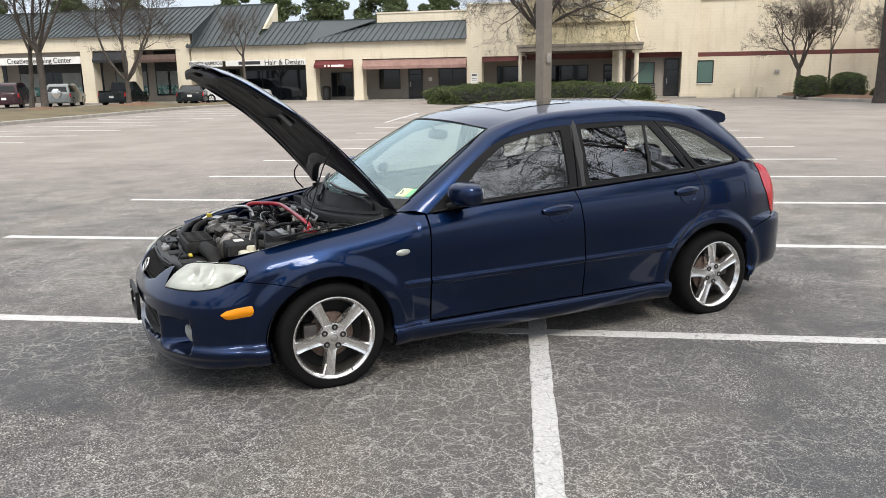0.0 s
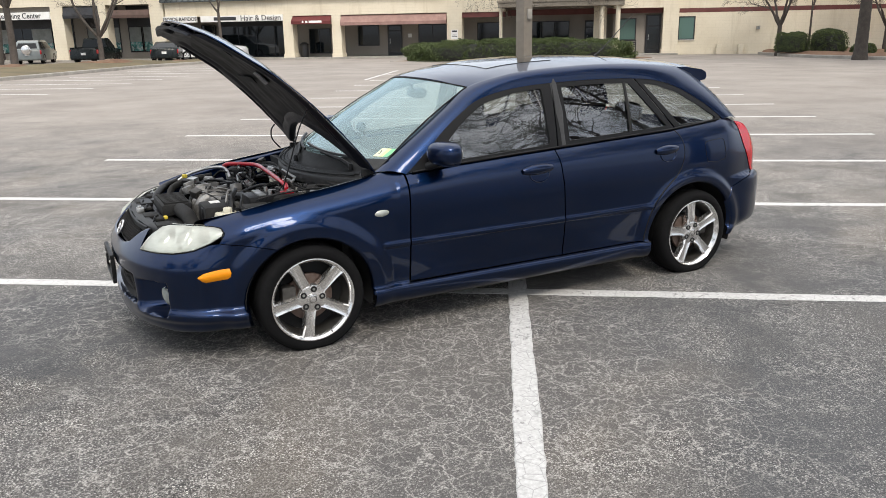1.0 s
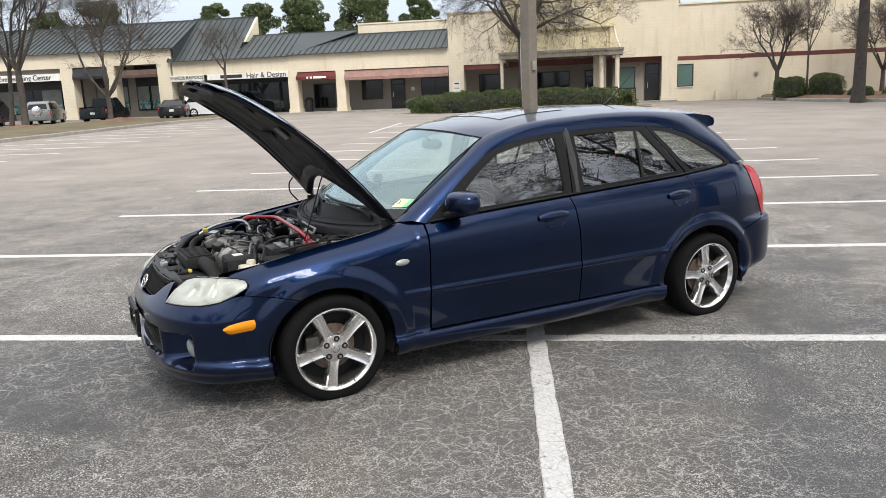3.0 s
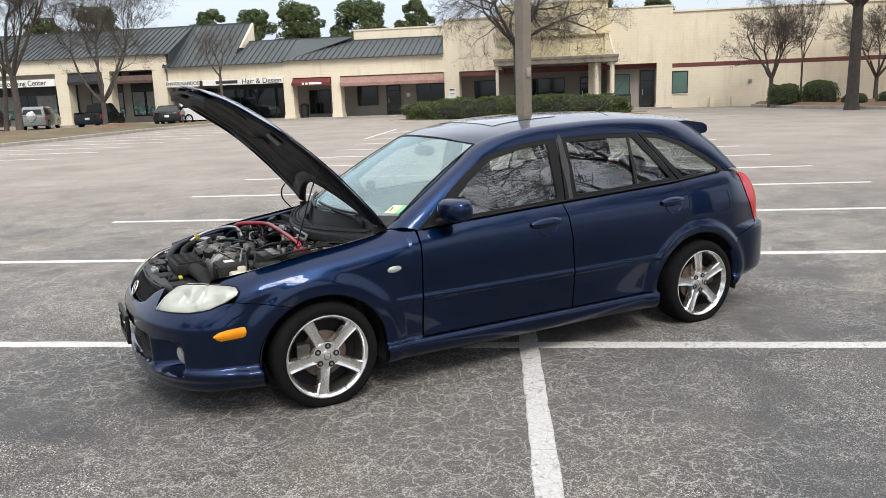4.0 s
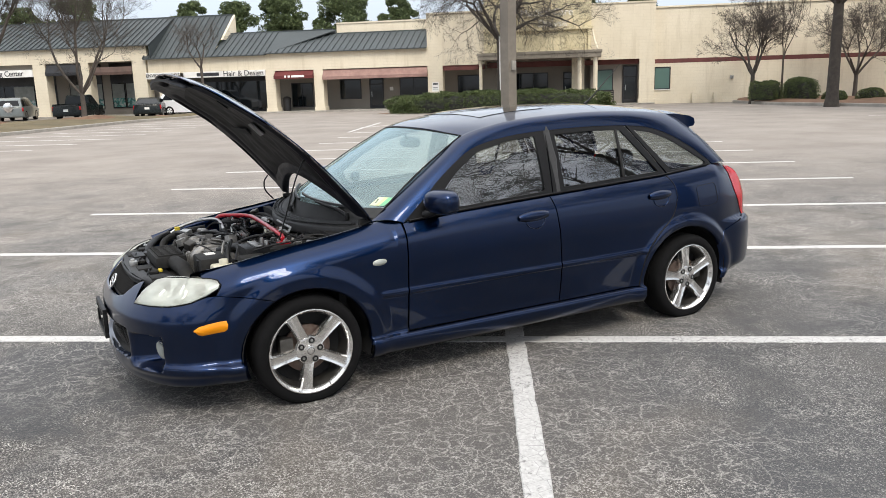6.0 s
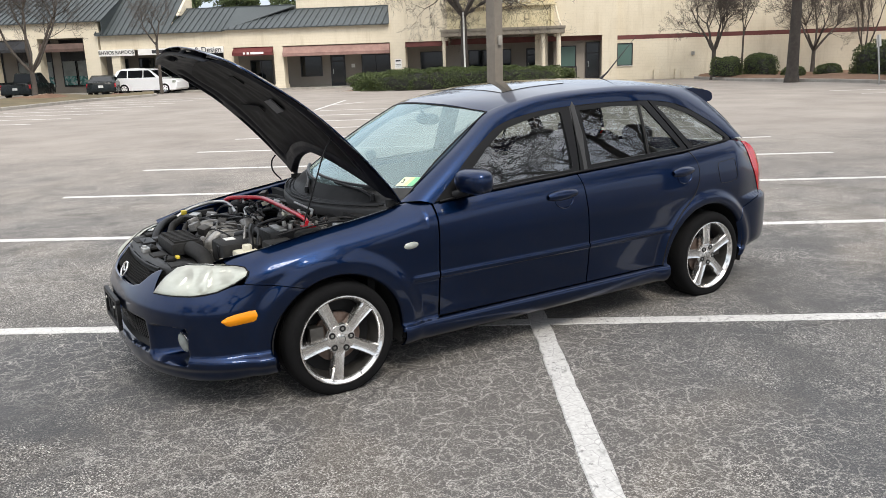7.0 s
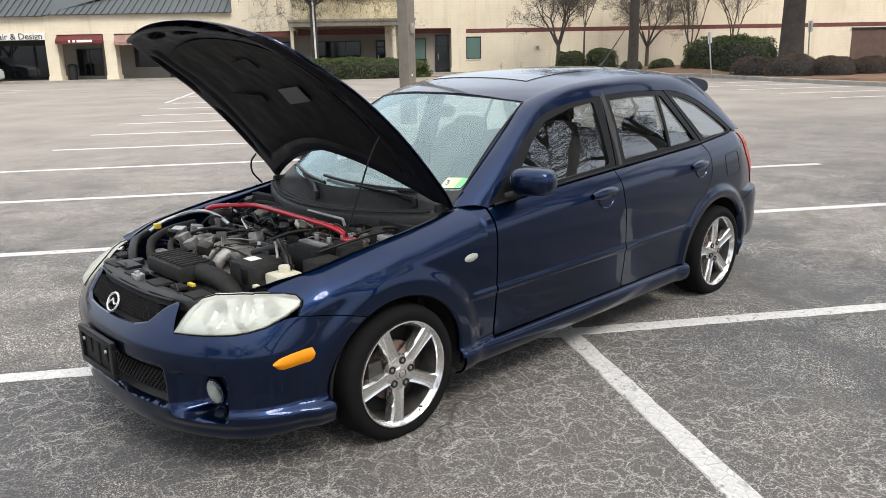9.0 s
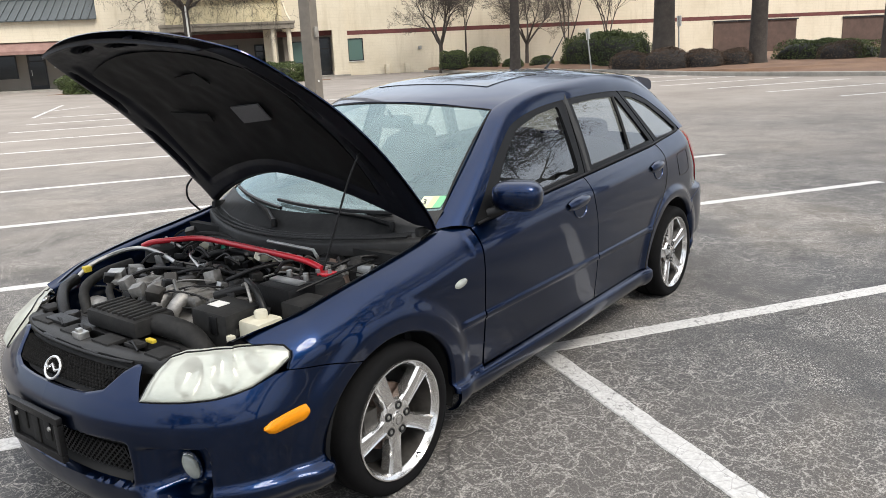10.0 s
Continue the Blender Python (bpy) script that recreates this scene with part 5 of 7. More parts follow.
def pane(name, outline, parent, sd, mat, label=""):
    n = 8
    p = resample(outline + [outline[0]], 65)[:-1]
    c = p.mean(0)
    verts, faces = [(lambda q: (q[0], -q[1] * sd, q[2]))(upper(*c, -0.008))], []
    for r in range(1, n + 1):
        for a in p:
            x, h, z = upper(*(c + (a - c) * (r / n) * 1.01), -0.008)
            verts.append((x, -h * sd, z))
    for k in range(64):
        faces.append((0, 1 + k, 1 + (k + 1) % 64))
        for r in range(n - 1):
            q = 1 + r * 64
            faces.append((q + k, q + 64 + k, q + 64 + (k + 1) % 64, q + (k + 1) % 64))
    if sd == 1:
        faces = [f[::-1] for f in faces]
    ob = obj(name, verts, faces, mat, parent, label, True)
    ob.visible_shadow = False
    return ob


def grip(parent, x0, x1, z, sd, rise):
    """A pull handle over a scooped recess."""
    rows = []
    for i in range(13):
        t = i / 12
        x = x0 + (x1 - x0) * t
        w = 0.030 * math.sin(math.pi * min(1, max(0, 0.08 + 0.84 * t))) ** 0.5
        row = []
        for k in range(9):
            a = math.pi * k / 8
            b = body_x(x, z + rise * t)
            out = 0.026 * math.sin(a) * math.sin(math.pi * (0.06 + 0.88 * t)) ** 0.4
            row.append((b[0], b[1] + out + 0.001, b[2] - w * math.cos(a)))
        rows.append(row)
    net("handle", [list(r) for r in zip(*rows)], MAT["paint"], parent, "body-coloured pull handle", sd, 0)
    n = 24
    rings = []
    for k, (f, off) in enumerate(((1.0, 0.0012), (0.92, 0.0050), (0.80, -0.006), (0.0, -0.022))):
        rings.append([body_x((x0 + x1) / 2 + 0.012 + 0.070 * f * math.cos(2 * math.pi * q / n), z - 0.026 + rise / 2 + 0.050 * f * math.sin(2 * math.pi * q / n), off) for q in range(n)])
    verts = [(x, -h * sd, q) for r in rings for x, h, q in r]
    faces = [(r * n + q, r * n + (q + 1) % n, (r + 1) * n + (q + 1) % n, (r + 1) * n + q) for r in range(3) for q in range(n)]
    sharp(obj("handle_recess", verts, faces if sd == 1 else [f[::-1] for f in faces], MAT["paint"], parent, "scooped handle recess"), 60)


for sd in (1, -1):
    d = empty("front_door", None, "blue front door with black window frame")
    d.parent = car
    net("door_skin", on_body(FDOOR), MAT["paint"], d, "", sd)
    ring_part("window_frame", CELL_F, GLASS_F, MAT["trim"], d, sd, "black window surround")
    pane("window_glass", GLASS_F, d, sd, MAT["tint"], "lightly tinted window glass")
    grip(d, 1.258, 1.462, 0.800, sd, 0.008)
    e = empty("rear_door", None, "blue rear door with black window frame")
    e.parent = car
    net("door_skin", on_body(RDOOR), MAT["paint"], e, "", sd)
    ring_part("window_frame", CELL_R, GLASS_R, MAT["trim"], e, sd, "black window surround")
    pane("window_glass", GLASS_R, e, sd, MAT["tint"], "lightly tinted window glass")
    bar = [upper(2.128 - 0.028 * t, 1.243 - 0.283 * t, 0.0) for t in np.linspace(0, 1, 6)]
    tube("window_bar", [(x, -h * sd, z) for x, h, z in bar], 0.010, MAT["trim"], e, "", 6)
    grip(e, 2.250, 2.432, 0.828, sd, 0.008)
    # added black tube along the shut line, drawn in place of its dark gap
    seam = [body_x(x, z, -0.002) for x, z in REAR_EDGE]
    tube("door_seal", [(x, -h * sd, z) for x, h, z in seam], 0.0045, MAT["trim"], e, "black tube drawn as the gap along the door edge", 6)
    q = ring_part("quarter_frame", CELL_Q, GLASS_Q, MAT["trim"], car, sd, "black window surround")
    pane("quarter_glass", GLASS_Q, q, sd, MAT["tint"])
    lower = [upper(x, z + 0.004, 0.008) for x, z in belt(0.60, 2.84, 40, 0.0)]
    tube("belt_strip", [(x, -h * sd, z) for x, h, z in lower], 0.007, MAT["trim"], car, "black belt-line strip", 6)

# tail: hatch, lamps, spoiler
for sd in (1, -1):
    TAIL = coons([(sx(3.19), 0.617), (sx(3.26), 0.617), (sx(3.33), 0.63)], [(sx(3.070), 0.955), (sx(3.13), 0.950), (sx(3.18), 0.93)], [(sx(3.19), 0.617), (sx(3.15), 0.69), (sx(3.098), 0.80), (sx(3.070), 0.90), (sx(3.070), 0.955)], [(sx(3.33), 0.63), (sx(3.27), 0.80), (sx(3.18), 0.93)], 12, 20)
    lamp = net("tail_lamp", on_body(TAIL, 0.004, True), MAT["red_lens"], car, "tall red tail lamp", sd)
    net("lamp_back", on_body(TAIL, -0.030, True), MAT["under"], lamp, "black back of the lamp housing", sd, 0)
hatch = []
for i in range(14):
    t = i / 13
    row = []
    for j in range(-10, 11):
        q = j / 10
        d = 1 - q * q
        x = float(np.interp(t, [0, 0.5, 0.72, 1], [2.74, 3.02, 3.13, 3.27]))
        h = float(np.interp(t, [0, 0.5, 0.72, 1], [0.498, 0.632, 0.675, 0.66]))
        z = float(np.interp(t, [0, 0.5, 0.72, 1], [1.305, 1.03, 0.88, 0.60]))
        row.append((x + 0.10 * d, h * q, z + 0.02 * d))
    hatch.append(row)
net("rear_window", hatch[:10], MAT["tint"], car, "tinted rear window", -1, 0).visible_shadow = False
net("tailgate", hatch[9:], MAT["paint"], car, "", -1, 0.01, (-1, 0, 0))
spoil = []
for j in range(-12, 13):
    q = j / 12
    h = 0.508 * q
    d = 1 - abs(q) ** 2.4
    x0, x1, z0 = 2.66 + 0.05 * d, 2.925 + 0.07 * d, 1.318 + 0.034 * d
    spoil.append([(x0, h, z0), (x0 + 0.08, h, z0 - 0.001), (x1 - 0.04, h, z0 - 0.022), (x1, h, z0 - 0.040), (x1 + 0.010, h, z0 - 0.070), (x1 - 0.002, h, z0 - 0.090), (x1 - 0.06, h, z0 - 0.098), (x0 + 0.05, h, z0 - 0.06)])
verts = [p for row in spoil for p in row]
faces = [(r * 8 + k, r * 8 + (k + 1) % 8, (r + 1) * 8 + (k + 1) % 8, (r + 1) * 8 + k) for r in range(24) for k in range(8)] + [tuple(range(8))[::-1], tuple(24 * 8 + k for k in range(8))]
ob = obj("spoiler", verts, faces, MAT["paint"], car, "small body-coloured roof spoiler")
bm = bmesh.new()
bm.from_mesh(ob.data)
bmesh.ops.recalc_face_normals(bm, faces=bm.faces[:])
bm.to_mesh(ob.data)
bm.free()
sharp(ob, 35)
for sd in (1,):
    flap = [(2.70, 0.725), (2.69, 0.76), (2.675, 0.84), (2.69, 0.858), (2.76, 0.862), (2.84, 0.868), (2.856, 0.85), (2.872, 0.76), (2.862, 0.735), (2.80, 0.722)]
    ring = [body_x(x, z, 0.0005) for x, z in resample(flap + [flap[0]], 60)[:-1]]
    tube("fuel_flap_gap", [(x, -h * sd, z) for x, h, z in ring], 0.0016, MAT["trim"], car, "dark gap round the fuel flap", 5, True)
tube("aerial", [(2.30, -0.10, 1.392), (2.36, -0.10, 1.43), (2.62, -0.10, 1.66)], [0.010, 0.005, 0.0016], MAT["plastic"], car, "thin black roof aerial", 6)

# inner shell, floor and wheel wells, in black
for sd in (1, -1):
    inner = []
    for z in np.linspace(0.17, 0.86, 10):
        inner.append([body_x(x, min(z, Z_TOP(x) - 0.02), -0.07) for x in np.linspace(0.36, 3.0, 46)])
    inner = [[(x, h, (max(z, HUB_Z + math.sqrt(max(0, 0.36 ** 2 - (x - 2.61) ** 2))) if abs(x - 2.61) < 0.36 else z)) for x, h, z in row] for row in inner]
    net("inner_panel", inner, MAT["interior"], car, "charcoal inner trim", sd, 0)
    for wx, aw, ah in ARCHES:
        rows = []
        for yy in (0.795, 0.55, 0.50):
            rr = 1.03 if yy > 0.52 else 0.05
            rows.append([(wx + rr * aw * math.cos(radians(a)), yy, HUB_Z + rr * ah * math.sin(radians(a))) for a in range(-18, 199, 8)])
        net("wheel_well", rows, MAT["under"], car, "black wheel-well liner", sd, 0)
boxes("underbody", MAT["under"], car, (0.36, 2.24, -0.72, 0.72, 0.17, 0.23), (-0.62, 0.36, -0.46, 0.46, 0.19, 0.24), (2.24, 3.3, -0.46, 0.46, 0.24, 0.30), label="black underbody")
boxes("firewall", MAT["under"], car, (0.22, 0.26, -0.66, 0.66, 0.2, 0.80))
boxes("rear_bulkhead", MAT["interior"], car, (2.96, 3.0, -0.60, 0.60, 0.28, 0.86))

# ---- wheels ----


def wheel(x, y, a0, sd):
    w = empty("wheel", None, "five-spoke silver alloy wheel with a black low-profile tyre")
    w.parent = car
    w.location = (x, y, AXLE_Z)
    if sd == -1:
        w.rotation_euler = (0, 0, math.pi)
    R = 0.283
    prof = [(0.214, 0.006), (0.222, -0.006), (0.236, -0.013), (0.255, -0.013), (0.268, -0.006), (0.277, 0.008), (0.2815, 0.030), (R, 0.06), (R, 0.075), (0.277, 0.076), (0.277, 0.082), (R, 0.083), (R, 0.12), (0.2815, 0.16), (0.272, 0.185), (0.24, 0.195), (0.21, 0.19)]
    tyre = lathe("tyre", prof, MAT["rubber"], w, "black rubber tyre", 72)
    for v in tyre.data.vertices:
        v.co.z = max(v.co.z, -AXLE_Z + 0.001)
    rim = lathe("rim", [(0.2195, -0.004), (0.2185, -0.010), (0.213, -0.011), (0.207, -0.004), (0.201, 0.004), (0.197, 0.014)], MAT["alloy"], w, "polished rim lip", 72)
    lathe("barrel", [(0.197, 0.014), (0.190, 0.05), (0.186, 0.17)], MAT["alloy_dark"], w, "dark grey rim barrel", 48)
    for k in range(5):
        a = radians(a0 + 72 * k)
        rows = []
        for i in range(9):
            t = i / 8
            r = 0.030 + (0.207 - 0.030) * t
            hw = 0.034 - 0.006 * math.sin(math.pi * t) + 0.002 * t * t
            y0 = 0.020 - 0.030 * t + 0.012 * t * t
            row = []
            for q, dy in ((-1.0, 0.045), (-1.0, 0.008), (-0.80, -0.002), (-0.42, 0.0035), (0.42, 0.0035), (0.80, -0.002), (1.0, 0.008), (1.0, 0.045)):
                row.append((r, hw * q, y0 + dy))
            rows.append(row)
        verts, faces = [], []
        ca, sa = math.cos(a), math.sin(a)
        for row in rows:
            for r, tq, yy in row:
                verts.append((r * ca - tq * sa, yy, r * sa + tq * ca))
        for i in range(8):
            for j in range(7):
                f = (i * 8 + j, i * 8 + j + 1, (i + 1) * 8 + j + 1, (i + 1) * 8 + j)
                faces.append(f)
        sharp(obj("spoke", verts, faces, MAT["alloy"], w), 30)
        b = a + radians(36)
        sharp(lathe("lug_nut", [(0.0, -0.002), (0.0065, -0.002), (0.008, 0.0), (0.008, 0.02)], MAT["steel"], w, "", 8, "y", (0.052 * math.cos(b), 0.012, 0.052 * math.sin(b))))
        lathe("nut_pocket", [(0.008, 0.012), (0.0150, 0.0082), (0.0165, 0.012)], MAT["under"], w, "", 12, "y", (0.052 * math.cos(b), 0.0, 0.052 * math.sin(b)))
    lathe("hub", [(0.0, 0.012), (0.058, 0.013), (0.072, 0.016), (0.078, 0.03)], MAT["alloy"], w, "", 40)
    cap = lathe("centre_cap", [(0.0, 0.004), (0.020, 0.004), (0.024, 0.006), (0.029, 0.006), (0.030, 0.014)], MAT["alloy"], w, "round silver centre cap", 32)
    lathe("badge_ring", [(0.0165, 0.0035), (0.0180, 0.0018), (0.0195, 0.0035)], MAT["alloy_dark"], cap, "", 32)
    lathe("brake_disc", [(0.05, 0.066), (0.122, 0.066), (0.124, 0.07), (0.124, 0.08)], MAT["rust"], w, "rusty brake disc", 40)
    # added black disc fills the rim, darkening the gaps between the spokes
    lathe("backing_disc", [(0.0, 0.105), (0.186, 0.105)], MAT["under"], w, "", 40)
    if sd == 1:
        bm = bmesh.new()
        c = radians(168 if x < 1 else 12)
        box(bm, -0.035, 0.035, 0.035, 0.10, -0.05, 0.05, 0.008, Matrix.Translation((0.115 * math.cos(c), 0, 0.115 * math.sin(c))))
        sharp(part("caliper", bm, MAT["alloy_dark"], w, "grey brake caliper"))
    tube("valve", [(0.19 * math.cos(radians(a0 + 36)), 0.0, 0.19 * math.sin(radians(a0 + 36))), (0.183 * math.cos(radians(a0 + 36)), -0.018, 0.183 * math.sin(radians(a0 + 36)))], 0.004, MAT["plastic"], w, "", 6)
    return w


wheel(0.0, -0.806, -100, 1), wheel(2.61, -0.806, 98, 1), wheel(0.0, 0.806, 20, -1), wheel(2.61, 0.806, 50, -1)

# ---- lamps and trim at the front ----


def tone(name, a, b, scale, rough, **more):
    m = Nodes(name, a, rough, 0.0, **more)
    m.put("Base Color", m.mix(m.ramp(m.noise(scale, 4), (0.35, 0.0), (0.65, 1.0)), a, b))
    return m.mat


LENS = tone("hazed_lamp_lens", (0.40, 0.42, 0.38), (0.27, 0.29, 0.265), 11, 0.22, Coat_Weight=1.0, Coat_Roughness=0.08)
HAZE = glass("hazed_clear_plastic", (0.86, 0.90, 0.86), 0.04, 1.6, 0.44, (0.60, 0.61, 0.54))
lamp_top = [(0.448, 0.550), (0.462, 0.590), (0.482, 0.628), (0.515, 0.656), (0.57, 0.668), (0.70, 0.672), (0.82, 0.673), (0.925, 0.673), (0.962, 0.668)]
lamp_low = [(0.448, 0.5499), (0.50, 0.550), (0.575, 0.551), (0.70, 0.556), (0.76, 0.563), (0.82, 0.574), (0.905, 0.604), (0.962, 0.634)]
LAMP = coons(lamp_low, lamp_top, [lamp_low[0], lamp_top[0]], [lamp_low[-1], (0.972, 0.652), lamp_top[-1]], 72, 40)
for sd in (1, -1):
    nv, nu = LAMP.shape[:2]
    g = []
    for j in range(nv):
        g.append([body(LAMP[j, i, 0], LAMP[j, i, 1], 0.002 + 0.030 * (max(0.0, math.sin(math.pi * j / (nv - 1))) ** 0.6) * min(1, (nu - 1 - i) / 8, i / 10 + 0.1)) for i in range(nu)])
    hl = net("headlamp", g, HAZE, car, "large hazed clear headlamp", sd, 0.02, (0.7, 0.7, 0))
    hl.visible_shadow = False
    g = []
    for j in range(nv):
        row = []
        for i in range(nu):
            s_, z_ = LAMP[j, i]
            d_ = 0.012
            for cs, cz, rr in ((0.60, 0.602, 0.050), (0.735, 0.612, 0.052), (0.86, 0.635, 0.035)):
                r_ = math.hypot(s_ - cs, z_ - cz) / rr
                d_ += 0.050 * math.sqrt(max(0.0, 1 - r_ * r_))
            row.append(body(s_, z_, -d_))
        g.append(row)
    net("reflector", g, MAT["alloy"], hl, "silver lamp bowls behind the lens", sd, 0)
    edge = [body(p[0], p[1], 0.003) for p in LAMP[0]] + [body(p[0], p[1], 0.003) for p in LAMP[:, -1]] + [body(p[0], p[1], 0.003) for p in LAMP[-1][::-1]]
    tube("lamp_seal", [(x, -h * sd, z) for x, h, z in edge], 0.0032, MAT["trim"], hl, "black lamp surround", 5)
    mk = coons([(0.838, 0.440), (0.85, 0.427), (0.868, 0.421), (0.972, 0.430), (0.985, 0.440)], [(0.838, 0.453), (0.86, 0.466), (0.90, 0.475), (0.95, 0.481), (0.984, 0.482)], [(0.838, 0.440), (0.835, 0.447), (0.838, 0.453)], [(0.985, 0.440), (0.990, 0.462), (0.984, 0.482)], 18, 8)
    gm = [[body(p[0], p[1], 0.002 + 0.009 * math.sin(math.pi * j / 7)) for p in row] for j, row in enumerate(mk)]
    net("side_marker", gm, MAT["orange"], car, "amber side marker lamp", sd, 0.006)
    rp = [body_x(0.393 + 0.040 * math.cos(2 * math.pi * k / 24), 0.667 + 0.0175 * math.sin(2 * math.pi * k / 24) + 0.002 * math.cos(2 * math.pi * k / 24), 0.001) for k in range(24)]
    cx, ch, cz = body_x(0.393, 0.667, 0.010)
    verts = [(x, -h * sd, z) for x, h, z in rp] + [(cx + (x - cx) * 0.6, -(ch - 0.002) * sd, cz + (z - cz) * 0.6) for x, h, z in rp] + [(cx, -ch * sd, cz)]
    faces = [(k, (k + 1) % 24, 24 + (k + 1) % 24, 24 + k) for k in range(24)] + [(24 + k, 24 + (k + 1) % 24, 48) for k in range(24)]
    obj("side_repeater", verts, faces if sd == 1 else [f[::-1] for f in faces], LENS, car, "small oval clear repeater lamp", True)
    fx, fh, fz = body(0.572, 0.314, 0.030)
    fog = empty("fog_lamp", Matrix.Translation((fx, -fh * sd, fz)) @ pose(0, 0, 0, 0, 0, 40 * sd) @ pose(0, 0, 0, -20 * sd, 0, 0), "oval clear fog lamp in the bumper pocket")
    fog.parent = car
    m = bmesh.new()
    bmesh.ops.create_uvsphere(m, u_segments=20, v_segments=10, radius=1, matrix=Matrix.Diagonal((0.013, 0.024, 0.046, 1)))
    part("lens", m, LENS, fog, "clear fog-lamp lens", True)
    m = bmesh.new()
    bmesh.ops.create_uvsphere(m, u_segments=20, v_segments=10, radius=1, matrix=Matrix.Translation((0.012, 0, 0)) @ Matrix.Diagonal((0.016, 0.028, 0.051, 1)))
    part("bezel", m, MAT["alloy"], fog, "silver bezel", True)

GRILLE = coons([(0.0, 0.530), (0.12, 0.530), (0.21, 0.535), (0.30, 0.556)], [(0.0, 0.622), (0.36, 0.634)], [(0.0, 0.530), (0.0, 0.622)], [(0.30, 0.556), (0.345, 0.600), (0.36, 0.634)], 20, 10)
grille = net("grille", on_body(GRILLE, -0.035, True), MAT["under"], car, "black diamond-mesh grille", 0, 0)


def mesh_bars(name, s1, z0f, z1f, off, pitch, parent, r=0.0035):
    """A net of crossing bars following the bumper's curve."""
    verts, faces = [], []
    for lean in (1, -1):
        for c in np.arange(-s1 - 0.2, s1 + 0.2, pitch):
            prev = None
            for k in range(15):
                z = 0.24 + 0.40 * k / 14
                s = c + lean * (z - 0.45) * 1.1
                ok = abs(s) < s1 and z0f(abs(s)) <= z <= z1f(abs(s))
                if not ok:
                    prev = None
                    continue
                x, h, zz = body(abs(s), z, off)
                p = Vector((x, -h if s > 0 else h, zz))
                o = len(verts)
                verts.extend([p + Vector((-0.004, 0, r)), p + Vector((-0.004, 0, -r)), p + Vector((0.01, 0, 0))])
                if prev is not None:
                    for a, b in ((0, 1), (1, 2), (2, 0)):
                        faces.append((prev + a, prev + b, o + b, o + a))
                prev = o
    return tagged(obj(name, verts, faces, MAT["plastic"], parent), "black plastic mesh", kind="stuff")


mesh_bars("grille_mesh", 0.36, curve1((0, 0.530), (0.12, 0.530), (0.21, 0.536), (0.29, 0.556), (0.36, 0.63)), lambda s: 0.628, -0.020, 0.018, grille)
INTAKE = coons([(0.0, 0.272), (0.385, 0.272)], [(0.0, 0.412), (0.385, 0.412)], [(0.0, 0.272), (0.0, 0.412)], [(0.385, 0.272), (0.385, 0.412)], 24, 8)
net("intake_backing", [[(lambda q: (q[0] - 0.006, q[1], q[2]))(body(p[0], p[1], 0.0)) for p in row] for row in INTAKE], MAT["under"], front_bumper, "black lower intake", 0, 0)
mesh_bars("intake_mesh", 0.385, lambda s: 0.275, lambda s: 0.41, 0.014, 0.024, front_bumper)
bm = bmesh.new()
bmesh.ops.create_cone(bm, segments=40, radius1=0.047, radius2=0.047, depth=0.012, cap_ends=False)
badge = empty("badge", Matrix.Translation((-0.796, 0.0, 0.580)) @ pose(0, 0, 0, 0, -62, 0), "round chrome ring badge")
badge.parent = car
bm.free()
pts = [(0.036 * math.sin(2 * math.pi * k / 40), 0.045 * math.cos(2 * math.pi * k / 40), 0.0) for k in range(40)]
tube("ring", pts, 0.0055, MAT["alloy"], badge, "", 8, True)
tube("wing", [(0.002, 0.043, 0), (-0.006, 0.022, 0.003), (0.012, 0.0, 0.004), (-0.006, -0.022, 0.003), (0.002, -0.043, 0)], 0.005, MAT["alloy"], badge)
plate = empty("plate_bracket", Matrix.Translation((-0.866, 0.03, 0.385)), "empty black number-plate bracket")
plate.parent = car
boxes("frame", MAT["plastic"], plate, (-0.012, 0.008, -0.168, 0.168, 0.052, 0.078), (-0.012, 0.008, -0.168, 0.168, -0.078, -0.052), (-0.012, 0.008, -0.168, -0.140, -0.052, 0.052), (-0.012, 0.008, 0.140, 0.168, -0.052, 0.052), bevel=0.004)
boxes("back", MAT["plastic_dull"], plate, (0.0, 0.012, -0.14, 0.14, -0.052, 0.052), (-0.006, 0.0, -0.02, 0.02, -0.05, 0.05), (-0.006, 0.0, -0.10, -0.06, -0.02, 0.05), (-0.006, 0.0, 0.06, 0.10, -0.02, 0.05), bevel=0.003)
for y in (-0.11, 0.11):
    lathe("bolt", [(0.0, -0.016), (0.007, -0.016), (0.008, -0.010)], MAT["steel"], plate, "", 8, "x", (0, y, 0.03))

# ---- open bonnet ----
HINGE, OPEN = Vector((0.42, 0, 0.86)), 53.0
bonnet = empty("bonnet", Matrix.Translation(HINGE) @ pose(0, 0, 0, 0, OPEN, 0) @ Matrix.Translation(-HINGE), "bonnet propped open, black underneath, blue outside")
bonnet.parent = car
B_SIDE = smooth_path([(0.425, 0.688, 0.858), (0.30, 0.695, 0.849), (0.0, 0.690, 0.815), (-0.25, 0.668, 0.766), (-0.45, 0.632, 0.706), (-0.59, 0.575, 0.668), (-0.665, 0.475, 0.648)], 5)
B_MID = smooth_path([(0.16, 0.0, 0.872), (0.06, 0.0, 0.868), (-0.16, 0.0, 0.846), (-0.37, 0.0, 0.802), (-0.55, 0.0, 0.742), (-0.66, 0.0, 0.685), (-0.728, 0.0, 0.645)], 5)

NB = len(B_SIDE)


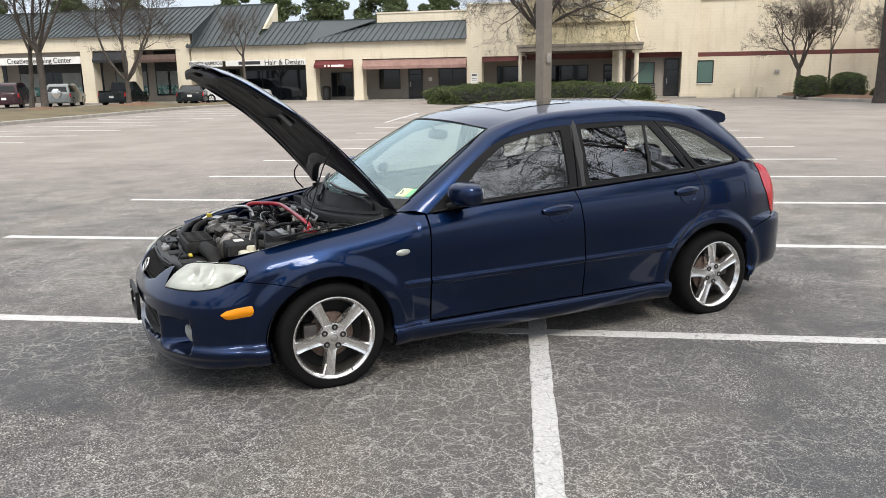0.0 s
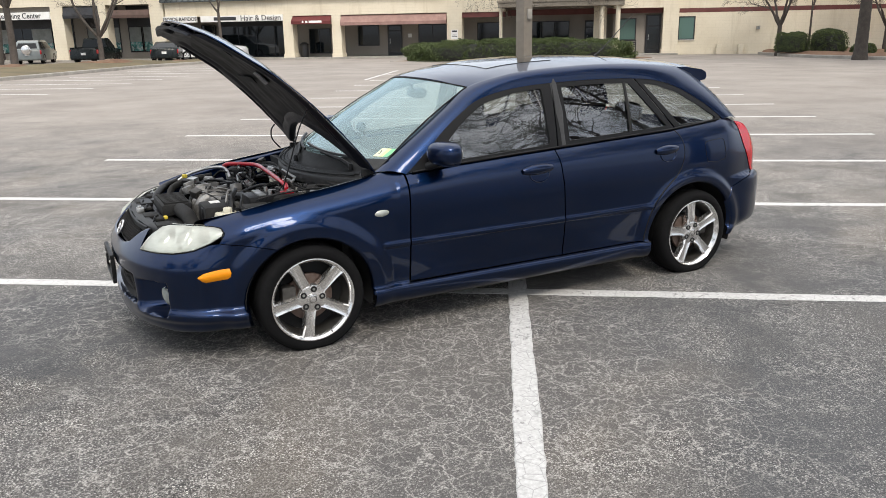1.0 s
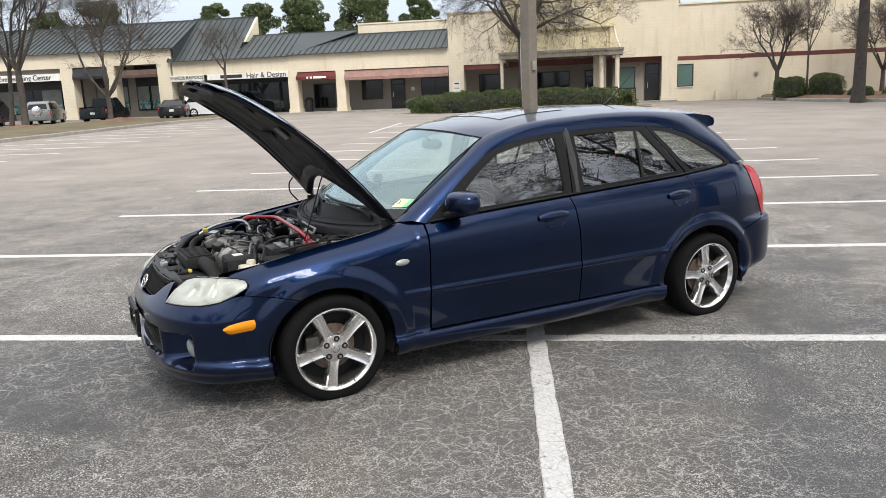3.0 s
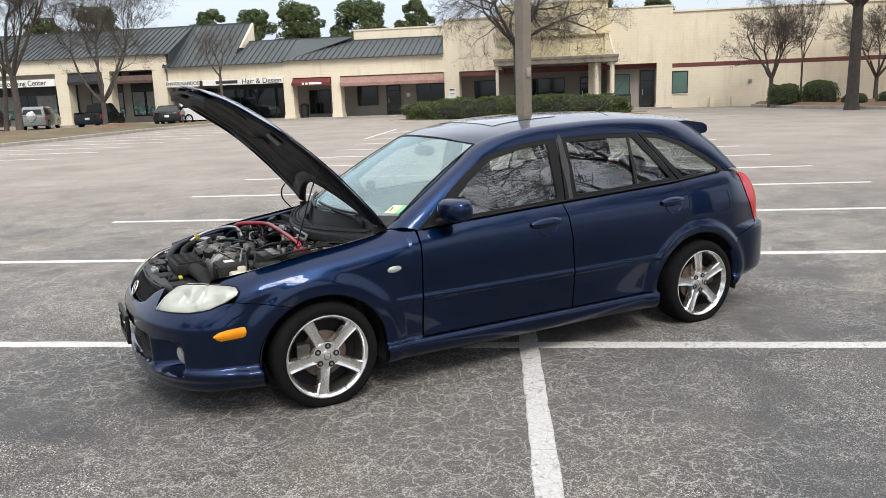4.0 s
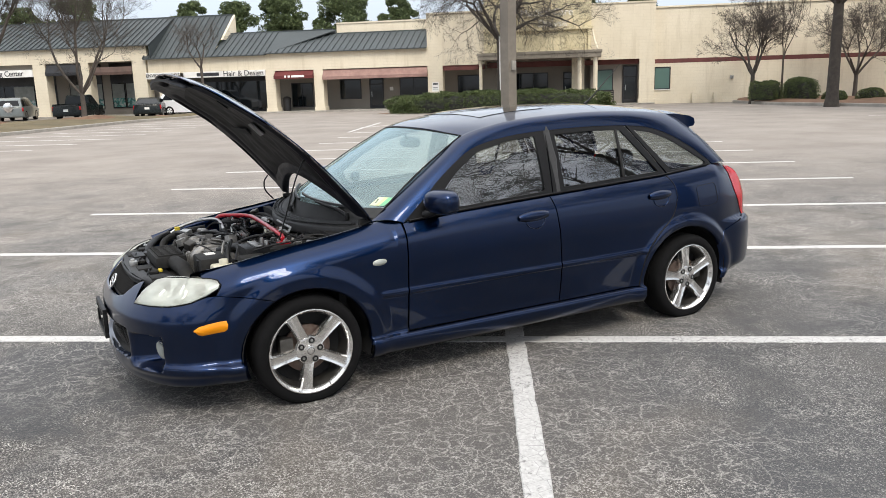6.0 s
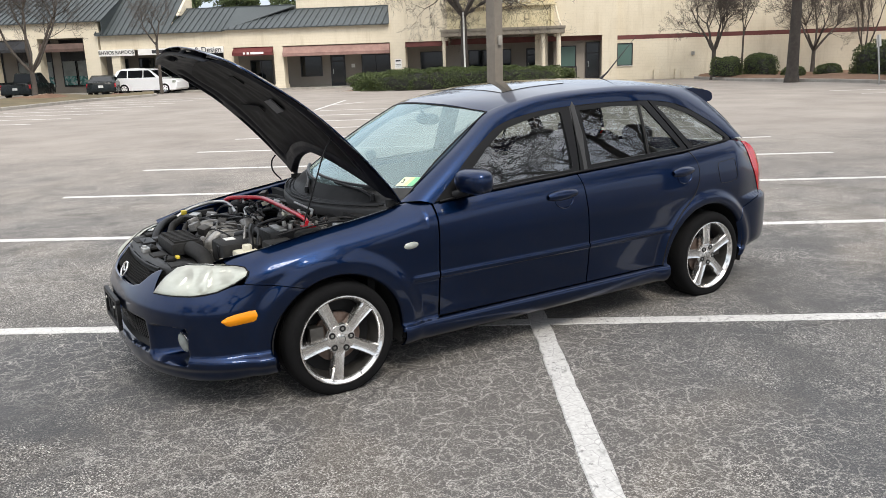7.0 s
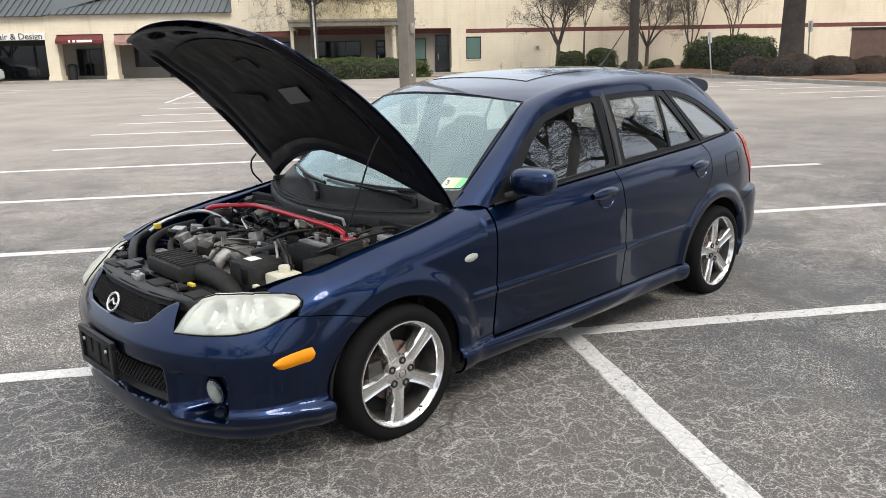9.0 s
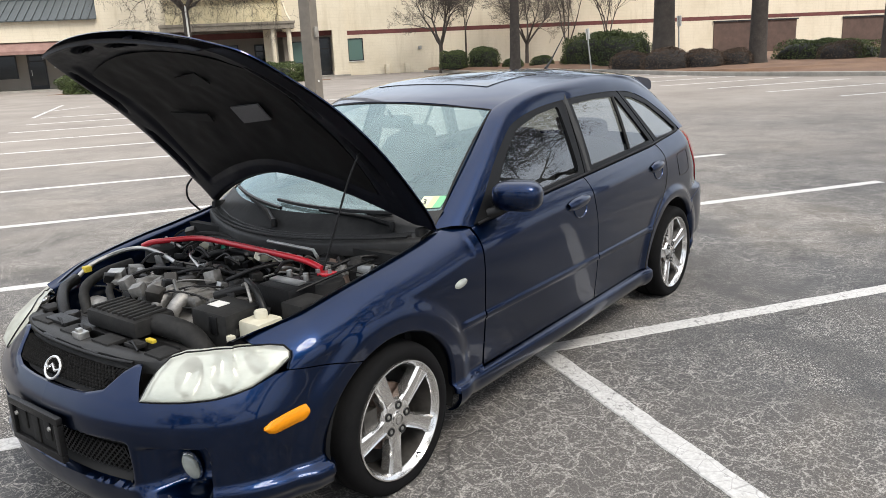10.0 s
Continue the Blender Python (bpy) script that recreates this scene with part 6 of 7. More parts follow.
def bonnet_point(i, q, drop=0.0):
    e, c = B_SIDE[i], B_MID[i]
    w = abs(q) ** (1.6 if i < 8 else 2.2)
    return c[0] + (e[0] - c[0]) * w, e[1] * q, c[2] + (e[2] - c[2]) * abs(q) ** 2.2 - drop + 0.024 * math.sin(math.pi * i / (NB - 1))


skin = [[bonnet_point(i, j / 20) for j in range(-20, 21)] for i in range(NB)]
net("bonnet_skin", skin, MAT["paint"], bonnet, "dark blue outer skin", 1, 0.005, (0, 0, -1))


def emboss(i, q):
    """Depth of the pressed inner panel: a raised frame with two hollow fields and a cross rib."""
    f = i / (NB - 1)
    d = 0.012
    d += 0.026 * ease(0.0, 0.10, 1 - abs(q)) * ease(0.0, 0.05, f) * ease(0.0, 0.06, 1 - f)
    a = ease(0.12, 0.17, f) * (1 - ease(0.72, 0.77, f)) * (1 - ease(0.74, 0.80, abs(q)))
    rib = math.exp(-((f - 0.47) / 0.025) ** 2) * 0.3
    d -= 0.014 * a * (1 - rib)
    for cf, cq, rf, rq in ((0.86, 0.42, 0.05, 0.13), (0.86, -0.42, 0.05, 0.13), (0.83, 0.0, 0.03, 0.16), (0.60, 0.86, 0.13, 0.035), (0.60, -0.86, 0.13, 0.035), (0.30, 0.87, 0.09, 0.03), (0.30, -0.87, 0.09, 0.03), (0.93, 0.22, 0.02, 0.05), (0.93, -0.22, 0.02, 0.05)):
        r = ((f - cf) / rf) ** 2 + ((q - cq) / rq) ** 2
        d -= 0.026 * (1 - ease(0.75, 1.1, r))
    d += 0.030 * ease(0.91, 0.97, f) * (1 - ease(0.60, 0.98, abs(q)) * 0.3)
    d += 0.006 * noise.noise(Vector((f * 5, q * 6, 3.0))) * ease(0.02, 0.14, 1 - abs(q)) * ease(0.04, 0.16, f) * ease(0.02, 0.10, 1 - f)
    return d


lin = []
for k in range(91):
    f = k / 90 * (NB - 1)
    i0 = min(NB - 2, int(f))
    t = f - i0
    row = []
    for j in range(-70, 71):
        q = j / 70 * 0.994
        a, b = bonnet_point(i0, q), bonnet_point(i0 + 1, q)
        row.append((a[0] + (b[0] - a[0]) * t, a[1] + (b[1] - a[1]) * t, a[2] + (b[2] - a[2]) * t - emboss(f, q)))
    lin.append(row)
net("inner_panel", lin, MAT["hood_liner"], bonnet, "black pressed inner panel", -1, 0)
pad = []
for k in range(41):
    row = []
    for j in range(-30, 31):
        u, w = k / 40, j / 30
        f = (0.155 + 0.555 * u - 0.05 * w * w * (u > 0.5) * (2 * u - 1)) * (NB - 1)
        q = w * (0.735 + 0.02 * math.sin(9 * u))
        i0 = min(NB - 2, int(f))
        t = f - i0
        a, b = bonnet_point(i0, q), bonnet_point(i0 + 1, q)
        edge = min(1.0, 10 * min(u, 1 - u, (1 - abs(w)) * 1.2))
        lump = 0.008 * noise.noise(Vector((u * 3.5, w * 3.5, 1.0))) + 0.004 * noise.noise(Vector((u * 9, w * 9, 5.0)))
        row.append((a[0] + (b[0] - a[0]) * t, a[1] + (b[1] - a[1]) * t, a[2] + (b[2] - a[2]) * t - 0.030 - 0.008 * edge - lump * edge))
    pad.append(row)
net("insulation_pad", pad, MAT["pad"], bonnet, "matt black felt insulation pad", -1, 0.008, (0, 0, 1))


def slab(name, quad, lift, mat, parent, label=""):
    vs = []
    for dz in (0.0, -0.006):
        for x, y in quad:
            f = min(range(NB), key=lambda i: abs(B_MID[i][0] + (B_SIDE[i][0] - B_MID[i][0]) * abs(y / 0.6) ** 2 - x))
            vs.append((x, y, bonnet_point(f, y / B_SIDE[f][1])[2] - lift + dz))
    return obj(name, vs, [(0, 1, 2, 3), (7, 6, 5, 4), (0, 4, 5, 1), (1, 5, 6, 2), (2, 6, 7, 3), (3, 7, 4, 0)], mat, parent, label)


slab("vent_gauze", [(-0.255, -0.085), (-0.292, -0.290), (-0.202, -0.275), (-0.162, -0.075)], 0.046, MAT["gauze"], bonnet, "pale grey wire gauze over the vent")
slab("vent_hollow", [(-0.44, 0.02), (-0.46, -0.12), (-0.40, -0.14), (-0.38, 0.01)], 0.046, MAT["under"], bonnet, "dark slot in the inner panel")
slab("vent_hollow", [(-0.21, 0.10), (-0.235, 0.30), (-0.19, 0.31), (-0.165, 0.11)], 0.046, MAT["under"], bonnet, "dark slot in the inner panel")
for y in (-1, 1):
    boxes("bonnet_hinge", MAT["under"], car, (0.36, 0.47, 0.635 * y - 0.012, 0.635 * y + 0.012, 0.80, 0.872), bevel=0.004, label="black bonnet hinge")
prop = tube("prop_rod", smooth_path([(-0.035, -0.515, 0.79), (0.01, -0.55, 0.95), (0.05, -0.585, 1.10), (0.084, -0.607, 1.185), (0.10, -0.60, 1.20)], 3), 0.0038, MAT["plastic"], car, "thin black prop rod", 6)
tube("washer_pipe", smooth_path([(0.30, 0.66, 0.84), (0.255, 0.675, 0.90), (0.25, 0.67, 0.96), (0.27, 0.65, 1.0)], 4), 0.005, MAT["plastic"], car, "thin black hose at the far hinge", 6)

# ---- engine bay ----
for sd in (1, -1):
    apron = []
    for t in range(6):
        row = []
        for i in range(20):
            x = -0.50 + 0.92 * i / 19
            h0 = body_x(x, Z_TOP(x))[1] - 0.004
            prof = ((0.0, -0.001), (0.018, -0.012), (0.045, -0.016), (0.055, -0.03), (0.10, -0.12), (0.14, -0.40))[t]
            row.append((x, h0 - prof[0], Z_TOP(x) + prof[1]))
        apron.append(row)
    net("inner_wing", apron[::-1], MAT["paint"], car, "blue inner wing flange", sd, 0)
slam_pts = [(-0.60, -0.50), (-0.665, -0.42), (-0.70, -0.30), (-0.718, -0.12), (-0.722, 0.0)]
slam = []
for off, z in ((0.0, 0.600), (0.0, 0.640), (0.012, 0.648), (0.05, 0.650), (0.060, 0.640), (0.065, 0.58)):
    row = [(x + off, -y, z) for x, y in slam_pts] + [(x + off, y, z) for x, y in slam_pts[::-1][1:]]
    slam.append([(x, h, z) for x, h, z in row])
net("slam_panel", slam, MAT["cowl"], car, "dusty black crossmember behind the grille", -1, 0)
lip = [body(abs(s), 0.632, -0.012) + (s,) for s in np.linspace(-0.36, 0.36, 25)]
tube("grille_lip", [(x, h if s < 0 else -h, z) for x, h, z, s in lip], 0.006, MAT["plastic"], car, "black plastic lip along the top of the grille", 8)
for y0 in (-0.16, 0.10):
    boxes("grille_shroud", MAT["plastic"], car, (-0.725, -0.70, y0, y0 + 0.10, 0.625, 0.640), bevel=0.005, label="black plastic cover over the grille")
boxes("bay_floor", MAT["under"], car, (-0.62, 0.22, -0.60, 0.60, 0.40, 0.44))
boxes("radiator", MAT["alloy_dark"], car, (-0.60, -0.555, -0.34, 0.34, 0.36, 0.615), label="dusty grey radiator")
boxes("radiator_tank", MAT["plastic"], car, (-0.61, -0.545, -0.36, 0.36, 0.600, 0.640), bevel=0.008)
lathe("radiator_cap", [(0.0, 0.66), (0.026, 0.66), (0.03, 0.655), (0.03, 0.64)], MAT["plastic"], car, "", 16, "z", (-0.575, 0.27, 0))

engine = empty("engine", None, "dusty four-cylinder engine with ribbed air box")
engine.parent = car
# ribbed resonator box at the front with its broad duct
bm = bmesh.new()
box(bm, -0.600, -0.440, -0.19, 0.12, 0.645, 0.708, 0.018)
sharp(part("air_box", bm, MAT["plastic_dull"], engine, "black ribbed plastic air box"))
for k in range(9):
    bm = bmesh.new()
    y = -0.165 + k * 0.0325
    box(bm, -0.583, -0.457, y - 0.007, y + 0.007, 0.706, 0.717, 0.003)
    sharp(part("air_box_rib", bm, MAT["plastic_dull"], engine))
tube("air_duct", smooth_path([(-0.51, -0.14, 0.672), (-0.50, -0.24, 0.672), (-0.485, -0.33, 0.655), (-0.48, -0.40, 0.60)], 4), [0.038] * 13, MAT["plastic_dull"], engine, "broad black intake duct", 14)
boxes("bracket", MAT["plastic"], engine, (-0.66, -0.60, 0.16, 0.30, 0.640, 0.662), bevel=0.005)
# battery tray box with a white label
bm = bmesh.new()
box(bm, -0.425, -0.265, -0.445, -0.255, 0.56, 0.722, 0.014)
sharp(part("relay_box", bm, MAT["plastic_dull"], engine, "black plastic relay box"))
boxes("label_sticker", MAT["sign_white"], engine, (-0.375, -0.325, -0.345, -0.285, 0.7222, 0.724), label="small white label")
boxes("box_clip", MAT["plastic"], engine, (-0.43, -0.42, -0.40, -0.36, 0.65, 0.71), bevel=0.003)
# washer reservoir
bm = bmesh.new()
box(bm, -0.385, -0.275, -0.560, -0.452, 0.58, 0.700, 0.016)
sharp(part("washer_bottle", bm, MAT["cream"], engine, "yellowed white plastic washer bottle"))
lathe("bottle_cap", [(0.0, 0.728), (0.020, 0.728), (0.023, 0.722), (0.023, 0.700)], MAT["cream"], engine, "", 16, "z", (-0.325, -0.505, -0.003))
# battery and fuse box
bm = bmesh.new()
box(bm, -0.215, -0.070, -0.525, -0.36, 0.56, 0.765, 0.010)
battery = sharp(part("battery", bm, MAT["plastic"], engine, "black battery with metal clamp"))
boxes("battery_clamp", MAT["steel"], battery, (-0.165, -0.125, -0.52, -0.37, 0.766, 0.775), bevel=0.002)
for y in (-0.40, -0.485):
    lathe("terminal", [(0.0, 0.79), (0.010, 0.79), (0.011, 0.765)], MAT["steel"], battery, "", 10, "z", (-0.095, y, 0))
bm = bmesh.new()
box(bm, -0.265, -0.135, -0.640, -0.535, 0.60, 0.742, 0.012)
sharp(part("fuse_box", bm, MAT["plastic_dull"], engine, "black fuse box"))
# block, head and manifold
bm = bmesh.new()
box(bm, -0.40, 0.02, -0.28, 0.34, 0.42, 0.640, 0.02)
sharp(part("engine_block", bm, MAT["cast"], engine, "grey cast engine block"))
bm = bmesh.new()
box(bm, -0.225, -0.03, -0.24, 0.33, 0.62, 0.690, 0.022)
sharp(part("rocker_cover", bm, MAT["plastic_dull"], engine, "dark ribbed rocker cover"))
for k in range(4):
    y = 0.20 - k * 0.095
    tube("intake_runner", smooth_path([(-0.395, y + 0.01, 0.60), (-0.385, y, 0.665), (-0.325, y - 0.006, 0.708), (-0.255, y - 0.008, 0.700), (-0.20, y - 0.008, 0.665)], 3), 0.027, MAT["cast"], engine, "cast aluminium intake runner", 10)
bm = bmesh.new()
box(bm, -0.34, -0.24, -0.16, 0.27, 0.672, 0.716, 0.016)
sharp(part("plenum", bm, MAT["cast"], engine, "pale cast plenum"))
for k in range(5):
    boxes("plenum_rib", MAT["cast"], engine, (-0.335, -0.245, 0.235 - 0.09 * k, 0.243 - 0.09 * k, 0.714, 0.723))
bm = bmesh.new()
box(bm, -0.31, -0.20, -0.30, -0.17, 0.62, 0.705, 0.02)
sharp(part("throttle_body", bm, MAT["cast"], engine, "cast throttle body"))
# strut brace
brace = tube("strut_brace", smooth_path([(-0.115, 0.50, 0.778), (-0.10, 0.455, 0.795), (-0.055, 0.40, 0.800), (0.035, 0.30, 0.800), (0.035, 0.08, 0.800), (0.020, -0.16, 0.800), (0.012, -0.34, 0.797), (0.012, -0.41, 0.788), (0.0, -0.47, 0.780)], 4), 0.0125, MAT["red"], car, "red painted strut brace", 10)
for y in (0.50, -0.50):
    lathe("strut_top", [(0.0, 0.772), (0.02, 0.772), (0.022, 0.766), (0.055, 0.764), (0.075, 0.752), (0.085, 0.70)], MAT["under"], car, "black strut tower top", 20, "z", (-0.02, y, 0))
    boxes("brace_foot", MAT["red"], brace, (-0.04, 0.02, y - 0.03, y + 0.03, 0.766, 0.774), bevel=0.003, label="red brace foot plate")
    for dx, dy in ((-0.03, 0.018), (0.01, 0.018), (-0.01, -0.02)):
        lathe("brace_nut", [(0.0, 0.788), (0.007, 0.788), (0.008, 0.774)], MAT["steel"], brace, "", 6, "z", (dx, y + dy, 0))
# pipes and hoses
tube("intake_pipe", smooth_path([(-0.40, 0.55, 0.70), (-0.33, 0.56, 0.735), (-0.25, 0.545, 0.760), (-0.17, 0.535, 0.770), (-0.12, 0.48, 0.770), (-0.125, 0.36, 0.762), (-0.14, 0.24, 0.745)], 4), 0.0095, MAT["steel"], engine, "bright aluminium pipe", 10)
HOSES = [
    ([(-0.40, 0.55, 0.70), (-0.48, 0.50, 0.685), (-0.55, 0.38, 0.655), (-0.58, 0.28, 0.60)], 0.022, "plastic"),
    ([(-0.20, 0.46, 0.73), (-0.33, 0.47, 0.715), (-0.45, 0.40, 0.69), (-0.50, 0.30, 0.62)], 0.020, "plastic_dull"),
    ([(-0.28, -0.20, 0.71), (-0.20, -0.31, 0.74), (-0.22, -0.38, 0.70), (-0.27, -0.44, 0.60)], 0.018, "plastic"),
    ([(-0.24, -0.34, 0.78), (-0.28, -0.44, 0.765), (-0.30, -0.50, 0.70), (-0.29, -0.52, 0.62)], 0.012, "plastic"),
    ([(-0.03, 0.30, 0.70), (0.06, 0.20, 0.745), (0.09, 0.02, 0.75), (0.06, -0.12, 0.70)], 0.016, "plastic"),
    ([(0.02, 0.42, 0.74), (0.12, 0.40, 0.77), (0.16, 0.22, 0.77), (0.15, 0.0, 0.75)], 0.009, "plastic"),
    ([(-0.15, -0.10, 0.72), (-0.07, -0.18, 0.76), (0.04, -0.22, 0.76), (0.12, -0.12, 0.72)], 0.009, "plastic"),
    ([(-0.44, 0.22, 0.66), (-0.40, 0.30, 0.70), (-0.30, 0.36, 0.70), (-0.20, 0.34, 0.70)], 0.014, "plastic_dull"),
    ([(-0.10, -0.33, 0.77), (-0.02, -0.30, 0.79), (0.06, -0.36, 0.78), (0.12, -0.46, 0.76)], 0.007, "plastic"),
    ([(-0.25, 0.12, 0.735), (-0.18, 0.05, 0.752), (-0.12, -0.05, 0.745), (-0.10, -0.16, 0.72)], 0.006, "plastic"),
    ([(-0.33, 0.30, 0.72), (-0.24, 0.25, 0.742), (-0.16, 0.14, 0.735), (-0.12, 0.06, 0.71)], 0.007, "plastic"),
    ([(0.05, 0.50, 0.72), (0.13, 0.47, 0.775), (0.17, 0.36, 0.78), (0.17, 0.20, 0.765)], 0.012, "plastic_dull"),
    ([(0.06, -0.46, 0.77), (0.13, -0.50, 0.79), (0.20, -0.54, 0.79), (0.25, -0.55, 0.76)], 0.006, "plastic"),
    ([(-0.18, -0.52, 0.75), (-0.06, -0.57, 0.78), (0.08, -0.58, 0.79), (0.18, -0.56, 0.78)], 0.005, "plastic"),
]
for pts, r, mt in HOSES:
    tube("hose", smooth_path(pts, 4), r, MAT[mt], engine, "black rubber hose", 8)
rng = random.Random(77)
for k in range(26):
    a = Vector((rng.uniform(-0.40, 0.15), rng.uniform(-0.50, 0.45), rng.uniform(0.66, 0.755)))
    b = a + Vector((rng.uniform(-0.16, 0.16), rng.uniform(-0.20, 0.20), rng.uniform(-0.05, 0.03)))
    m = (a + b) / 2 + Vector((0, 0, rng.uniform(0.01, 0.05)))
    tube("wire", smooth_path([a, m, b], 4), rng.choice((0.003, 0.004, 0.006)), MAT[rng.choice(("plastic", "plastic_dull", "plastic", "cast"))], engine, "", 5)
for k in range(30):
    x, y, z = rng.uniform(-0.42, 0.13), rng.uniform(-0.48, 0.46), rng.uniform(0.60, 0.715)
    w = rng.uniform(0.012, 0.035)
    bm = bmesh.new()
    box(bm, x - w, x + w, y - w * rng.uniform(0.6, 1.4), y + w, z, z + rng.uniform(0.02, 0.05), 0.004, Matrix.Translation((x, y, z)) @ pose(0, 0, 0, rng.uniform(-15, 15), rng.uniform(-15, 15), rng.uniform(0, 90)) @ Matrix.Translation((-x, -y, -z)))
    sharp(part("connector", bm, MAT[rng.choice(("plastic", "plastic_dull", "cast", "plastic", "steel", "alloy_dark"))], engine))
rng = random.Random(91)
for k in range(44):
    a = Vector((rng.uniform(0.02, 0.22), rng.uniform(-0.60, 0.50), rng.uniform(0.70, 0.775)))
    w = rng.uniform(0.008, 0.024)
    bm = bmesh.new()
    box(bm, -w, w, -w * rng.uniform(0.6, 1.8), w, -w, w * rng.uniform(0.6, 1.6), 0.003, Matrix.Translation(a) @ pose(0, 0, 0, rng.uniform(-25, 25), rng.uniform(-25, 25), rng.uniform(0, 90)))
    sharp(part("connector", bm, MAT[rng.choice(("plastic_dull", "cast", "plastic", "steel", "alloy_dark", "cast", "rust", "cream"))], engine))
for k in range(40):
    a = Vector((rng.uniform(-0.10, 0.21), rng.uniform(-0.60, 0.50), rng.uniform(0.72, 0.78)))
    b = a + Vector((rng.uniform(-0.10, 0.10), rng.uniform(-0.26, 0.26), rng.uniform(-0.04, 0.02)))
    m = (a + b) / 2 + Vector((rng.uniform(-0.03, 0.03), 0, rng.uniform(0.005, 0.035)))
    tube("wire", smooth_path([a, m, b], 4), rng.choice((0.0025, 0.004, 0.006)), MAT[rng.choice(("plastic", "plastic_dull", "steel", "cast", "plastic", "alloy_dark"))], engine, "", 5)
for k in range(26):
    a = Vector((rng.uniform(-0.40, -0.05), rng.uniform(-0.25, 0.42), rng.uniform(0.70, 0.735)))
    w = rng.uniform(0.010, 0.026)
    bm = bmesh.new()
    box(bm, -w, w, -w * rng.uniform(0.6, 1.8), w, -w, w * rng.uniform(0.5, 1.2), 0.004, Matrix.Translation(a) @ pose(0, 0, 0, rng.uniform(-20, 20), rng.uniform(-20, 20), rng.uniform(0, 90)))
    sharp(part("connector", bm, MAT[rng.choice(("plastic_dull", "cast", "plastic", "cast", "alloy_dark", "steel"))], engine))
# brake servo with its cylinder, on the firewall
lathe("brake_servo", [(0.0, 0.06), (0.06, 0.06), (0.105, 0.085), (0.115, 0.12), (0.105, 0.15), (0.0, 0.16)], MAT["plastic"], engine, "black round brake servo", 28, "x", (0.06, -0.34, 0.665))
tube("master_cylinder", [(0.13, -0.34, 0.70), (0.0, -0.34, 0.70)], 0.02, MAT["cast"], engine, "grey brake master cylinder", 12)
# shroud, latch and brackets round the radiator
boxes("fan_shroud", MAT["plastic_dull"], car, (-0.545, -0.50, -0.40, 0.36, 0.42, 0.628), bevel=0.008, label="dusty black fan shroud")
boxes("bonnet_latch", MAT["steel"], car, (-0.705, -0.668, -0.025, 0.025, 0.648, 0.672), (-0.700, -0.680, -0.010, 0.010, 0.672, 0.684), bevel=0.003, label="steel bonnet latch")
for x0, x1, y0, y1 in ((-0.69, -0.62, 0.05, 0.14), (-0.68, -0.61, 0.24, 0.36), (-0.685, -0.615, -0.16, -0.06), (-0.66, -0.585, -0.42, -0.33), (-0.60, -0.54, 0.40, 0.47), (-0.645, -0.60, -0.26, -0.19)):
    boxes("support_bracket", MAT["plastic_dull"], car, (x0, x1, y0, y1, 0.641, 0.656), bevel=0.004, label="black bracket on the crossmember")
for y0 in (-0.30, 0.02, 0.17):
    tube("latch_cable", smooth_path([(-0.66, y0, 0.655), (-0.645, y0 + 0.05, 0.668), (-0.63, y0 + 0.10, 0.655)], 4), 0.004, MAT["plastic"], car, "", 6)
lathe("oil_cap", [(0.0, 0.715), (0.022, 0.715), (0.026, 0.705), (0.026, 0.69)], MAT["plastic"], engine, "", 16, "z", (-0.12, 0.16, 0))
boxes("yellow_clip", MAT["yellow"], engine, (-0.604, -0.586, -0.292, -0.252, 0.655, 0.668), bevel=0.004, label="yellow plastic clip")
boxes("dipstick", MAT["yellow"], engine, (-0.365, -0.335, 0.535, 0.565, 0.715, 0.740), bevel=0.005, label="yellow dipstick pull")
boxes("amber_clip", MAT["cream"], engine, (-0.455, -0.435, -0.505, -0.480, 0.640, 0.672), bevel=0.003)
lathe("green_cap", [(0.0, 0.775), (0.012, 0.775), (0.014, 0.768), (0.014, 0.74)], Nodes("green_cap", (0.02, 0.28, 0.16), 0.4).mat, engine, "small green valve cap", 12, "z", (0.075, 0.20, 0))
lathe("white_cap", [(0.0, 0.775), (0.013, 0.775), (0.015, 0.768), (0.015, 0.74)], MAT["cream"], engine, "small white cap", 12, "z", (0.085, 0.155, 0))
lathe("fluid_reservoir", [(0.0, 0.80), (0.022, 0.80), (0.025, 0.79), (0.036, 0.782), (0.038, 0.70)], MAT["plastic_dull"], engine, "small dark brake-fluid reservoir", 20, "z", (0.12, -0.53, 0))
lathe("alternator", [(0.0, -0.06), (0.05, -0.06), (0.062, -0.045), (0.062, 0.05), (0.05, 0.06), (0.0, 0.06)], MAT["cast"], engine, "", 20, "y", (-0.43, 0.33, 0.60))
lathe("pulley", [(0.0, 0.0), (0.06, 0.0), (0.062, 0.01), (0.055, 0.015), (0.062, 0.02), (0.06, 0.03)], MAT["steel"], engine, "", 24, "y", (-0.12, 0.40, 0.62))
tube("support_rod", [(0.10, -0.06, 0.815), (0.085, -0.34, 0.815), (0.05, -0.40, 0.80)], 0.007, MAT["steel"], car, "bright metal bar before the cowl", 8)

# cowl and wipers
cowl = []
for k, (f, dz) in enumerate(((-0.52, 0.064), (-0.50, 0.068), (0.0, 0.018), (0.12, 0.004), (0.35, -0.006), (0.55, -0.012), (0.66, -0.016), (0.72, -0.030), (0.73, -0.07))):
    row = []
    for j in range(-14, 15):
        q = j / 14
        d = 1 - q * q
        x1, x0 = 0.432 - 0.225 * d + 0.01, 0.31 - 0.21 * d
        row.append((x1 + (x0 - x1) * f, 0.655 * q, 0.852 - 0.020 * d + dz))
    cowl.append(row)
net("cowl", cowl, MAT["cowl"], car, "black plastic cowl below the windscreen", -1, 0)

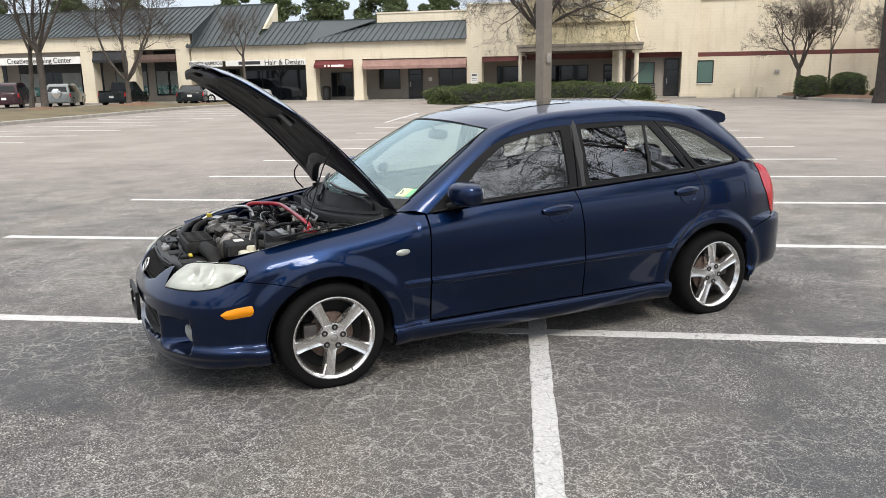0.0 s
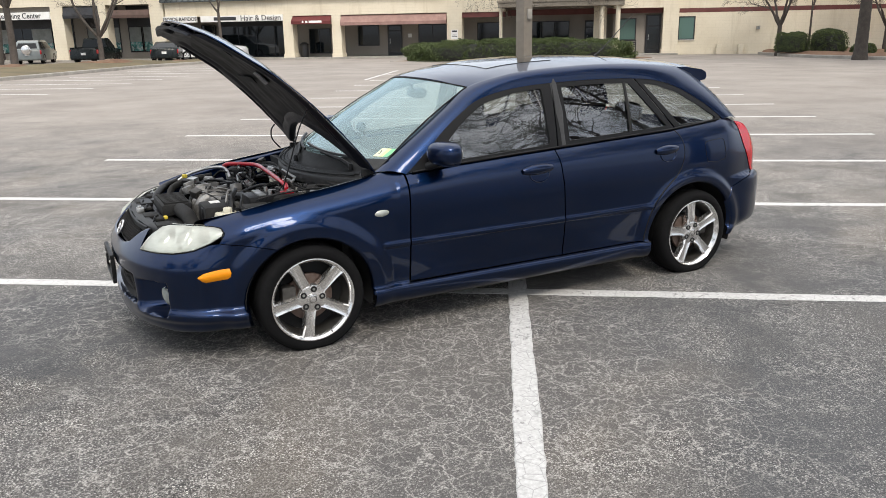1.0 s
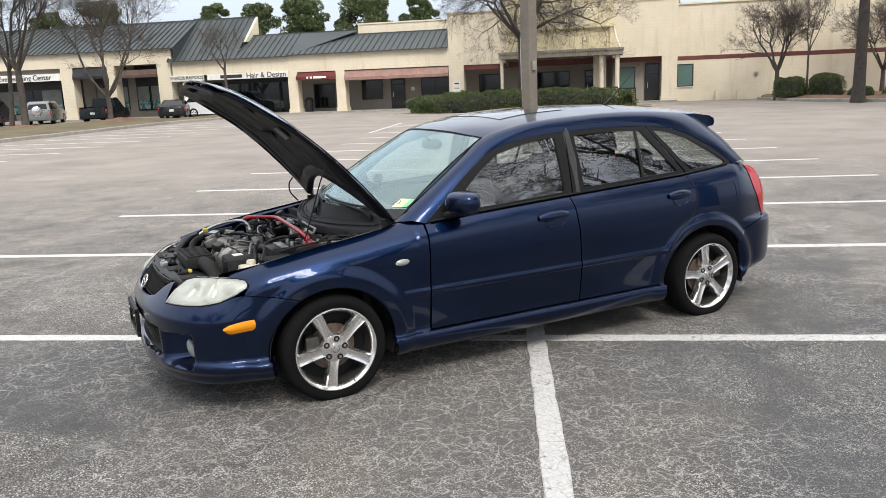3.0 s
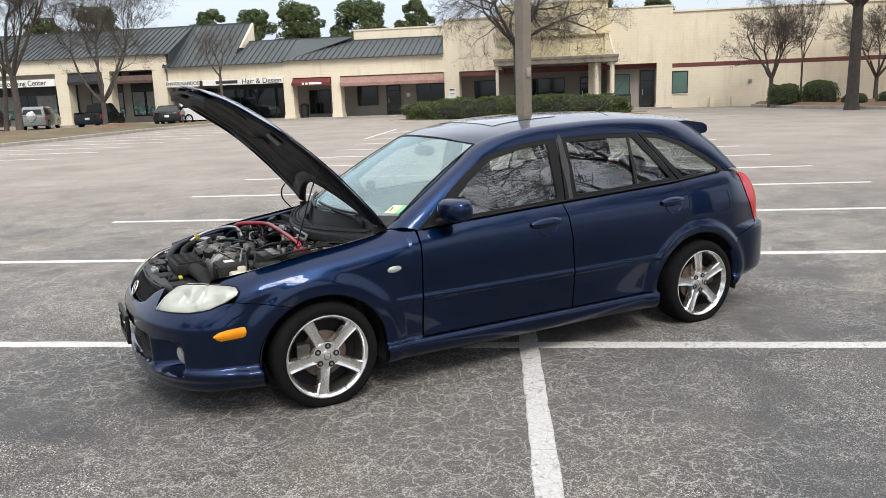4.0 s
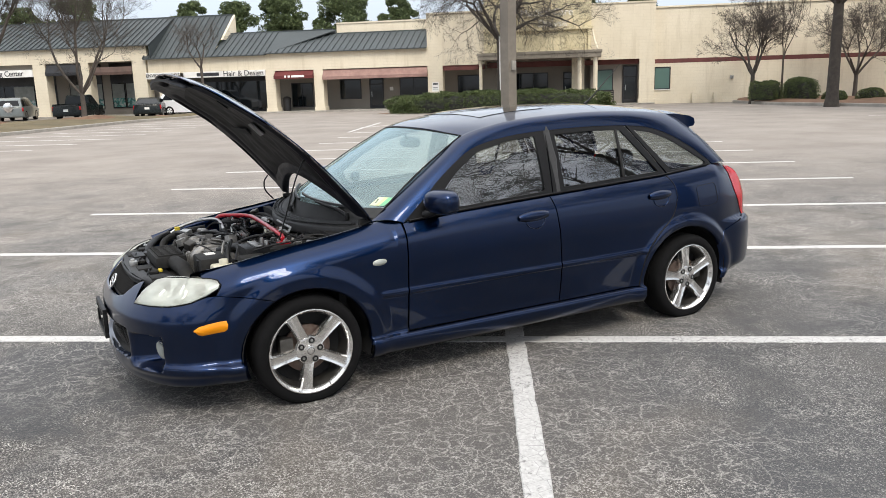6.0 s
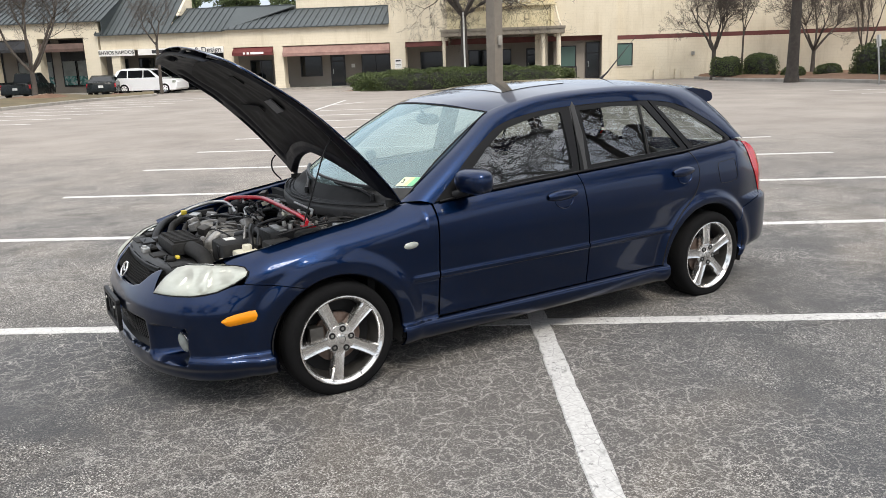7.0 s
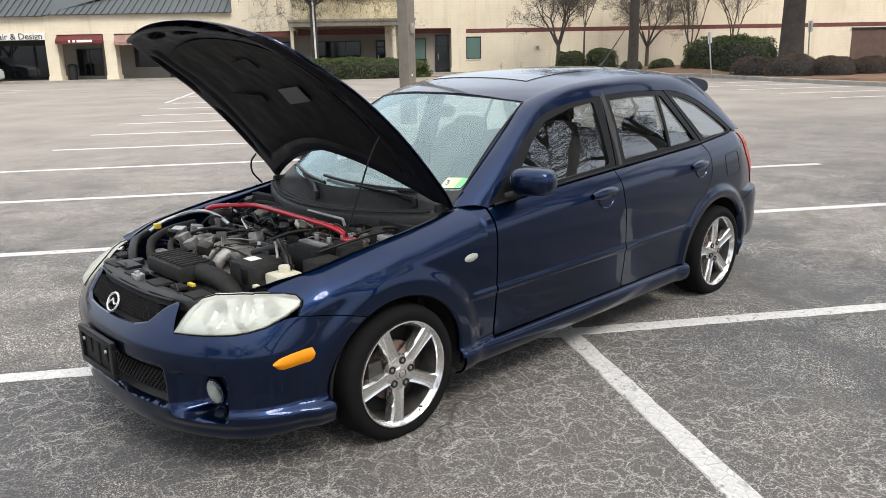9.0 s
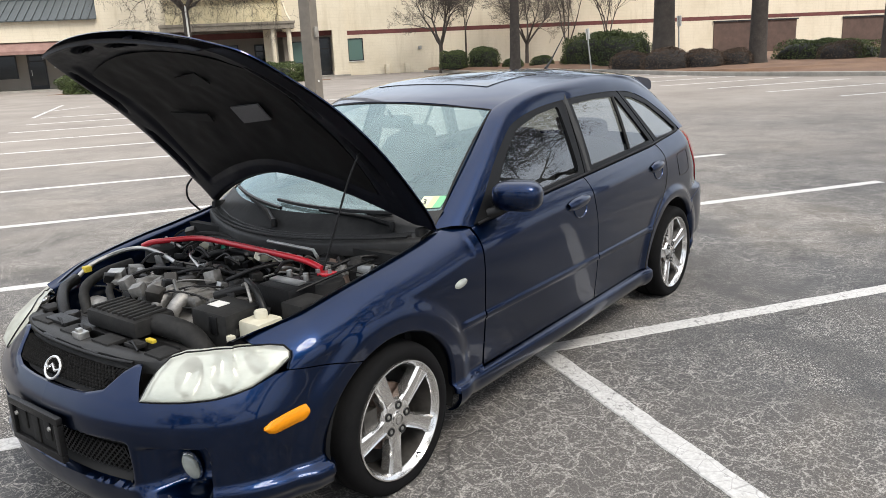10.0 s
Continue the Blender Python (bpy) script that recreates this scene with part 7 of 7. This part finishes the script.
for f0 in (0.20, 0.42, 0.62):
    rib = []
    for j in range(-13, 14):
        q = j / 14
        d = 1 - q * q
        x1, x0 = 0.442 - 0.225 * d, 0.31 - 0.21 * d
        rib.append((x1 + (x0 - x1) * f0, 0.655 * q, 0.852 - 0.020 * d - 0.004 * f0 - 0.002))
    tube("cowl_rib", rib, 0.006, MAT["cowl"], car, "", 6)


def wiper(y0, y1, x0):
    w = empty("wiper", None, "black windscreen wiper")
    w.parent = car

    def on(y, t):
        q = y / 0.662
        d = 1 - q * q
        lo, hi = Vector((0.432 - 0.225 * d, 0, 0.856 - 0.018 * d)), Vector((1.06 - 0.10 * d, 0, 1.262 + 0.034 * d))
        p = lo.lerp(hi, t + 0.075)
        return Vector((p.x - 0.012, y, p.z + 0.022))
    tube("arm", [on(y0, -0.06), on(y0 + (y1 - y0) * 0.2, 0.0), on(y0 + (y1 - y0) * 0.62, 0.045)], [0.012, 0.010, 0.007], MAT["plastic"], w, "", 6)
    tube("blade", [on(y0 + (y1 - y0) * f, 0.028 + 0.05 * f) for f in np.linspace(0.06, 1.10, 9)], 0.009, MAT["plastic"], w, "", 5)
    lathe("pivot", [(0.0, 0.014), (0.010, 0.014), (0.013, 0.0), (0.013, -0.02)], MAT["plastic"], w, "", 12, "z", on(y0, -0.06))


wiper(-0.52, 0.05, 0.3), wiper(0.02, 0.48, 0.25)

# ---- mirrors, sticker ----


def egg(name, m, sx_, sy_, sz_, mat, parent, label="", p=3.0, n=24):
    bm = bmesh.new()
    bmesh.ops.create_uvsphere(bm, u_segments=n, v_segments=n // 2, radius=1)
    for v in bm.verts:
        e = 1.0 / (sum(abs(c) ** p for c in v.co) ** (1 / p))
        v.co = m @ Vector((v.co.x * e * sx_, v.co.y * e * sy_, v.co.z * e * sz_))
    return part(name, bm, mat, parent, label, True)


for sd in (1, -1):
    mir = empty("door_mirror", None, "body-coloured door mirror on a black foot")
    mir.parent = car
    sh = egg("shell", Matrix.Translation((0.755, -0.850 * sd, 0.950)) @ pose(0, 0, 0, 0, 0, 14 * sd), 0.080, 0.104, 0.062, MAT["paint"], mir, "", 3.2)
    for v in sh.data.vertices:
        if v.co.x > 0.795:
            v.co.x = 0.795 + (v.co.x - 0.795) * 0.25
    egg("mirror_glass", Matrix.Translation((0.800, -0.850 * sd, 0.950)) @ pose(0, 0, 0, 0, 0, 14 * sd), 0.004, 0.070, 0.036, MAT["steel"], mir, "mirror glass", 3.2)
    tube("foot", [(0.70, -0.735 * sd, 0.872), (0.725, -0.775 * sd, 0.885), (0.745, -0.81 * sd, 0.905)], [0.026, 0.022, 0.018], MAT["plastic"], mir, "black mirror foot", 8)
STK = [Vector((0.455, -0.600, 0.955)), Vector((0.540, -0.640, 0.945)), Vector((0.522, -0.632, 0.899)), Vector((0.452, -0.590, 0.912))]


def on_screen(y, t, lift=0.003):
    q = y / (0.662 + (0.524 - 0.662) * t)
    d = 1 - q * q
    lo, hi = Vector((0.432 - 0.225 * d, y, 0.856 - 0.018 * d)), Vector((1.06 - 0.10 * d, y, 1.262 + 0.034 * d))
    p = lo.lerp(hi, t) + Vector((-0.010, 0, 0.016)) * math.sin(math.pi * t)
    return p + Vector((-0.55, 0, 0.83)) * lift


sticker = empty("inspection_sticker", None, "green, yellow and white inspection sticker on the windscreen")
sticker.parent = car
for name, y0, y1, col in (("white_part", -0.582, -0.546, (0.66, 0.74, 0.50)), ("yellow_part", -0.604, -0.582, (0.62, 0.68, 0.34)), ("green_part", -0.632, -0.604, (0.20, 0.52, 0.28))):
    ys = np.linspace(y0, y1, 4)
    verts = [on_screen(y, t) for t in (0.150, 0.235) for y in ys]
    obj(name, verts, [(i, i + 1, i + 5, i + 4) for i in range(3)], Nodes(name + "_print", col, 0.4).mat, sticker)
a, b, c = on_screen(-0.564, 0.192, 0.0045), on_screen(-0.574, 0.192, 0.0045), on_screen(-0.564, 0.212, 0.0045)
ux, uy = (b - a).normalized(), (c - a).normalized()
uz = ux.cross(uy).normalized()
lettering("3", 0.040, MAT["sign_ink"], sticker, Matrix((( ux.x, uy.x, uz.x, a.x), (ux.y, uy.y, uz.y, a.y), (ux.z, uy.z, uz.z, a.z), (0, 0, 0, 1))), 0.0005)

# ---- cabin ----
cabin = empty("cabin", None, "charcoal cloth cabin with grey dashboard")
cabin.parent = car
dash = []
for f, z in ((0.0, 0.83), (0.25, 0.862), (0.6, 0.862), (0.85, 0.842), (1.0, 0.79), (1.02, 0.6)):
    row = []
    for j in range(-10, 11):
        q = j / 10
        d = 1 - q * q
        x0 = 0.445 - 0.20 * d
        hump = 0.030 * math.exp(-((q + 0.48) / 0.18) ** 2) * (f > 0.3)
        row.append((x0 + (0.80 - x0) * f, 0.66 * q, z + hump))
    dash.append(row)
net("dashboard", dash, MAT["dash"], cabin, "grey moulded dashboard", 1, 0)
tube("steering_wheel", [(0.86 + 0.075 * math.sin(2 * math.pi * k / 32), -0.33 + 0.185 * math.cos(2 * math.pi * k / 32), 0.835 + 0.165 * math.sin(2 * math.pi * k / 32)) for k in range(32)], 0.014, MAT["plastic"], cabin, "black steering wheel", 8, True)
boxes("steering_hub", MAT["plastic"], cabin, (0.83, 0.87, -0.40, -0.26, 0.79, 0.87), bevel=0.015)


def seat(x, y, w=0.235, zb=0.48, top=1.04, rake=0.20):
    s_ = empty("seat", None, "charcoal cloth seat")
    s_.parent = cabin
    egg("cushion", Matrix.Translation((x - 0.05, y, zb)), 0.27, w, 0.09, MAT["interior"], s_, "", 4)
    egg("backrest", Matrix.Translation((x + 0.27, y, zb + 0.30)) @ pose(0, 0, 0, 0, 16, 0), 0.085, w * 0.98, 0.31, MAT["interior"], s_, "", 3.5)
    egg("headrest", Matrix.Translation((x + 0.375, y, top)) @ pose(0, 0, 0, 0, 12, 0), 0.048, 0.125, 0.085, MAT["interior"], s_, "", 3.2)
    for dy in (-0.05, 0.05):
        tube("headrest_post", [(x + 0.35, y + dy, zb + 0.55), (x + 0.37, y + dy, top)], 0.006, MAT["steel"], s_, "", 6)


seat(1.22, -0.35), seat(1.22, 0.35)
egg("rear_bench", Matrix.Translation((2.04, 0, 0.50)), 0.26, 0.60, 0.09, MAT["interior"], cabin, "rear bench cushion", 5)
egg("rear_backrest", Matrix.Translation((2.31, 0, 0.76)) @ pose(0, 0, 0, 0, 18, 0), 0.075, 0.60, 0.24, MAT["interior"], cabin, "rear bench back", 5)
for y in (-0.33, 0.33):
    egg("rear_headrest", Matrix.Translation((2.42, y, 1.03)), 0.045, 0.12, 0.065, MAT["interior"], cabin, "", 3)
for y in (-1, 1):
    boxes("tail_trim", MAT["interior"], cabin, (3.00, 3.03, min(0.45 * y, 0.66 * y), max(0.45 * y, 0.66 * y), 0.62, 0.93), bevel=0.004)
for sd in (1, -1):
    trim_rows = [[(x - 0.012, h - 0.035, z - 0.022) for x, h, z in row] for row in rail[1::2]]
    net("pillar_trim", trim_rows, MAT["interior"], cabin, "charcoal pillar and roof trim", sd, 0)
boxes("parcel_shelf", MAT["interior"], cabin, (2.40, 2.98, -0.60, 0.60, 0.84, 0.86))
boxes("headliner", MAT["dash"], cabin, (1.30, 2.55, -0.43, 0.43, 1.300, 1.306))
egg("cabin_mirror", Matrix.Translation((1.00, 0.0, 1.205)) @ pose(0, 0, 0, 0, 15, 8), 0.016, 0.105, 0.034, MAT["plastic"], cabin, "black interior mirror", 3)
tube("mirror_stalk", [(0.955, 0, 1.265), (0.985, 0, 1.225)], 0.008, MAT["plastic"], cabin, "", 6)
egg("phone_mount", Matrix.Translation((0.66, 0.10, 1.01)) @ pose(0, 0, 0, 0, 20, 30), 0.012, 0.036, 0.030, MAT["plastic"], cabin, "black suction-cup holder", 2.5)
tube("mount_arm", smooth_path([(0.61, 0.13, 0.99), (0.64, 0.11, 0.96), (0.68, 0.08, 0.94), (0.66, 0.10, 1.0)], 3), 0.009, MAT["plastic"], cabin, "", 6)
boxes("b_pillar_trim", MAT["interior"], cabin, (1.53, 1.63, -0.70, -0.66, 0.3, 0.92), (1.53, 1.63, 0.66, 0.70, 0.3, 0.92))
for y in (-1, 1):
    tube("b_pillar", [(1.585, 0.735 * y, 0.90), (1.595, 0.67 * y, 1.10), (1.60, 0.585 * y, 1.28)], 0.028, MAT["interior"], cabin, "", 6)
    tube("seat_belt", [(1.56, 0.70 * y, 0.72), (1.57, 0.63 * y, 1.02), (1.58, 0.58 * y, 1.18)], 0.012, MAT["interior"], cabin, "", 4)

# ---- other cars in front of the shops ----


def far_car(name, x, y, yaw, length, width, height, mat, label, kind="suv"):
    c_ = empty(name, Matrix.Translation((x, y, 0)) @ pose(0, 0, 0, 0, 0, yaw), label, "car", "cars before the shops")
    L, W, H = length / 2, width / 2, height
    belt_z = {"suv": 0.60, "coupe": 0.66, "pickup": 0.58}[kind] * H
    # side outline of the lower body and of the cabin, both lofted across
    low = [(-L, 0.30), (-L, belt_z - 0.15), (-L * 0.97, belt_z - 0.02), (-L * 0.5, belt_z), (L * 0.45, belt_z), (L * 0.9, belt_z - 0.10), (L * 0.99, belt_z - 0.28), (L, 0.35), (L * 0.96, 0.24), (-L * 0.96, 0.24)]
    if kind == "suv":
        cab = [(-L * 0.96, belt_z), (-L * 0.80, H * 0.90), (-L * 0.62, H * 0.985), (-L * 0.25, H), (L * 0.02, H * 0.985), (L * 0.16, H * 0.94), (L * 0.50, belt_z)]
    elif kind == "coupe":
        cab = [(-L * 0.75, belt_z), (-L * 0.38, H * 0.97), (-L * 0.1, H), (L * 0.08, H * 0.96), (L * 0.42, belt_z)]
    else:
        cab = [(-L * 0.12, belt_z), (-L * 0.10, H * 0.96), (0.0, H), (L * 0.2, H), (L * 0.30, H * 0.95), (L * 0.52, belt_z)]

    def loft(outline, levels):
        verts, faces = [], []
        n = len(outline)
        for w, sc in levels:
            for px_, pz in outline:
                verts.append((px_ * sc, w, pz))
        for k in range(len(levels) - 1):
            for i in range(n):
                faces.append((k * n + i, k * n + (i + 1) % n, (k + 1) * n + (i + 1) % n, (k + 1) * n + i))
        faces += [tuple(range(n))[::-1], tuple((len(levels) - 1) * n + i for i in range(n))]
        return verts, faces
    v, f = loft(low, ((-W, 0.96), (-W * 0.94, 0.985), (-W * 0.5, 1.0), (W * 0.5, 1.0), (W * 0.94, 0.985), (W, 0.96)))
    sharp(obj("body", v, f, mat, c_, "painted lower body"), 40)
    v = []
    n = len(cab)
    for w0, w1 in ((-W * 0.95, -W * 0.74), (W * 0.95, W * 0.74)):
        v += [(px_, w0 + (w1 - w0) * (pz - belt_z) / (H - belt_z), pz) for px_, pz in cab]
    f = [(i, (i + 1) % n, n + (i + 1) % n, n + i) for i in range(n)] + [tuple(range(n))[::-1], tuple(n + i for i in range(n))]
    sharp(obj("cabin", v, f, mat, c_, "painted roof and pillars"), 40)

    def win(x0, x1, x2, x3, z0, z1, sd):
        off = 0.012
        pts = [(x0, z0), (x1, z0), (x2, z1), (x3, z1)]
        vv = [(a_, sd * (W * 0.95 - W * 0.21 * (b_ - belt_z) / (H - belt_z) + off), b_) for a_, b_ in pts]
        obj("window", vv, [(0, 1, 2, 3) if sd < 0 else (3, 2, 1, 0)], MAT["car_glass"], c_, "dark side window")
    zt = H * 0.91
    for sd in (-1, 1):
        if kind == "suv":
            win(-L * 0.84, -L * 0.50, -L * 0.50, -L * 0.70, belt_z + 0.05, zt, sd), win(-L * 0.47, -L * 0.03, -L * 0.03, -L * 0.47, belt_z + 0.05, zt, sd), win(0.0, L * 0.38, L * 0.14, 0.0, belt_z + 0.05, zt, sd)
        elif kind == "coupe":
            win(-L * 0.62, -L * 0.2, -L * 0.2, -L * 0.40, belt_z + 0.04, zt, sd), win(-L * 0.17, L * 0.34, L * 0.06, -L * 0.17, belt_z + 0.04, zt, sd)
        else:
            win(-L * 0.09, L * 0.10, L * 0.10, -L * 0.07, belt_z + 0.05, zt, sd), win(L * 0.12, L * 0.44, L * 0.28, L * 0.12, belt_z + 0.05, zt, sd)
    back, nxt = cab[0], cab[1]
    t0, t1 = 0.18, 0.9
    rx = [(back[0] + (nxt[0] - back[0]) * t - 0.015, back[1] + (nxt[1] - back[1]) * t) for t in (t0, t1)]
    obj("rear_window", [(rx[0][0], -W * 0.75, rx[0][1]), (rx[0][0], W * 0.75, rx[0][1]), (rx[1][0], W * 0.62, rx[1][1]), (rx[1][0], -W * 0.62, rx[1][1])], [(0, 1, 2, 3)[::-1]], MAT["car_glass"], c_, "dark rear window")
    a_, b_ = cab[-1], cab[-2]
    fx_ = [(a_[0] + (b_[0] - a_[0]) * t + 0.015, a_[1] + (b_[1] - a_[1]) * t) for t in (0.1, 0.92)]
    obj("windscreen", [(fx_[0][0], -W * 0.85, fx_[0][1]), (fx_[0][0], W * 0.85, fx_[0][1]), (fx_[1][0], W * 0.68, fx_[1][1]), (fx_[1][0], -W * 0.68, fx_[1][1])], [(0, 1, 2, 3)], MAT["car_glass"], c_, "dark windscreen")
    if kind == "pickup":
        boxes("load_bed", MAT["under"], c_, (-L * 0.94, -L * 0.14, -W * 0.85, W * 0.85, belt_z + 0.004, belt_z + 0.012))
        boxes("bed_rail", mat, c_, (-L * 0.96, -L * 0.12, -W * 0.95, -W * 0.85, belt_z - 0.02, belt_z + 0.10), (-L * 0.96, -L * 0.12, W * 0.85, W * 0.95, belt_z - 0.02, belt_z + 0.10))
    r = 0.34 if kind != "coupe" else 0.31
    for px_ in (-L * 0.60, L * 0.62):
        for sd in (-1, 1):
            w_ = empty("wheel")
            w_.parent = c_
            w_.location = (px_, sd * (W - 0.01), r)
            if sd > 0:
                w_.rotation_euler = (0, 0, math.pi)
            lathe("tyre", [(r * 0.64, -0.012), (r * 0.95, -0.012), (r, 0.02), (r, 0.2)], MAT["rubber"], w_, "", 24)
            lathe("rim", [(0.0, -0.004), (r * 0.2, -0.006), (r * 0.55, -0.004), (r * 0.64, -0.014)], MAT["alloy"] if kind != "pickup" else MAT["alloy_dark"], w_, "", 24)
            for k in range(5):
                an = 2 * math.pi * k / 5
                boxes("rim_gap", MAT["under"], w_, (-0.028, 0.028, -0.012, -0.008, r * 0.25, r * 0.55), m=Matrix.Rotation(an, 4, "Y"))
    for sd in (-1, 1):
        boxes("tail_light", MAT["red_lens"], c_, (-L * 0.985, -L * 0.90, sd * W * 0.95 - 0.06, sd * W * 0.95 + 0.02, belt_z - 0.30, belt_z - 0.05), bevel=0.01)
        boxes("headlight", LENS, c_, (L * 0.86, L * 0.955, sd * W * 0.93 - 0.10, sd * W * 0.93 + 0.015, belt_z - 0.32, belt_z - 0.16), bevel=0.01)
    boxes("bumper_plate", MAT["sign_white"], c_, (-L - 0.012, -L - 0.002, -0.15, 0.15, 0.55, 0.70), label="pale blank rear plate")
    return c_


far_car("white_suv", 10.5, 52.1, -39 - 0, 4.7, 1.9, 1.70, MAT["white_paint"], "white sport utility vehicle on the lane before the shops")
far_car("maroon_suv", -3.6, 57.5, 78, 4.6, 1.85, 1.68, MAT["maroon_paint"], "dark maroon sport utility vehicle parked before the shops")
suv = far_car("silver_suv", -0.35, 57.4, 74, 4.0, 1.72, 1.56, MAT["silver_paint"], "silver sport utility vehicle parked before the shops")
lathe("spare_wheel_cover", [(0.0, -2.13), (0.25, -2.13), (0.30, -2.10), (0.31, -1.96)], MAT["alloy"], suv, "pale round spare wheel cover", 28, "x", (0, 0, 0.92))
far_car("pickup", 3.35, 54.9, 66, 4.9, 1.80, 1.62, MAT["dark_paint"], "dark green pickup truck parked before the shops", "pickup")
far_car("coupe", 7.6, 52.1, 74, 4.3, 1.75, 1.32, MAT["dark_paint"], "dark two-door coupe parked before the shops", "coupe")
